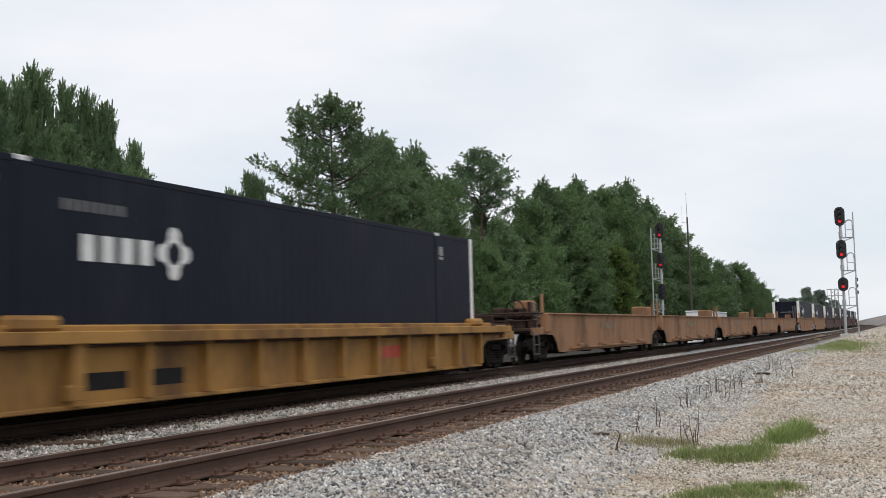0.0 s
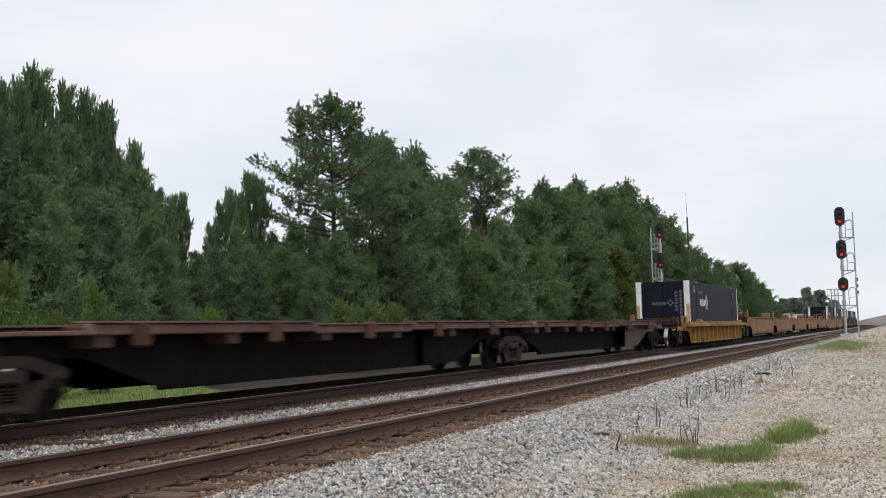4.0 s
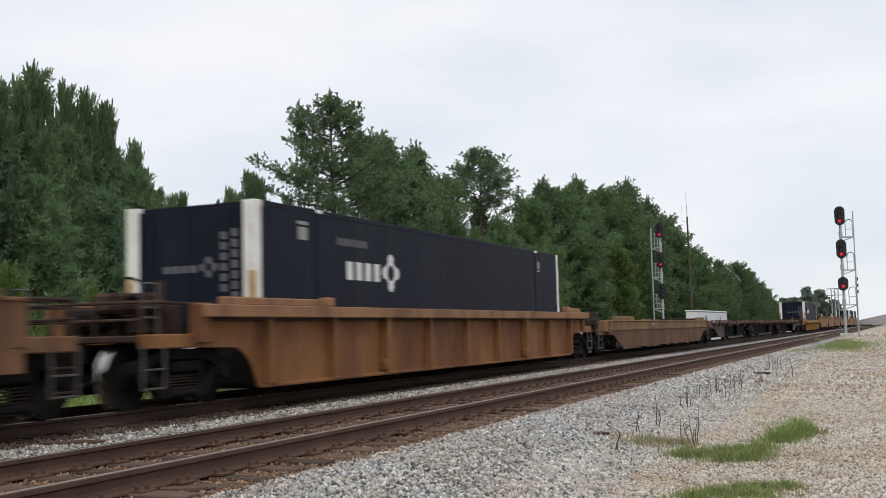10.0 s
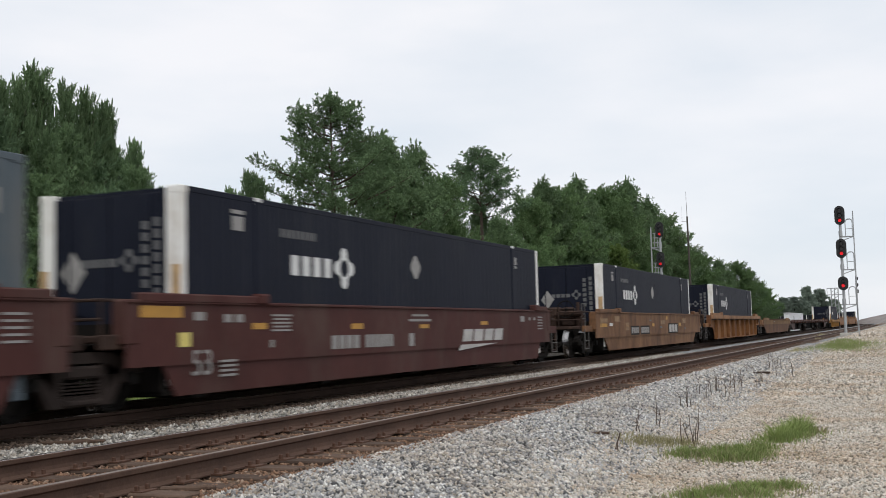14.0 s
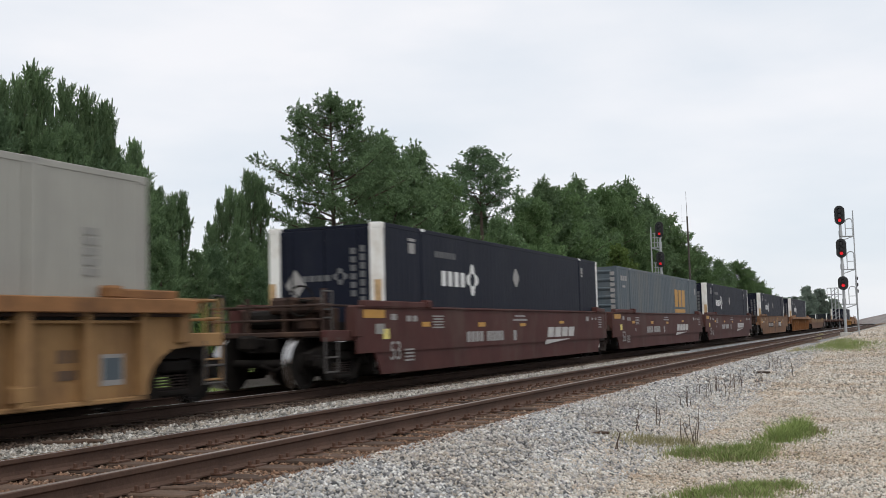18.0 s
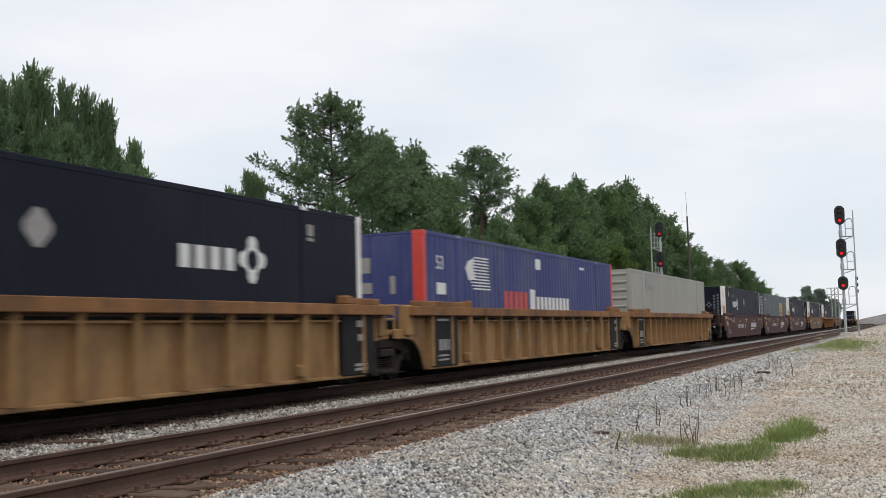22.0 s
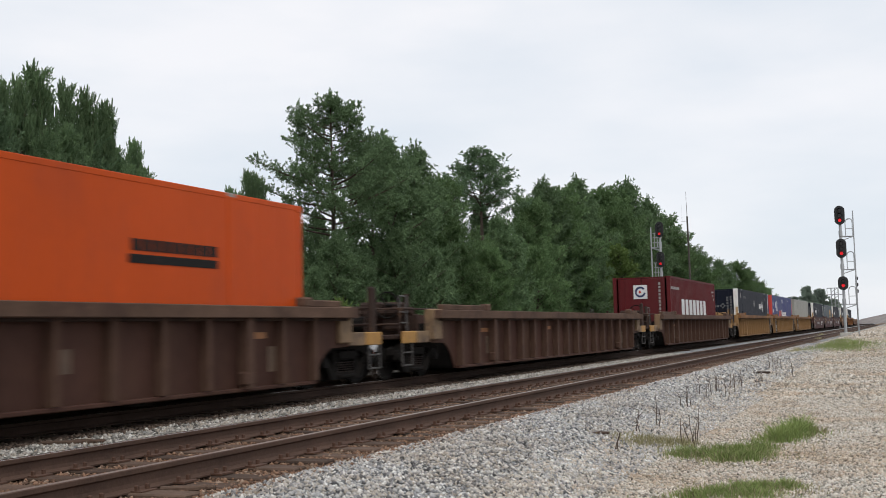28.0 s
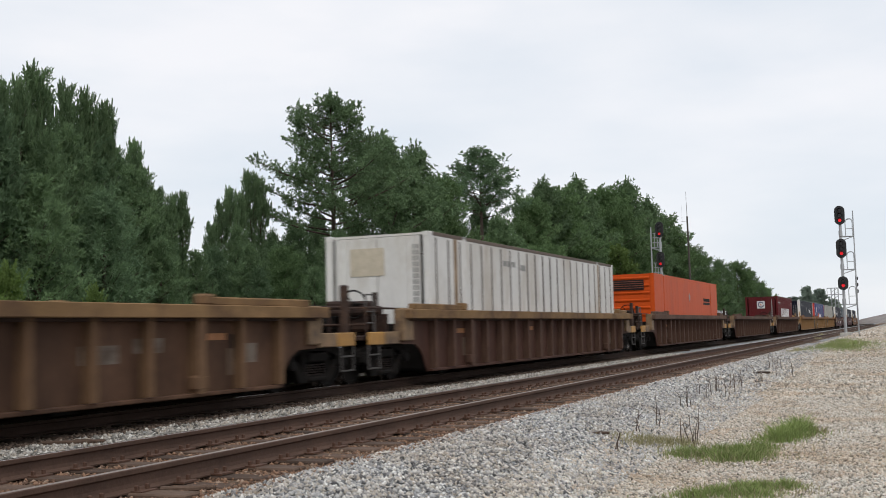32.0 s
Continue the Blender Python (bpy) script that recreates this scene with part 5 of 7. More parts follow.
        shapes(box, "globe_marking", "mark_white", SX, [bar(o2 + 3.2 + 0.05 * abs(i - 5), 2.72 - 0.075 * i, 1.45 - 0.1 * abs(i - 5) * (1 if i < 5 else 0.6), 0.035) for i in range(11)] + [[(o2 + 2.4, 2.45), (o2 + 2.6, 2.62), (o2 + 2.95, 2.7), (o2 + 2.9, 2.45), (o2 + 3.0, 2.2), (o2 + 2.6, 2.15)]], "white striped globe emblem")
        shapes(box, "red_brand_shape", "mark_red", SX, letter_blocks(o2 + 4.95, o2 + 6.9, 1.72, 0.5, 5, 0.3), "red brand blocks")
        shapes(box, "white_brand_shape", "mark_white", SX, [bar(o2 + 7.3, 1.76, 0.4, 0.60)] + letter_blocks(o2 + 7.6, o2 + 10.8, 1.66, 0.42, 9, 0.32), "white brand blocks")
        shapes(box, "white_label", "mark_white", SX, [bar(o2 + 7.84, 2.78, 0.45, 0.3), bar(o2 + 12.3, 2.85, 0.5, 0.08), bar(o2 + 0.95, 1.92, 0.5, 0.26)])
        digits(box, "53", 0.44, "mark_white", SX, o2 + 0.68, 2.35)
        shapes(box, "end_text_marking", "mark_dull", -h2 + 0.012, [bar(-0.2, 2.45, 0.42, 0.34), bar(-0.2, 1.95, 0.48, 0.24), bar(0.55, 2.0, 0.12, 0.4), bar(-0.75, 2.3, 0.1, 0.5)], end=True)
    else:
        black_box(y, far_logo=True)


def brown_car(y0, y1, label, paint="brown", chord="chord_dust", caps=(2.7, 1.2)):
    car, h = well_car("well_car", label, y0, y1, 1.44, paint, ribs=17, rib_mat="rib_tan" if paint == "brown_tan" else "rib_worn_lit", cut=1.3, zb=0.13, arch=0.72, sill="sill_tan", caps=caps, cap=chord, chord_mat=chord, out=1.4, plates=("sill_tan", "sill_yellow"), bogie=0.3)
    x = 1.326
    shapes(car, "faded_stencil", "stencil_orange", x, [bar(-h + 3.2, 0.98, 0.5, 0.10), bar(-1.5, 1.0, 0.45, 0.10), bar(h - 3.0, 0.98, 0.45, 0.10)])
    shapes(car, "worn_patch", "mark_tan", x, [bar(-h + 3.4, 0.62, 0.3, 0.42), bar(h - 2.6, 0.6, 0.25, 0.4), bar(2.2, 0.72, 0.4, 0.3)])
    if paint == "brown_tan":
        shapes(car, "worn_patch", "worn_pale", x, [bar(h - 5.5, 0.78, 0.7, 0.24), bar(h - 4.55, 0.88, 0.6, 0.20), bar(h - 2.1, 0.72, 0.3, 0.30)])
        shapes(car, "worn_patch", "mark_black", x, [bar(h - 2.5, 0.8, 0.3, 0.42)])
    return car


M["stencil_orange"] = material("faded_orange_stencil", (0.30, 0.13, 0.05), 0.7, vary=0.3, scale=6)
M["vent_dark"] = material("dark_orange_slat", (0.16, 0.035, 0.014), 0.6, vary=0.3, scale=5)
M["mark_tan"] = material("tan_scuffed_paint", (0.115, 0.075, 0.05), 0.75, vary=0.35, scale=6)
brown_car(-265.9, -246.2, "dark brown ribbed well car with red container")
box, h2, z0 = container("dark red ribbed shipping container with white lettering blocks", -262.9, 12.19, "red_box", "red_box", flutes=0.28, depth=0.03, flat=0.35, cage=False)
shapes(box, "brand_shape", "mark_white", SX, letter_blocks(-h2 + 2.4, -h2 + 9.2, 1.82, 0.72, 7, 0.3), "large white lettering blocks")
shapes(box, "address_marking", "mark_dull", SX, letter_blocks(-h2 + 0.15, -h2 + 2.05, 2.65, 0.12, 11, 0.25))
shapes(box, "number_marking", "mark_dull", SX, [bar(-h2 + 11.4, 2.70, 0.7, 0.08), bar(-h2 + 11.5, 2.5, 0.3, 0.08), bar(-h2 + 11.6, 2.3, 0.2, 0.12)])
shapes(box, "end_badge", "mark_white", -h2 + 0.012, [bar(-0.05, 2.50, 0.62, 0.62)], end=True)
ring = [[(-0.05 + r * math.cos(a), 2.5 + r * math.sin(a)) for r, a in ((0.16, a0), (0.25, a0), (0.25, a0 + 0.55), (0.16, a0 + 0.55))] for a0 in np.arange(0.6, 5.6, 0.55)]
shapes(box, "end_ring", "badge_blue", -h2 + 0.007, ring, end=True)
shapes(box, "end_dot", "mark_red", -h2 + 0.007, [bar(-0.07, 2.5, 0.1, 0.12)], end=True)
shapes(box, "end_text_marking", "mark_dull", -h2 + 0.010, [bar(0.80, 2.85 - 0.16 * i, 0.11, 0.11) for i in range(12)], end=True)
brown_car(-289.1, -269.6, "empty dark brown ribbed well car")
brown_car(-311.8, -292.8, "dark brown ribbed well car with orange container")
box, h2, z0 = container("smooth orange shipping container with louvred end", -310.5, 16.15, "orange_box", "orange_box", flutes=0.6, depth=0.003, flat=0.9, end="louvres")
slab(box, "end_vent", "mark_black", (0.0, -h2 - 0.012, 2.70), (1.72, 0.02, 0.42), 0.005, "dark ventilation grille")
for i in range(4):
    # slats in a darker orange than the container
    slab(box, "vent_slat", "vent_dark", (0.0, -h2 - 0.024, 2.57 + 0.09 * i), (1.66, 0.02, 0.03), 0.004)
shapes(box, "name_marking", "mark_black", SX, [bar(-h2 + 12.7, 2.05, 2.0, 0.12)] + letter_blocks(-h2 + 11.75, -h2 + 13.7, 2.24, 0.16, 9, 0.15), "dark name bars")
shapes(box, "diamond_sticker", "mark_dull", SX, [[(-h2 + 7.7, 2.30), (-h2 + 7.9, 2.06), (-h2 + 8.1, 2.30), (-h2 + 7.9, 2.54)]])
shapes(box, "end_sticker", "mark_dull", -h2 - 0.014, [[(-0.94, 1.90), (-0.85, 2.06), (-0.76, 2.10), (-0.67, 2.06), (-0.58, 1.90), (-0.67, 1.72), (-0.76, 1.68), (-0.85, 1.72)]], end=True)
brown_car(-334.9, -315.6, "dark brown ribbed well car with white container", chord="chord_ochre")
box, h2, z0 = container("white ribbed shipping container with grimy seams", -333.3, 15.95, "white_box", "white_box", flutes=0.69, depth=0.01, flat=0.8, rail="post_rust")
shapes(box, "brand_marking", "mark_grey", SX, letter_blocks(-h2 + 4.6, -h2 + 5.6, 2.68, 0.14, 3) + [bar(-h2 + 6.2, 2.62, 0.4, 0.16)], "grey brand bars")
shapes(box, "end_placard", "mark_tan2", -h2 + 0.012, [bar(-0.25, 2.55, 0.85, 0.62)], "beige faded placard", end=True)
shapes(box, "end_text_marking", "mark_grey", -h2 + 0.008, [bar(0.95, 2.85 - 0.13 * i, 0.13, 0.10) for i in range(10)], end=True)
for k in range(23):
    slab(box, "panel_seam", "seam_grey", (1.290, -h2 + 0.35 + k * 0.69, z0 + 1.43), (0.022, 0.06, 2.62), 0.004)
for y in (1.45, 13.9):
    slab(box, "stained_seam", "seam_tan", (1.288, -h2 + y, z0 + 1.43), (0.05, 0.16, 2.7), 0.01)
brown_car(-358.3, -338.2, "empty weathered tan-brown ribbed well car", "brown_tan", "chord_ochre", (2.7, 2.9))

# ---- signals, pole, sheds ----


def signal(x, y, heads, d, hoop, thick, label):
    """A colour-light signal mast; heads of (height, lamps, lit); cages on the side d."""
    zb = ground_z(x, y)
    s = thing("railway_signal", label, "signal", at=(x, y, zb))
    h = heads[0][0] - zb + 0.1
    bm = bmesh.new()
    rod_bm(bm, (0, 0, 0), (0, 0, h), 0.075, 12)
    for zc, lamps, lit in heads:
        rod_bm(bm, (0, 0, zc - zb - 1.15), (0, 0, zc - zb - 0.85), 0.10, 12)
    part("mast", bm, "galv", s, smooth=False)
    bm = bmesh.new()
    box_bm(bm, (0, 0, 0.10), (0.6, 0.6, 0.24), bevel=0.03)
    part("footing", bm, "concrete", s)
    bm = bmesh.new()
    rod_bm(bm, (d * 0.66, 0.3, 0.0), (d * 0.66, 0.3, h + 0.15), 0.030 * thick, 8)
    part("ladder_rail", bm, "galv", s)
    for zc, lamps, lit in heads:
        z = zc - zb
        half = 0.255 if lamps == 3 else 0.11
        bm = bmesh.new()
        outline = []
        for k in range(24):
            a = 2 * math.pi * k / 24
            outline.append((0.27 * math.cos(a), z + 0.27 * math.sin(a) + (half if math.sin(a) >= 0 else -half)))
        prism_bm(bm, outline, -0.13, -0.10, plane="xz")
        part("backboard", bm, "signal_black", s, "black oval backboard")
        steps = (0.28, 0.0, -0.28) if lamps == 3 else (0.13, -0.13)
        for dz in steps:
            on = lit and dz == steps[-1]
            bm = bmesh.new()
            rod_bm(bm, (0, -0.14, z + dz), (0, -0.135, z + dz), 0.085, 16)
            part("lens", bm, "red_lens" if on else "dark_lens", s, "lit red lens" if on else "")
            bm = bmesh.new()
            for i in range(10):
                a0, a1 = math.pi * (i / 10 * 1.3 - 0.15), math.pi * ((i + 1) / 10 * 1.3 - 0.15)
                r = 0.11
                v = [bm.verts.new((r * math.cos(a), yy, z + dz + r * math.sin(a))) for a, yy in ((a0, -0.13), (a1, -0.13), (a1, -0.36), (a0, -0.36))]
                bm.faces.new(v)
            part("hood", bm, "signal_black", s)
        zz = z - 1.15
        bm = bmesh.new()
        rod_bm(bm, (0, 0, zz), (d * 0.66, 0.3, zz), 0.026 * thick, 6)
        rod_bm(bm, (0, 0.55, zz), (d * 0.66, 0.55, zz), 0.020 * thick, 6)
        for k in range(4):
            xx = 0.1 + 0.17 * k
            rod_bm(bm, (d * xx, 0.05, zz), (d * xx, 0.55, zz), 0.020, 6)
        rod_bm(bm, (d * 0.06, 0, zz - 0.22), (d * 0.6, 0.25, zz - 0.03), 0.026 * thick, 6)
        part("cage_floor", bm, "galv", s)
        bm = bmesh.new()
        r = 0.019 * thick
        if hoop:
            loop = [(0.24, zz), (0.24, zz + 0.80), (0.29, zz + 0.92), (0.38, zz + 0.97), (0.50, zz + 0.97), (0.58, zz + 0.92), (0.60, zz + 0.80), (0.60, zz)]
            for yy in (0.25, 0.55):
                for p, q in zip(loop, loop[1:]):
                    rod_bm(bm, (d * p[0], yy, p[1]), (d * q[0], yy, q[1]), r, 6)
            rod_bm(bm, (d * 0.24, 0.55, zz + 0.45), (d * 0.60, 0.55, zz + 0.45), r * 0.8, 6)
        else:
            for xx in (0.12, 0.30, 0.48):
                rod_bm(bm, (d * xx, 0.5, zz), (d * xx, 0.5, zz + 0.98), r, 6)
            for hh in (0.35, 0.68, 0.98):
                rod_bm(bm, (d * 0.0, 0.5, zz + hh), (d * 0.60, 0.5, zz + hh), r, 6)
        part("cage_railing", bm, "galv", s)
        bm = bmesh.new()
        rod_bm(bm, (0, -0.1, z - 0.1), (0, 0.02, z - 0.1), 0.12, 10)
        part("head_bracket", bm, "galv", s)
    return s


signal(-2.83, 61.5, ((7.23, 3, True), (5.42, 3, True), (3.52, 2, True)), 1, True, 1.0, "tall galvanised signal mast with three black heads showing red")
signal(-14.45, 70.0, ((7.82, 3, True), (5.83, 3, True), (3.77, 3, False)), -1, False, 1.5, "galvanised signal mast with three black heads behind the train")

# ---- trees ----


TALL = {}


def add_tuft(V, F, c, d, size, rng, k=9, wide=0.16):
    """A tuft of needles or leaves: blades that fan out from one point."""
    o = len(V)
    V.append(tuple(c))
    for i in range(k):
        u = Vector((rng.gauss(0, 1), rng.gauss(0, 1), rng.gauss(0, 1))).normalized()
        w = (d * 0.8 + u).normalized()
        side = w.cross(Vector((rng.gauss(0, 1), rng.gauss(0, 1), rng.gauss(0, 1)))).normalized() * size * wide
        tip = c + w * size * rng.uniform(0.7, 1.2)
        V.append(tuple(tip - side))
        V.append(tuple(tip + side))
        F.append((o, len(V) - 2, len(V) - 1))


def tree_template(name, label, height, radius, crown_base, profile, seed, leaf, branches=60, puffs=1.5, tufts=10, tuft=0.30, puff=0.42, up=0.35, k=11, wide=0.062, trunk=0.22, spindle=0.6):
    """A tree: tapered trunk with limbs; along each limb sit puffs, each of many small tufts."""
    rng = random.Random(seed)
    t = thing(name, label, "tree", "trees along the line")
    bm = bmesh.new()
    prev, bend = Vector((0, 0, -0.3)), Vector((rng.uniform(-.3, .3), rng.uniform(-.3, .3), 0))
    spine = []
    for i in range(9):
        f = i / 8
        p = Vector((bend.x * f * f * 2, bend.y * math.sin(f * 3), f * height * 0.95))
        spine.append(p)
        if i:
            rod_bm(bm, prev, p, trunk * (1 - 0.9 * (i - 1) / 8), 7, trunk * (1 - 0.9 * i / 8))
        prev = p

    def on_spine(f):
        u = f * 8
        i = min(7, int(u))
        return spine[i].lerp(spine[i + 1], u - i)
    V, F = [], []
    for b in range(branches):
        f = crown_base + (1 - crown_base) * ((b + rng.random()) / branches) ** 0.9
        g = (f - crown_base) / (1 - crown_base)
        reach = radius * profile(g) * rng.uniform(0.6, 1.06)
        az = b * 2.39996 + rng.uniform(-0.6, 0.6)
        base = on_spine(min(f, 0.999))
        d = Vector((math.cos(az), math.sin(az), up * (0.4 + 1.2 * g) + rng.uniform(-0.15, 0.15))).normalized()
        tip = base + d * reach
        mid = base.lerp(tip, 0.55) + Vector((0, 0, -0.05 * reach))
        if reach > 0.5:
            rod_bm(bm, base, mid, 0.03 + 0.014 * reach * (1 - g), 4, 0.03)
            rod_bm(bm, mid, tip, 0.03, 4, 0.012)
        n = max(2, int(reach * puffs + 0.5))
        for i in range(n):
            s = 0.28 + 0.72 * (i + rng.uniform(0.3, 1.0)) / n
            c = (base.lerp(mid, s / 0.55) if s < 0.55 else mid.lerp(tip, (s - 0.55) / 0.45))
            side = 0.13 * reach * s
            c = c + Vector((rng.gauss(0, side), rng.gauss(0, side), rng.gauss(0, 0.12)))
            r = puff * rng.uniform(0.65, 1.25)
            for j in range(tufts):
                q = c + Vector((rng.gauss(0, r * 0.5), rng.gauss(0, r * 0.5), rng.uniform(-0.5, 1.0) * r * spindle))
                out = (q - c).normalized() if (q - c).length > 0.01 else d
                add_tuft(V, F, q, (out * 0.6 + d * 0.25 + Vector((0, 0, 0.55))).normalized(), tuft * rng.uniform(0.7, 1.3), rng, k, wide)
    for j in range(8):
        add_tuft(V, F, spine[-1] + Vector((rng.gauss(0, 0.08), rng.gauss(0, 0.08), 0.12 * j - 0.3)), Vector((0, 0, 1)), tuft * 0.8, rng, k, wide)
    part("trunk", bm, "bark", t)
    crown = new("crown", raw_mesh("crown", V, F, leaf))
    crown.parent = t
    TALL[t.name] = max(v[2] for v in V)
    return t


def brush(rng, rings, per, spread, length, wide):
    """One needled shoot along +Z, a unit long: blades round a short axis, all in one piece."""
    V, F = [], []
    for i in range(rings):
        V.append((0.0, 0.0, i / (rings - 1) * (0.85 if rings > 2 else 0.3)))
    for i in range(rings):
        f = i / (rings - 1)
        for j in range(per):
            a = 6.2832 * (j + rng.random()) / per
            lean = spread * (1.0 - 0.65 * f) * rng.uniform(0.75, 1.25)
            w = Vector((math.cos(a) * math.sin(lean), math.sin(a) * math.sin(lean), math.cos(lean)))
            tip = Vector(V[i]) + w * length * rng.uniform(0.75, 1.15)
            side = w.cross(Vector((rng.gauss(0, 1), rng.gauss(0, 1), rng.gauss(0, 1)))).normalized() * wide
            V += [tuple(tip - side), tuple(tip + side)]
            F.append((i, len(V) - 2, len(V) - 1))
        if i:
            F.append((i - 1, i, len(V) - 1))
    return np.array(V), np.array(F)


def needled(shoots, protos, rs):
    """All shoots of a crown as one set of points and faces; shoots of (place, way, size, kind)."""
    VV, FF, o = [], [], 0
    for kind, (pv, pf) in enumerate(protos):
        rows = [s for s in shoots if s[3] == kind]
        if not rows:
            continue
        P = np.array([tuple(s[0]) for s in rows])
        W = np.array([tuple(s[1]) for s in rows])
        S = np.array([s[2] for s in rows])
        W /= np.linalg.norm(W, axis=1)[:, None]
        ref = rs.normal(size=W.shape)
        U = np.cross(W, ref)
        U /= np.linalg.norm(U, axis=1)[:, None]
        T = np.cross(W, U)
        v = pv[None, :, 0:1] * U[:, None] + pv[None, :, 1:2] * T[:, None] + pv[None, :, 2:3] * W[:, None]
        v = v * S[:, None, None] + P[:, None]
        f = pf[None] + (np.arange(len(rows)) * len(pv))[:, None, None] + o
        VV.append(v.reshape(-1, 3))
        FF.append(f.reshape(-1, 3))
        o += v.shape[0] * v.shape[1]
    return np.concatenate(VV), np.concatenate(FF)


def pine(label, height, radius, base, profile, seed, leaf, limbs, rise, size, twigs=5, shoots=8, clump=0.45, upright=0.8, tight=0.3, trunk=0.24, leader=14, bare=0.35, blade=0.036):
    """A pine: tapered trunk, curved limbs with twigs, and a clump of needled shoots on each twig."""
    rng = random.Random(seed)
    rs = np.random.RandomState(seed)
    protos = (brush(rng, 2, 10, 1.75, 0.46, blade * 1.25), brush(rng, 5, 5, 0.62, 0.32, blade))
    t = thing("pine_tree", label, "tree", "trees along the line")
    bm = bmesh.new()
    bend = Vector((rng.uniform(-.35, .35), rng.uniform(-.35, .35), 0))
    spine = [Vector((bend.x * math.sin(2.2 * i / 8), bend.y * math.sin(3.0 * i / 8), -0.3 + (i / 8) * (height * 0.96 + 0.3))) for i in range(9)]
    for i in range(8):
        rod_bm(bm, spine[i], spine[i + 1], trunk * (1 - 0.9 * i / 8), 7, trunk * (1 - 0.9 * (i + 1) / 8))

    def on_spine(f):
        u = min(f, 0.9999) * 8
        i = int(u)
        return spine[i].lerp(spine[i + 1], u - i)
    out = []

    def cluster(c, d, r, n):
        for _ in range(n):
            q = c + Vector((rng.gauss(0, r * 0.6), rng.gauss(0, r * 0.6), rng.gauss(0, r * 0.38)))
            away = q - c
            w = d * 0.45 + away * (0.5 / max(r, 0.05)) + Vector((rng.gauss(0, 0.22), rng.gauss(0, 0.22), upright))
            out.append((q, w, size * rng.uniform(0.7, 1.2), 1 if rng.random() < tight else 0))
    for b in range(limbs):
        f = base + (1 - base) * ((b + rng.random()) / limbs) ** 0.95
        g = (f - base) / (1 - base)
        az = b * 2.39996 + rng.uniform(-0.7, 0.7)
        a = on_spine(f * 0.985)
        up = rise * (0.55 + 0.9 * g) + rng.uniform(-0.12, 0.12)
        reach = radius * profile(g)
        for _ in range(4):
            at_tip = g + reach * (up + 0.22) / ((1 - base) * height)
            reach = 0.5 * reach + 0.5 * radius * profile(max(0.0, min(1.0, at_tip)))
        reach *= rng.uniform(0.60, 1.20)
        flat = Vector((math.cos(az), math.sin(az), 0))

        def limb(u):
            return a + flat * reach * u + Vector((0, 0, reach * (up * u + 0.22 * u * u)))
        pts = [limb(u) for u in (0.0, 0.35, 0.7, 1.0)]
        if reach > 0.6:
            thick = 0.022 + 0.012 * reach
            for i in range(3):
                rod_bm(bm, pts[i], pts[i + 1], thick * (1 - 0.27 * i), 4, thick * (0.73 - 0.27 * i))
        n = max(1, int(twigs * min(1.4, 0.35 + reach / radius)))
        for k in range(n):
            u = bare + (1 - bare) * (k + rng.random()) / n
            side = 0.34 * reach * (1.15 - u) * rng.choice((-1, 1)) * rng.uniform(0.3, 1.0)
            c = limb(u) + Vector((-flat.y, flat.x, 0)) * side + Vector((0, 0, rng.uniform(-0.05, 0.2) * abs(side)))
            if abs(side) > 0.4:
                rod_bm(bm, limb(u * 0.85), c, 0.018, 3, 0.010)
            cluster(c, flat * 0.8 + Vector((0, 0, 0.2)), clump * rng.uniform(0.65, 1.25), max(2, int(shoots * rng.uniform(0.6, 1.3))))
        cluster(limb(1.0), flat, clump * 0.7, max(3, shoots // 2))
    top = spine[-1]
    for i in range(leader):
        q = top + Vector((rng.gauss(0, 0.08 + 0.025 * i), rng.gauss(0, 0.08 + 0.025 * i), -0.10 * i - 0.1))
        w = Vector((rng.gauss(0, 0.12), rng.gauss(0, 0.12), 1))
        for e in range(2):
            out.append((q + w * size * 0.7 * e, w, size * rng.uniform(0.85, 1.15), 1))
    part("trunk", bm, "bark", t)
    v, fc = needled(out, protos, rs)
    crown = new("crown", raw_mesh("crown", v.tolist(), fc.tolist(), leaf))
    crown.parent = t
    TALL[t.name] = float(v[:, 2].max())
    return t


def cone(g):
    return (1 - g) ** 0.75 * (0.55 + 0.45 * min(1, g * 6)) + 0.06


def dome(g):
    return math.sin(math.pi * (0.12 + 0.80 * g)) ** 0.8 * (1 - 0.25 * g) + 0.05


def full_cone(g):
    return (0.75 + 0.25 * min(1, g * 4)) * (1 - g ** 1.7) ** 0.8 + 0.07


def broad_top(g):
    return 0.62 + 0.84 * g if g < 0.45 else max(0.08, 1.0 - 0.55 * ((g - 0.45) / 0.4) if g < 0.85 else 0.45 * max(0.0, 1 - ((g - 0.85) / 0.15) ** 2) ** 0.5)


def egg(g):
    return 0.20 + 0.4 * g if g < 0.5 else 0.40 + 0.6 * math.sin(math.pi * (g - 0.5) / 0.5) * (1 - 0.3 * g)


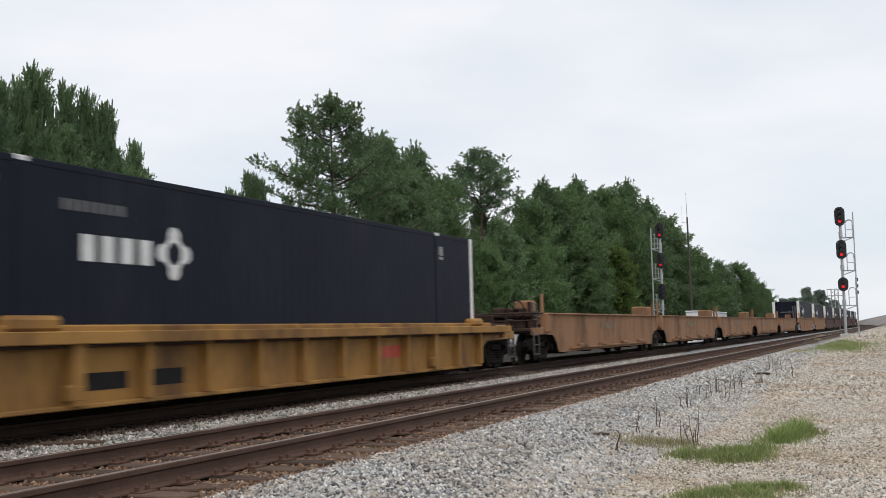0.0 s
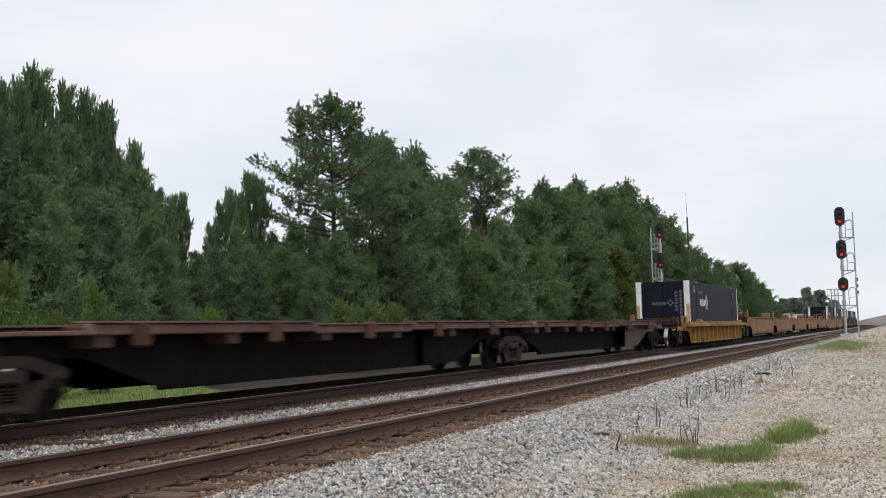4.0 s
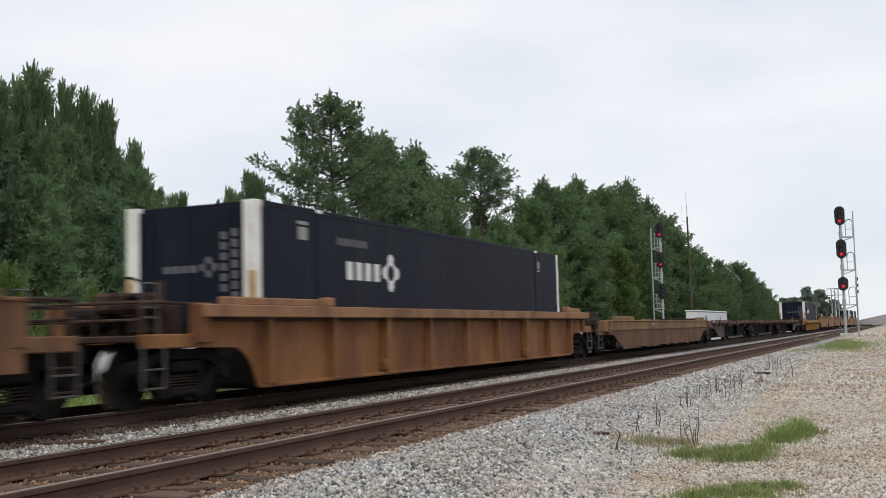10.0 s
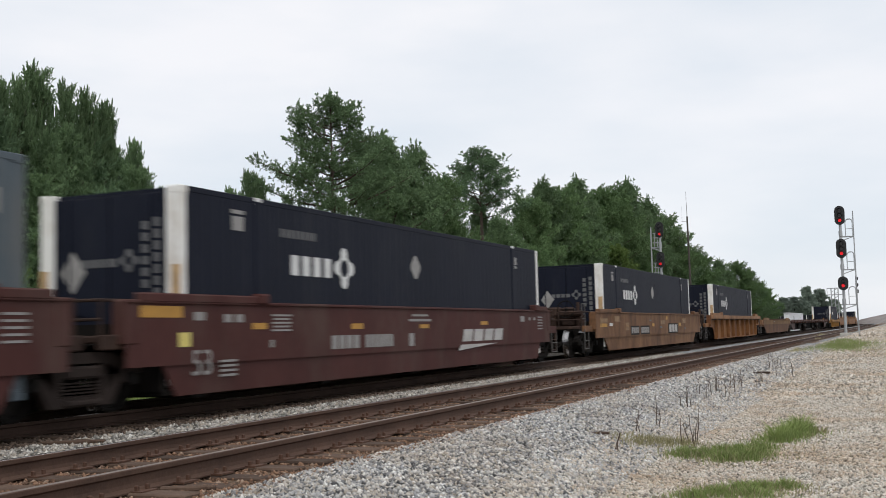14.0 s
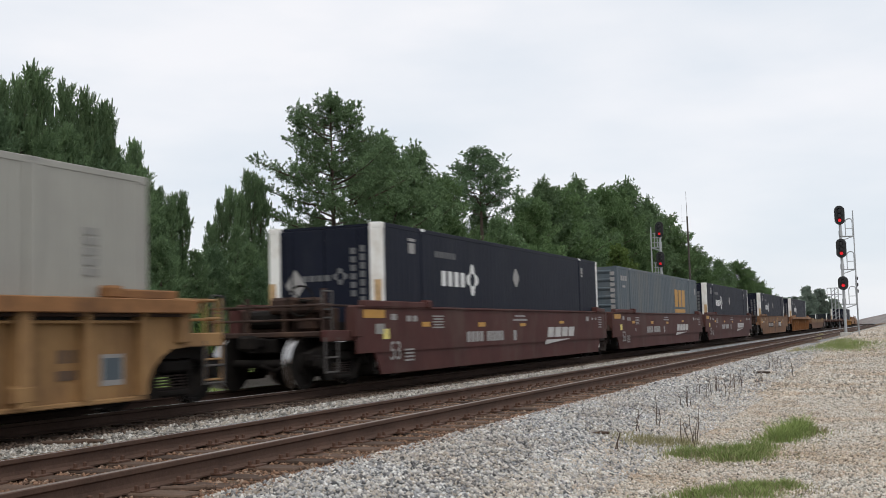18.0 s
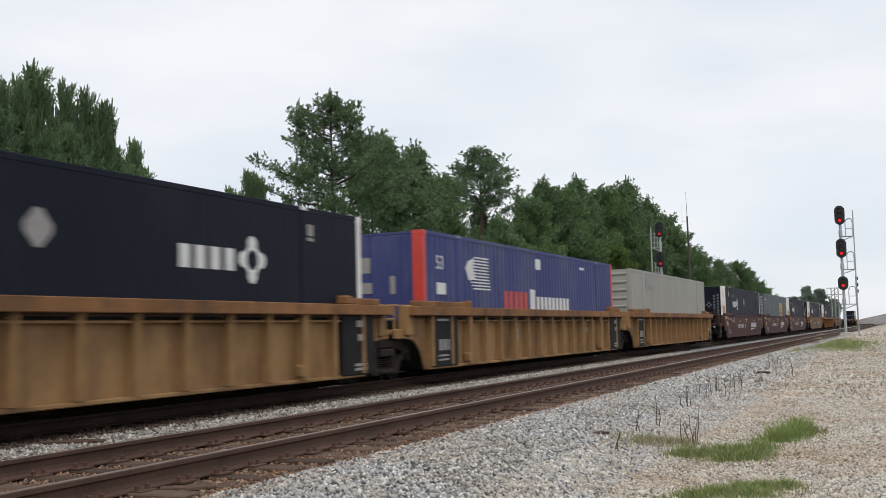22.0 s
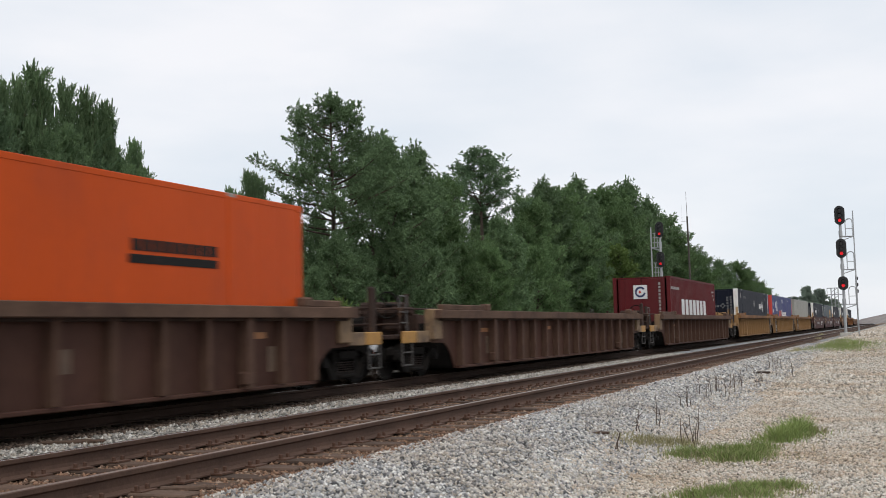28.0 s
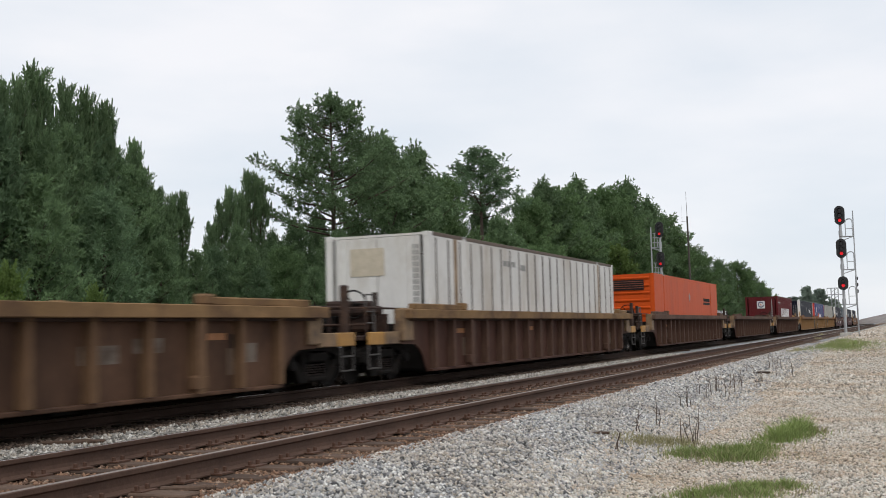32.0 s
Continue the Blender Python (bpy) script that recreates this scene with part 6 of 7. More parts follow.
TREES = {
    "young": pine("dense young green pine tree with upright tips", 12.0, 3.2, 0.05, cone, 11, "pine", 96, 0.60, 0.44, 5, 8, 0.38, 1.1, 0.35, 0.17),
    "young_b": pine("dense young blue-green pine tree", 11.0, 3.0, 0.04, cone, 12, "pine_b", 90, 0.5, 0.44, 5, 8, 0.40, 1.0, 0.3, 0.16),
    "spire": pine("slender young pine with an upright spiky leader", 12.0, 1.0, 0.45, egg, 21, "pine", 64, 1.3, 0.48, 4, 5, 0.17, 2.6, 0.85, 0.11, 14, 0.45, 0.045),
    "tall": pine("tall mature pine with a broad open crown", 18.0, 5.4, 0.44, broad_top, 13, "pine", 56, 0.16, 0.52, 7, 8, 0.44, 0.7, 0.15, 0.27, 8, 0.32, 0.05),
    "tall_b": pine("tall pine with a rounded open crown", 20.0, 4.1, 0.66, dome, 14, "pine_b", 40, 0.35, 0.52, 6, 7, 0.44, 0.7, 0.1, 0.28, 8, 0.4, 0.052),
    "full": pine("full bushy green pine at the edge of the wood", 14.0, 4.4, 0.06, dome, 15, "broad", 84, 0.35, 0.60, 6, 7, 0.55, 0.7, 0.1, 0.26, 8, 0.3, 0.055),
    "full_b": pine("full bushy dark green pine", 15.0, 4.4, 0.05, full_cone, 16, "pine", 96, 0.35, 0.58, 6, 7, 0.52, 0.8, 0.15, 0.26, 10, 0.3, 0.052),
    "bush": pine("bright green young pine sapling beside the verge", 3.2, 1.2, 0.02, cone, 17, "bush", 46, 0.9, 0.30, 3, 4, 0.20, 1.4, 0.5, 0.05, 6, 0.3, 0.05),
    "fill": tree_template("broadleaf_tree", "full dark green tree at the back of the wood", 14.0, 5.0, 0.02, dome, 22, "broad", 60, 1.0, 9, 0.42, 0.8, 0.4, wide=0.22, k=8, trunk=0.26),
    "scrub": tree_template("broadleaf_tree", "small yellow-green broadleaf tree at the wood's edge", 9.0, 2.2, 0.05, dome, 23, "bush", 60, 1.3, 12, 0.26, 0.5, 0.4, wide=0.2, k=8, trunk=0.1),
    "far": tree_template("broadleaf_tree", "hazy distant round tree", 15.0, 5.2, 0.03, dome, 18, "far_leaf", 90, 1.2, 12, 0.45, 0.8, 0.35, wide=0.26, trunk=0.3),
}
USED = set()


def sight(px, py):
    """The way from the eye through a point of the picture, 1568 x 882."""
    f = 1873.34
    fw = Vector((-math.sin(YAW) * math.cos(PITCH), math.cos(YAW) * math.cos(PITCH), math.sin(PITCH)))
    r = Vector((math.cos(YAW), math.sin(YAW), 0))
    u = r.cross(fw)
    ro = radians(ROLL)
    r2, u2 = r * math.cos(ro) + u * math.sin(ro), u * math.cos(ro) - r * math.sin(ro)
    return fw + r2 * ((px - 784) / f) + u2 * ((441 - py) / f)


def at_line(px, py, x_line):
    d = sight(px, py)
    return EYE + d * (x_line / d.x)


def on_ground(px, py):
    d = sight(px, py)
    k = EYE.z / -d.z if d.z < 0 else 80
    for _ in range(40):
        p = EYE + d * k
        err = p.z - ground_z(p.x, p.y)
        k = min(120, max(2, k + err / max(0.05, -d.z) * 0.4))
    return EYE + d * k


def plant(kind, px, top, x_line, width=1.0, spin=None):
    """Stands a tree where the way seen through (px, top) meets the row of trees at x_line."""
    p = at_line(px, top, x_line)
    zg = ground_z(p.x, p.y)
    base = TREES[kind]
    full = TALL[base.name]
    sc = (p.z - zg) / full
    m = Matrix.Translation((p.x, p.y, zg)) @ Matrix.Rotation(spin if spin is not None else px * 0.37, 4, "Z") @ Matrix.Diagonal((sc * width, sc * width, sc, 1))
    if kind in USED:
        return copy_thing(base, m @ Matrix.Diagonal((1 / base.scale.x, 1 / base.scale.y, 1 / base.scale.z, 1)))
    USED.add(kind)
    base.matrix_basis = m
    return base


for kind, px, top, xl, wd, *spin in (
    ("young", 82, 222, -30, 0.95), ("young_b", -10, 172, -29, 1.0), ("young", 122, 212, -31, 1.0), ("young_b", 155, 214, -33, 1.0), ("young", 190, 240, -34, 1.1), ("young_b", 26, 198, -32, 1.1), ("young", 228, 286, -34, 1.1), ("young_b", 207, 255, -35, 0.9), ("young", 265, 330, -36, 1.0), ("young_b", -70, 140, -31, 1.1),
    ("spire", 71, 108, -31, 0.85), ("spire", 33, 128, -31, 0.6), ("spire", -2, 132, -31, 0.7), ("spire", -30, 120, -31, 0.9), ("spire", 121, 138, -32, 0.65), ("spire", 157, 153, -32, 0.65), ("spire", 178, 178, -33, 0.6), ("spire", 193, 176, -33, 0.55), ("spire", 236, 242, -34, 0.65), ("spire", 260, 296, -34, 0.65), ("spire", 280, 330, -35, 0.7), ("spire", 318, 336, -35, 0.75), ("spire", 300, 340, -35, 0.7), ("spire", 406, 328, -41, 0.7), ("spire", 392, 352, -41, 0.65), ("spire", 422, 338, -41, 0.7), ("spire", 441, 298, -41, 0.8), ("spire", 458, 308, -41, 0.7), ("spire", 375, 392, -41, 0.8), ("full_b", 520, 385, -43, 0.9), ("full_b", 482, 402, -42, 0.8), ("full_b", 845, 350, -49, 0.8), ("full_b", 565, 372, -46, 0.9),
    ("fill", 380, 440, -48, 1.3), ("fill", 450, 445, -50, 1.4), ("fill", 520, 430, -50, 1.4), ("fill", 590, 430, -52, 1.4), ("fill", 660, 430, -52, 1.4), ("fill", 730, 425, -52, 1.4), ("fill", 800, 430, -52, 1.4), ("fill", 880, 420, -54, 1.4), ("fill", 300, 440, -46, 1.3), ("fill", 230, 400, -42, 1.3), ("fill", 160, 330, -40, 1.2), ("fill", 80, 300, -38, 1.2),
    ("young", 262, 350, -34, 1.1), ("young_b", 295, 358, -38, 0.8), ("young", 345, 440, -37, 1.2), ("young_b", 380, 432, -38, 1.2), ("young", 415, 395, -40, 1.0), ("full_b", 440, 425, -36, 0.9),
    ("tall", 586, 154, -38, 1.03, 5.672), ("full_b", 680, 228, -39, 1.0), ("full_b", 735, 246, -41, 1.0), ("tall_b", 655, 250, -43, 1.0), ("full", 500, 430, -34, 1.0), ("full_b", 600, 400, -36, 1.1), ("full", 780, 300, -42, 1.0),
    ("tall_b", 850, 260, -46, 1.3), ("full", 800, 380, -38, 1.1), ("full_b", 880, 375, -38, 1.1), ("full_b", 960, 310, -45, 1.0), ("full", 930, 338, -43, 1.0), ("full_b", 1020, 306, -46, 1.0), ("full", 990, 322, -44, 1.1), ("full", 1060, 322, -46, 1.1), ("full_b", 1110, 312, -48, 1.0), ("full", 1090, 330, -45, 1.1),
    ("scrub", 1098, 432, -38, 1.0), ("full_b", 1145, 345, -47, 1.0), ("full", 1165, 372, -46, 1.1), ("full_b", 1190, 404, -44, 1.1), ("full", 1215, 430, -44, 1.2), ("full", 1240, 448, -44, 1.2), ("full_b", 1270, 457, -44, 1.2), ("full", 1300, 460, -46, 1.2), ("full_b", 1325, 476, -44, 1.2), ("full", 1345, 497, -42, 1.2), ("full", 1358, 508, -42, 1.2),
    ("full_b", 700, 400, -37, 1.0), ("full", 860, 430, -36, 1.0), ("full_b", 1040, 420, -40, 1.1), ("full", 1120, 430, -41, 1.0), ("full", 950, 430, -38, 1.1), ("young", 560, 470, -31, 1.2), ("young_b", 460, 470, -31, 1.2), ("young", 290, 420, -31, 1.2), ("young_b", 180, 330, -29, 1.3), ("young", 60, 300, -28, 1.3),
    ("full_b", 530, 440, -37, 1.0), ("young", 485, 430, -36, 1.1), ("full_b", 640, 440, -36, 1.0), ("full_b", 770, 430, -37, 1.0),
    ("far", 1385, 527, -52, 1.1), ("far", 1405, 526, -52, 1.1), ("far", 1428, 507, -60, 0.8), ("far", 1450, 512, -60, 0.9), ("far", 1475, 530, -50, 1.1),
    ("bush", 600, 525, -22, 1.2), ("bush", 650, 530, -22, 1.2), ("bush", 705, 533, -22, 1.1), ("bush", 30, 460, -21, 1.0), ("bush", 180, 500, -22, 0.8), ("bush", 360, 540, -22, 1.2), ("bush", 100, 545, -22, 1.2),
):
    plant(kind, px, top, xl, wd, *spin)


# ---- pole, cabinets, far mound ----


def pole():
    top, knee = at_line(1215, 342, -24), at_line(1216, 385, -24)
    zb = ground_z(knee.x, knee.y)
    p = thing("radio_mast", "thin dark radio mast with whip antenna", "mast", at=(knee.x, knee.y, zb))
    bm = bmesh.new()
    rod_bm(bm, (0.1, 0, -0.3), (0, 0, knee.z - zb), 0.17, 10, 0.10)
    part("pole", bm, "pole", p)
    bm = bmesh.new()
    rod_bm(bm, (0, 0, knee.z - zb), (-0.05, 0, top.z - zb), 0.035, 6, 0.015)
    part("whip_antenna", bm, "pole", p)
    bm = bmesh.new()
    rod_bm(bm, (-0.7, 0, knee.z - zb - 0.6), (0, 0, knee.z - zb - 0.6), 0.02, 6)
    rod_bm(bm, (-0.62, 0, knee.z - zb - 0.7), (-0.62, 0, knee.z - zb + 1.4), 0.008, 5)
    part("side_arm", bm, "pole", p)


pole()


def cabinet(px0, px1, py, x_line, label):
    a, b = at_line(px0, py, x_line), at_line(px1, py, x_line)
    c = (a + b) / 2
    zb = ground_z(c.x, c.y)
    h, ln = c.z - zb, abs(b.y - a.y)
    t = thing("equipment_cabinet", label, "cabinet", "trackside cabinets", at=(c.x, c.y, zb))
    slab(t, "body", "roof_white", (0, 0, h / 2 - 0.1), (0.9, ln, h - 0.2), 0.05)
    slab(t, "roof", "roof_white", (0, 0, h - 0.10), (1.0, ln + 0.1, 0.12), 0.03)
    slab(t, "door", "mark_grey", (0.465, -ln * 0.2, h * 0.45), (0.03, 0.9, h * 0.75), 0.01)
    slab(t, "vent", "mark_grey", (0.465, ln * 0.25, h * 0.75), (0.03, 0.5, 0.3), 0.01)


cabinet(1222, 1279, 551, -18.5, "white metal trackside equipment cabinet")
cabinet(1392, 1417, 556, -18.5, "small white metal trackside cabinet beside the line")

# a second signal far down the line and a lattice signal post
def far_signal():
    d = sight(1516.5, 495)
    p = EYE + d * (118.0 / d.y)
    zb = ground_z(p.x, p.y)
    s = thing("railway_signal", "small distant signal mast with three dark lamps", "signal", at=(p.x, p.y, zb))
    bm = bmesh.new()
    rod_bm(bm, (-0.1, 0, 0), (-0.1, 0, p.z - zb + 0.3), 0.06, 8)
    part("mast", bm, "galv", s)
    for k in range(3):
        z = p.z - zb - 0.66 * k
        bm = bmesh.new()
        box_bm(bm, (0.02, -0.1, z), (0.22, 0.16, 0.36), bevel=0.05)
        rod_bm(bm, (0.02, -0.18, z), (0.02, -0.34, z), 0.09, 10)
        part("lamp_head", bm, "signal_black", s)


far_signal()


def lattice(px, py0, py1, dist):
    d = sight(px, py0)
    k = dist / d.y
    p, q = EYE + d * k, EYE + sight(px, py1) * (dist / sight(px, py1).y)
    zb = ground_z(p.x, p.y)
    s = thing("lattice_signal_post", "white lattice signal post beyond the train", "signal", at=(p.x, p.y, zb))
    h = p.z - zb
    bm = bmesh.new()
    for x in (-0.55, 0.0, 0.55):
        rod_bm(bm, (x, 0, 0), (x, 0, h), 0.09, 6)
    for k in range(10):
        z = h * k / 10
        rod_bm(bm, (-0.5, 0, z), (0.5, 0, z + h / 10), 0.04, 5)
    part("lattice_mast", bm, "galv", s)
    bm = bmesh.new()
    for z in (h, h - 1.1):
        rod_bm(bm, (-1.2, 0, z), (1.3, 0, z), 0.07, 6)
    for x in (-1.2, -0.6, 0.6, 1.3):
        rod_bm(bm, (x, 0, h - 1.1), (x, 0, h), 0.04, 5)
    part("platform_rail", bm, "galv", s)


lattice(1477, 512, 545, 190)
for px, top, w, ht in ((1592, 549, 60, 0), (1628, 535, 80, 0)):
    d = sight(px, top)
    c = EYE + d * (270 / d.y)
    verts, faces = [], []
    n = 24
    zb = ground_z(c.x, c.y) - 0.2
    for j in range(9):
        r = j / 8
        for i in range(n):
            a = 2 * math.pi * i / n
            rr = r * (1 + 0.12 * math.sin(3 * a) + 0.07 * math.sin(7 * a + 1))
            verts.append((c.x + 14 + w * 0.35 * rr * math.cos(a), c.y + 22 * rr * math.sin(a), zb + (c.z - zb) * 1.15 * (1 - r) ** 0.8 + 0.25 * noise.noise((i * 0.7, j * 0.9, px))))
    for j in range(8):
        for i in range(n):
            faces.append((j * n + i, j * n + (i + 1) % n, (j + 1) * n + (i + 1) % n, (j + 1) * n + i))
    mound = new("gravel_mound", raw_mesh("gravel_mound", verts, faces, "mound"))
    tagged(mound, "distant grey-brown gravel mound", "mound", "gravel mounds")

# ---- loose stones, grass and weeds ----


def stone_material(name, tones, dust=None):
    m = bpy.data.materials.new(name)
    m.use_nodes = True
    n, l = m.node_tree.nodes, m.node_tree.links
    b = n["Principled BSDF"]
    b.inputs["Roughness"].default_value = 0.85
    b.inputs["Specular IOR Level"].default_value = 0.25
    geo = n.new("ShaderNodeNewGeometry")
    ramp = n.new("ShaderNodeValToRGB")
    els = ramp.color_ramp.elements
    while len(els) < len(tones):
        els.new(0.5)
    for k, c in enumerate(tones):
        els[k].position, els[k].color = k / (len(tones) - 1), (*c, 1)
    l.new(geo.outputs["Random Per Island"], ramp.inputs["Fac"])
    col = ramp.outputs["Color"]
    if dust:
        tc = n.new("ShaderNodeTexCoord")
        for scale, lo, hi, tint in dust:
            t = n.new("ShaderNodeTexNoise")
            t.inputs["Scale"].default_value, t.inputs["Detail"].default_value, t.inputs["Roughness"].default_value = scale, 6, 0.65
            l.new(tc.outputs["Object"], t.inputs["Vector"])
            r = n.new("ShaderNodeMapRange")
            r.inputs["From Min"].default_value, r.inputs["From Max"].default_value, r.inputs["To Max"].default_value = lo, hi, 0.5
            l.new(t.outputs["Fac"], r.inputs["Value"])
            mx = n.new("ShaderNodeMix")
            mx.data_type, mx.blend_type = "RGBA", "MULTIPLY"
            mx.inputs["B"].default_value = (*tint, 1)
            l.new(r.outputs["Result"], mx.inputs["Factor"])
            l.new(col, mx.inputs["A"])
            col = mx.outputs["Result"]
    l.new(col, b.inputs["Base Color"])
    return m


def stones(name, label, count, x0, x1, y0, y1, size, mat, seed, sink=0.3, keep=None):
    """Many small angular stones strewn on the ground, as one mesh."""
    rs = np.random.RandomState(seed)
    x, y = rs.uniform(x0, x1, count), y0 + (y1 - y0) * rs.uniform(0, 1, count) ** 1.15
    if keep is not None:
        ok = keep(x, y, rs)
        x, y = x[ok], y[ok]
    n = len(x)
    z = np.array([ground_z(a, b) for a, b in zip(x, y)])
    s = size * rs.uniform(0.55, 1.35, n)
    base = np.array([(1, 0, 0), (-1, 0, 0), (0, 1, 0), (0, -1, 0), (0, 0, 1), (0, 0, -1)], float)
    v = base[None] * rs.uniform(0.6, 1.25, (n, 6, 1)) + rs.uniform(-0.32, 0.32, (n, 6, 3))
    v *= s[:, None, None] * 0.5
    v[:, :, 2] *= 0.75
    a = rs.uniform(0, 2 * np.pi, n)
    ca, sa = np.cos(a)[:, None], np.sin(a)[:, None]
    vx, vy = v[:, :, 0] * ca - v[:, :, 1] * sa, v[:, :, 0] * sa + v[:, :, 1] * ca
    out = np.stack([vx + x[:, None], vy + y[:, None], v[:, :, 2] + z[:, None] + (s * (0.5 - sink) * 0.6)[:, None]], -1).reshape(-1, 3)
    tri = np.array([(0, 2, 4), (2, 1, 4), (1, 3, 4), (3, 0, 4), (2, 0, 5), (1, 2, 5), (3, 1, 5), (0, 3, 5)])
    f = (tri[None] + (np.arange(n) * 6)[:, None, None]).reshape(-1, 3)
    me = bpy.data.meshes.new(name)
    me.vertices.add(len(out))
    me.vertices.foreach_set("co", out.ravel())
    me.loops.add(f.size)
    me.loops.foreach_set("vertex_index", f.ravel())
    me.polygons.add(len(f))
    me.polygons.foreach_set("loop_start", np.arange(len(f)) * 3)
    me.update(calc_edges=True)
    me.materials.append(mat)
    return tagged(new(name, me), label, "gravel", kind="stuff")


M["stone_oily"] = stone_material("oily_brown_ballast", [(0.03, 0.022, 0.017), (0.075, 0.053, 0.040), (0.115, 0.083, 0.062), (0.06, 0.04, 0.03), (0.17, 0.13, 0.10)])
M["stone_lot"] = stone_material("pale_lot_gravel", [(0.14, 0.125, 0.105), (0.36, 0.335, 0.29), (0.54, 0.51, 0.455), (0.46, 0.385, 0.305), (0.70, 0.66, 0.60)], ((0.55, 0.44, 0.62, (0.80, 0.64, 0.48)), (1.7, 0.50, 0.66, (0.55, 0.44, 0.34))))
M["stone_grey"] = stone_material("grey_ballast_stone", [(0.06, 0.06, 0.062), (0.24, 0.242, 0.247), (0.43, 0.428, 0.418), (0.335, 0.302, 0.255), (0.68, 0.678, 0.66)], ((0.7, 0.47, 0.64, (0.80, 0.66, 0.52)), (2.1, 0.50, 0.68, (0.50, 0.43, 0.36))))
M["stone_mid"] = stone_material("mid_grey_ballast_stone", [(0.07, 0.065, 0.056), (0.20, 0.19, 0.172), (0.34, 0.32, 0.292), (0.27, 0.23, 0.182), (0.54, 0.52, 0.485)])
M["stone_rust"] = stone_material("rust_stained_ballast", [(0.075, 0.044, 0.030), (0.175, 0.098, 0.060), (0.235, 0.138, 0.088), (0.12, 0.068, 0.045), (0.34, 0.25, 0.185)])
stones("lot_gravel", "pale gravel of the lot", 66000, -3.3, 0.3, 7, 22, 0.039, M["stone_lot"], 1)
stones("lot_gravel", "pale gravel of the lot farther off", 26000, -3.3, 0.3, 21, 56, 0.07, M["stone_lot"], 2)
stones("lot_gravel", "pale gravel of the lot beyond the signal", 10000, -4.0, 2.5, 55, 125, 0.12, M["stone_lot"], 7)
stones("ballast_stones", "grey ballast on the shoulder", 50000, -4.75, -2.5, 3.5, 22, 0.047, M["stone_grey"], 3)
stones("ballast_stones", "grey ballast on the shoulder farther off", 18000, -4.7, -2.7, 21, 56, 0.08, M["stone_grey"], 4)
stones("ballast_stones", "pale ballast between the tracks", 26000, -9.0, -7.3, 4, 44, 0.062, M["stone_mid"], 5)
stones("stained_ballast", "rust-stained ballast among the ties", 38000, -7.5, -4.55, 3.5, 36, 0.044, M["stone_rust"], 6)

stones("stained_ballast", "oily brown ballast beside the train", 9000, -10.0, -8.95, 4, 40, 0.055, M["stone_oily"], 9)


def blades(name, label, spots, count, radius, tall, mat, seed, squash=1.0):
    rng = random.Random(seed)
    V, F = [], []
    for _ in range(count):
        px, py, r = rng.choice(spots)
        c = on_ground(px, py)
        a, d = rng.uniform(0, 6.283), abs(rng.gauss(0, 0.55)) * r * radius
        x, y = c.x + d * math.cos(a), c.y + d * math.sin(a) * squash
        z = ground_z(x, y)
        o = len(V)
        h = tall * rng.uniform(0.35, 1.1) * max(0.35, 1 - 0.5 * d / (r * radius))
        lx, ly = rng.gauss(0, 0.55) * h, rng.gauss(0, 0.55) * h
        t = rng.uniform(0, 3.14)
        wx, wy = 0.0055 * math.cos(t), 0.0055 * math.sin(t)
        V += [(x - wx, y - wy, z - 0.01), (x + wx, y + wy, z - 0.01), (x + lx * 0.4 + wx * 0.8, y + ly * 0.4 + wy * 0.8, z + h * 0.6), (x + lx * 0.4 - wx * 0.8, y + ly * 0.4 - wy * 0.8, z + h * 0.6), (x + lx, y + ly, z + h)]
        F += [(o, o + 1, o + 2, o + 3), (o + 3, o + 2, o + 4)]
    return tagged(new(name, raw_mesh(name, V, F, mat)), label, "grass", kind="stuff")


PATCH = [(1215, 812, 0.9), (1245, 812, 1.0), (1280, 808, 1.0), (1310, 806, 1.0), (1320, 818, 0.8), (1345, 800, 0.9), (1375, 785, 0.9), (1390, 778, 0.9), (1405, 768, 0.9), (1412, 775, 0.8), (1285, 820, 0.8), (1345, 812, 0.7)]
EDGE = [(1230, 886, 1.0), (1270, 880, 1.0), (1310, 872, 1.0), (1350, 870, 0.8), (1390, 868, 0.6), (1330, 882, 1.0)]
FOOT = [(1470, 617, 1.0), (1490, 614, 1.2), (1510, 612, 1.2), (1485, 608, 1.0), (1500, 620, 1.0)]
blades("grass_patch", "green grass patch in the gravel", PATCH, 3600, 0.30, 0.16, "grass", 21)
blades("grass_patch", "taller green tuft at the patch's end", [(1380, 786, 1.0), (1398, 780, 1.0), (1412, 774, 0.9), (1420, 770, 0.7)], 1100, 0.26, 0.30, "grass", 29)
blades("grass_patch", "thin pale grass round the green patch", PATCH, 1500, 0.75, 0.13, "dry_grass", 26)
blades("grass_patch", "sparse dry grass in the gravel", [(1125, 788, 1.0), (1150, 785, 1.0), (1185, 790, 0.8), (1210, 790, 0.8), (1440, 770, 0.6)], 1000, 0.5, 0.14, "dry_grass", 22)
blades("grass_patch", "green grass patch at the lot's edge", EDGE, 2000, 0.32, 0.11, "grass", 23)
blades("grass_patch", "thin pale grass at the lot's edge", EDGE, 800, 0.7, 0.10, "dry_grass", 27)
blades("grass_patch", "grass patch round the signal footing", FOOT, 4500, 1.6, 0.20, "grass", 24, 2.5)
blades("grass_patch", "thin pale grass round the signal footing", FOOT, 1500, 2.2, 0.20, "dry_grass", 28, 2.5)
blades("grass_patch", "thin grass beside the track", [(1440, 603, 1.0), (1410, 625, 0.5), (1455, 596, 0.8)], 900, 1.0, 0.22, "dry_grass", 25, 2.5)

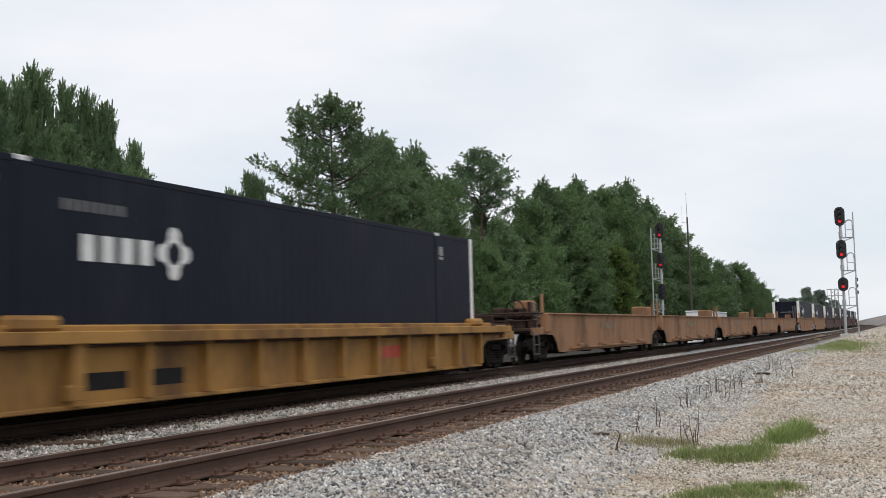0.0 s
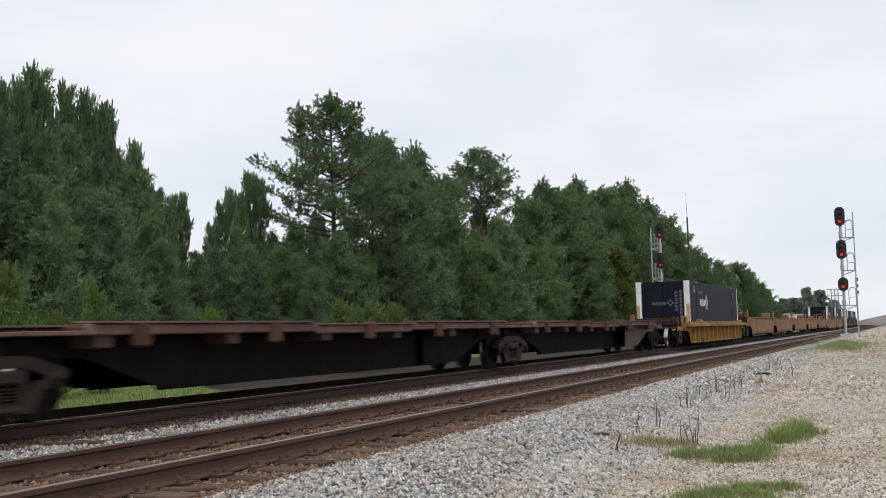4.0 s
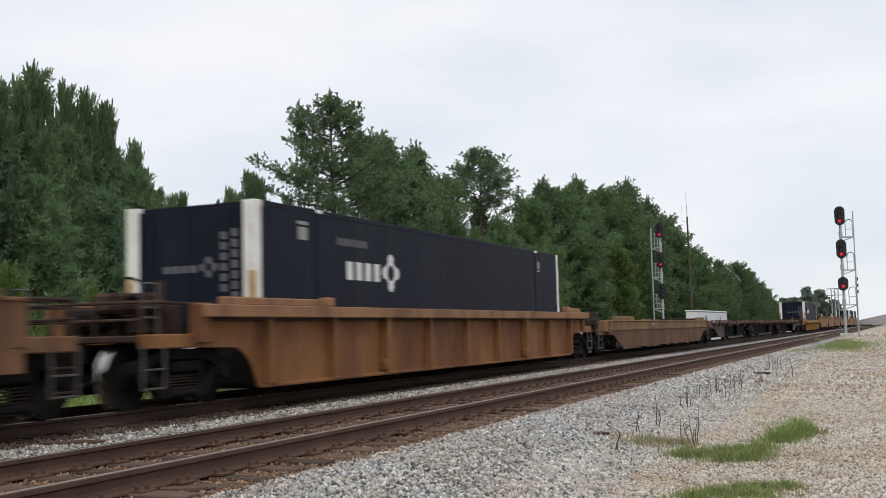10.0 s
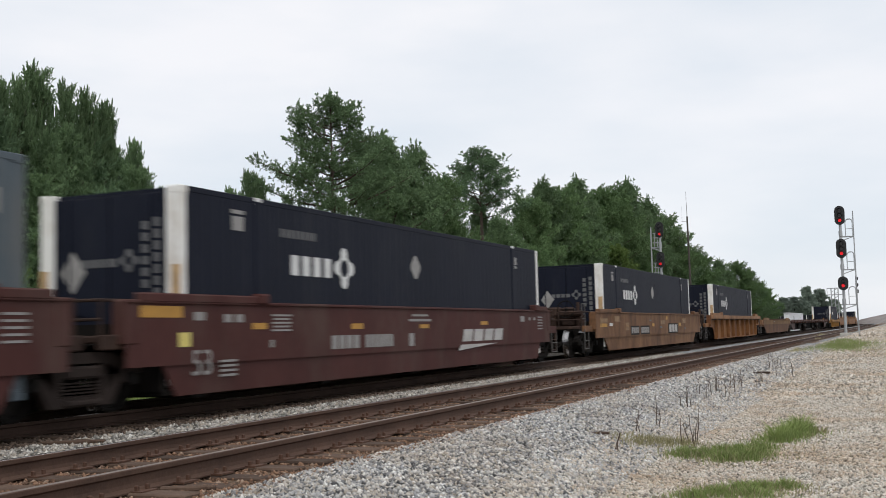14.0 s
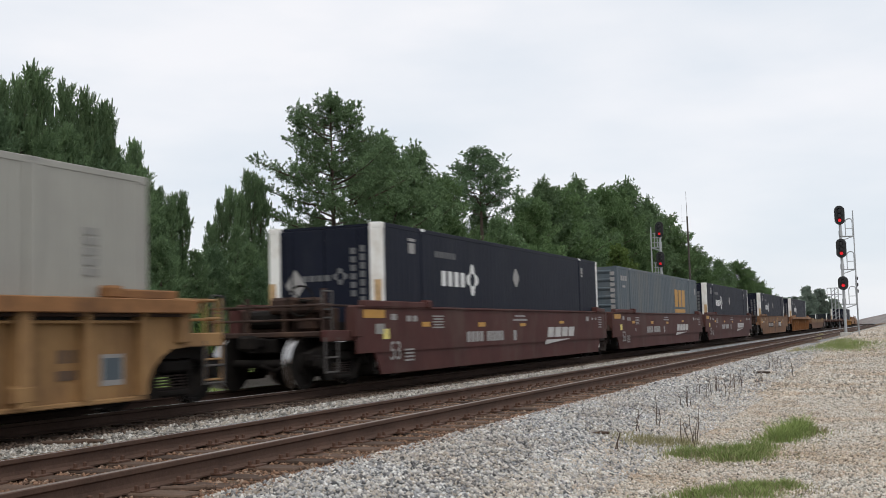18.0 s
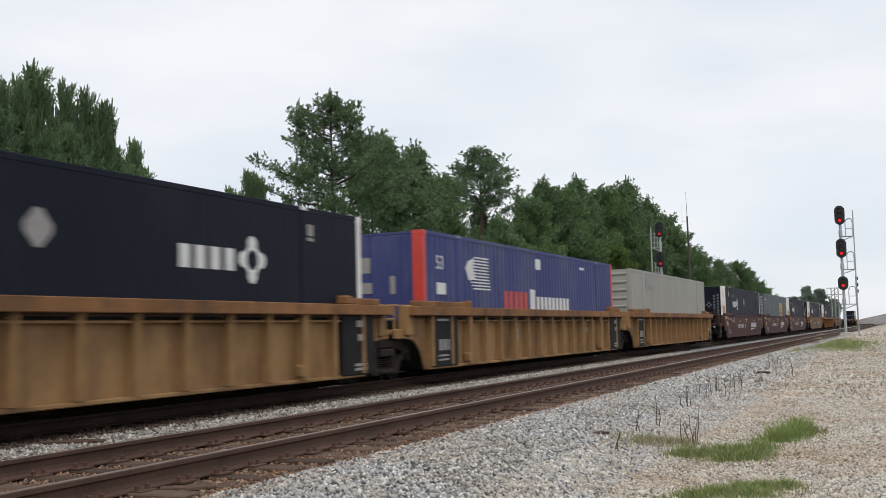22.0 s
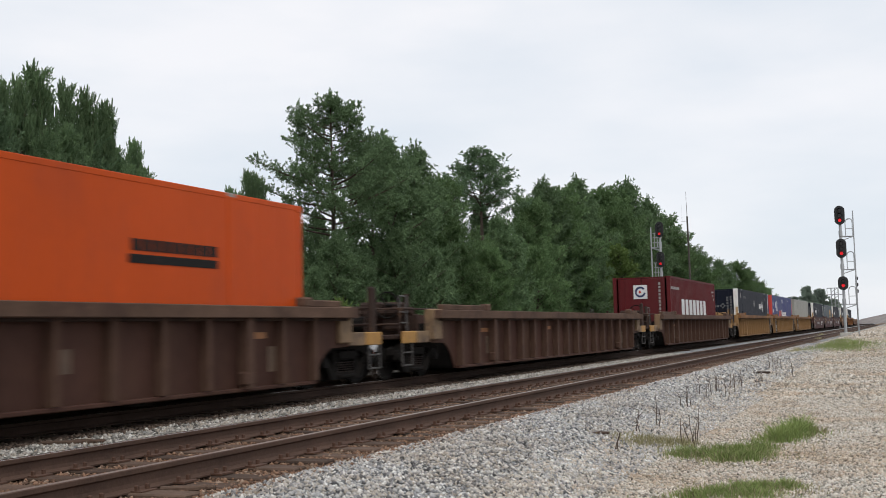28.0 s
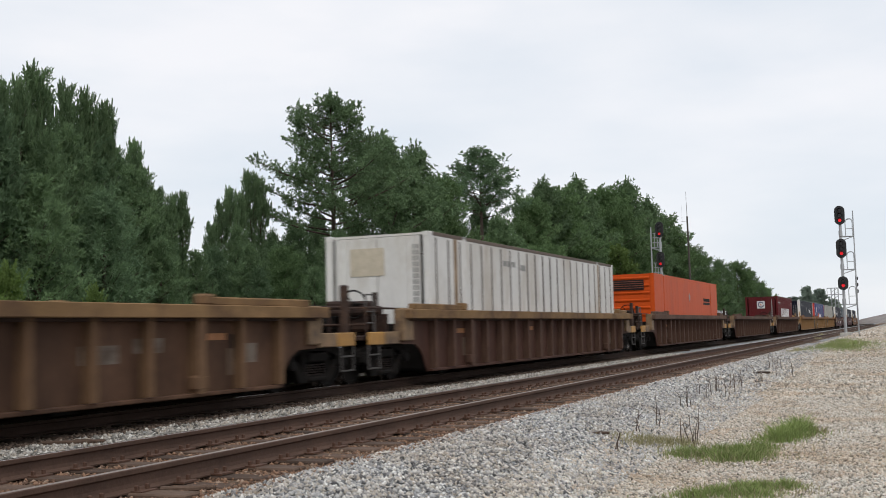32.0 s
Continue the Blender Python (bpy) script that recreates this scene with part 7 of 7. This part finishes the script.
weed_spots = [(1206, 722), (1212, 716), (1216, 724), (1256, 700), (1262, 703), (1268, 695), (1276, 700), (1282, 706), (1290, 690), (1298, 692), (1300, 700), (1308, 688), (1318, 692), (1326, 662), (1331, 664), (1338, 690), (1345, 688), (1352, 682), (1362, 655), (1368, 656), (1374, 654), (1380, 657), (1240, 702), (1232, 698), (1216, 790), (1222, 785), (1228, 792), (1236, 786), (1130, 768), (1168, 758), (1090, 800), (1372, 672), (1402, 668), (1252, 708), (1287, 712)]
rng = random.Random(8)
for k, (px, py) in enumerate(weed_spots):
    c = on_ground(px, py)
    w = thing("dry_weed", "dry dark weed stalk standing in the gravel", "weed", "dry weeds in the gravel", at=(c.x, c.y, c.z - 0.02))
    for i in range(rng.choice((1, 1, 2))):
        bm = bmesh.new()
        p = Vector((rng.uniform(-0.05, 0.05), rng.uniform(-0.05, 0.05), 0))
        h = rng.uniform(0.16, 0.42)
        for j in range(4):
            q = p + Vector((rng.gauss(0, 0.010), rng.gauss(0, 0.010), h / 4))
            rod_bm(bm, p, q, 0.0085 - 0.0014 * j, 5, 0.0072 - 0.0014 * j)
            if j > 1:
                rod_bm(bm, q, q + Vector((rng.gauss(0, 0.06), rng.gauss(0, 0.06), 0.05)), 0.005, 4, 0.002)
            p = q
        part("stem", bm, "stalk", w)

for px, py, ln, mat, label in ((332, 872, 0.42, "tie", "broken piece of dark timber beside the rail"), (1060, 771, 0.26, "tie", "dark stick lying on the ballast"), (130, 790, 0.7, "tie", "dark plank between the tracks"), (1202, 655, 0.3, "mark_white", "scrap of white paper by the track"), (1190, 624, 1.6, "tie", "dark timber between the tracks"), (1342, 664, 0.6, "tie", "dark branch lying in the gravel")):
    c = on_ground(px, py)
    bm = bmesh.new()
    wd = min(0.09, 0.14 * ln + 0.012)
    box_bm(bm, (0, 0, wd * 0.3), (ln, wd, wd * 0.6), bevel=wd * 0.15, rz=0.2)
    box_bm(bm, (ln * 0.2, wd * 0.5, wd * 0.4), (ln * 0.5, wd * 0.7, wd * 0.5), bevel=wd * 0.15, rz=-0.3)
    solo("debris", bm, mat, label, "debris", at=(c.x, c.y, c.z), rz=15)

# verge grass behind the train
rng = random.Random(9)
V, F = [], []
for _ in range(26000):
    y = 8 + 80 * rng.random() ** 1.4
    x = -13.6 - 9 * rng.random()
    if x > -13.6 - 10.0 * smooth(22, 32, y):
        continue
    z, h, t = ground_z(x, y), rng.uniform(0.06, 0.16), rng.uniform(0, 3.14)
    o, wx, wy = len(V), 0.02 * math.cos(t), 0.02 * math.sin(t)
    V += [(x - wx, y - wy, z), (x + wx, y + wy, z), (x + rng.gauss(0, 0.05), y + rng.gauss(0, 0.05), z + h)]
    F.append((o, o + 1, o + 2))
tagged(new("verge_grass", raw_mesh("verge_grass", V, F, "verge")), "bright mown grass of the verge", "grass", kind="stuff")

# spikes and tie plates along the near track
bm = bmesh.new()
box_bm(bm, (0, 0, 0.008), (0.34, 0.19, 0.016))
for sx in (-0.095, 0.095):
    for sy in (-0.06, 0.06):
        box_bm(bm, (sx, sy, 0.03), (0.035, 0.03, 0.05), bevel=0.006)
plate_me = mesh_of("tie_plate", bm, "spike")
near_track = [o for o in bpy.data.objects if o.name.startswith("railway_track") and abs(o.location.x - X_NEAR) < 0.1][0]
for k in range(12, 130):
    for off in (-0.7525, 0.7525):
        shared("tie_plate", plate_me, near_track, Matrix.Translation((off, k * 0.5, RT - 0.171)))
# ---- motion ----


def motions():
    for ob, q in MOVING:
        walk(ob, path_rows(q))
    for w, q, r, dy in WHEELS:
        t0, t1 = max(0.0, (5 - q) / SPEED), min(32.0, (70 - q) / SPEED)
        turn = SPEED / r
        rows = []
        if t1 > t0:
            n = max(2, int((t1 - t0) * turn / 1.3) + 1)
            rows = [(t0 + (t1 - t0) * k / n, -turn * (t1 - t0) * k / n) for k in range(n + 1)]
        rows = [(0.0, rows[0][1] if rows else 0.0)] + rows + [(32.0, rows[-1][1] if rows else 0.0)]
        keyed, last = [], -1
        for t, a in rows:
            if frame(t) > last:
                keyed.append((t, Matrix.Translation((0, dy, r)) @ Matrix.Rotation(a, 4, "X")))
                last = frame(t)
        walk(w, keyed)


motions()
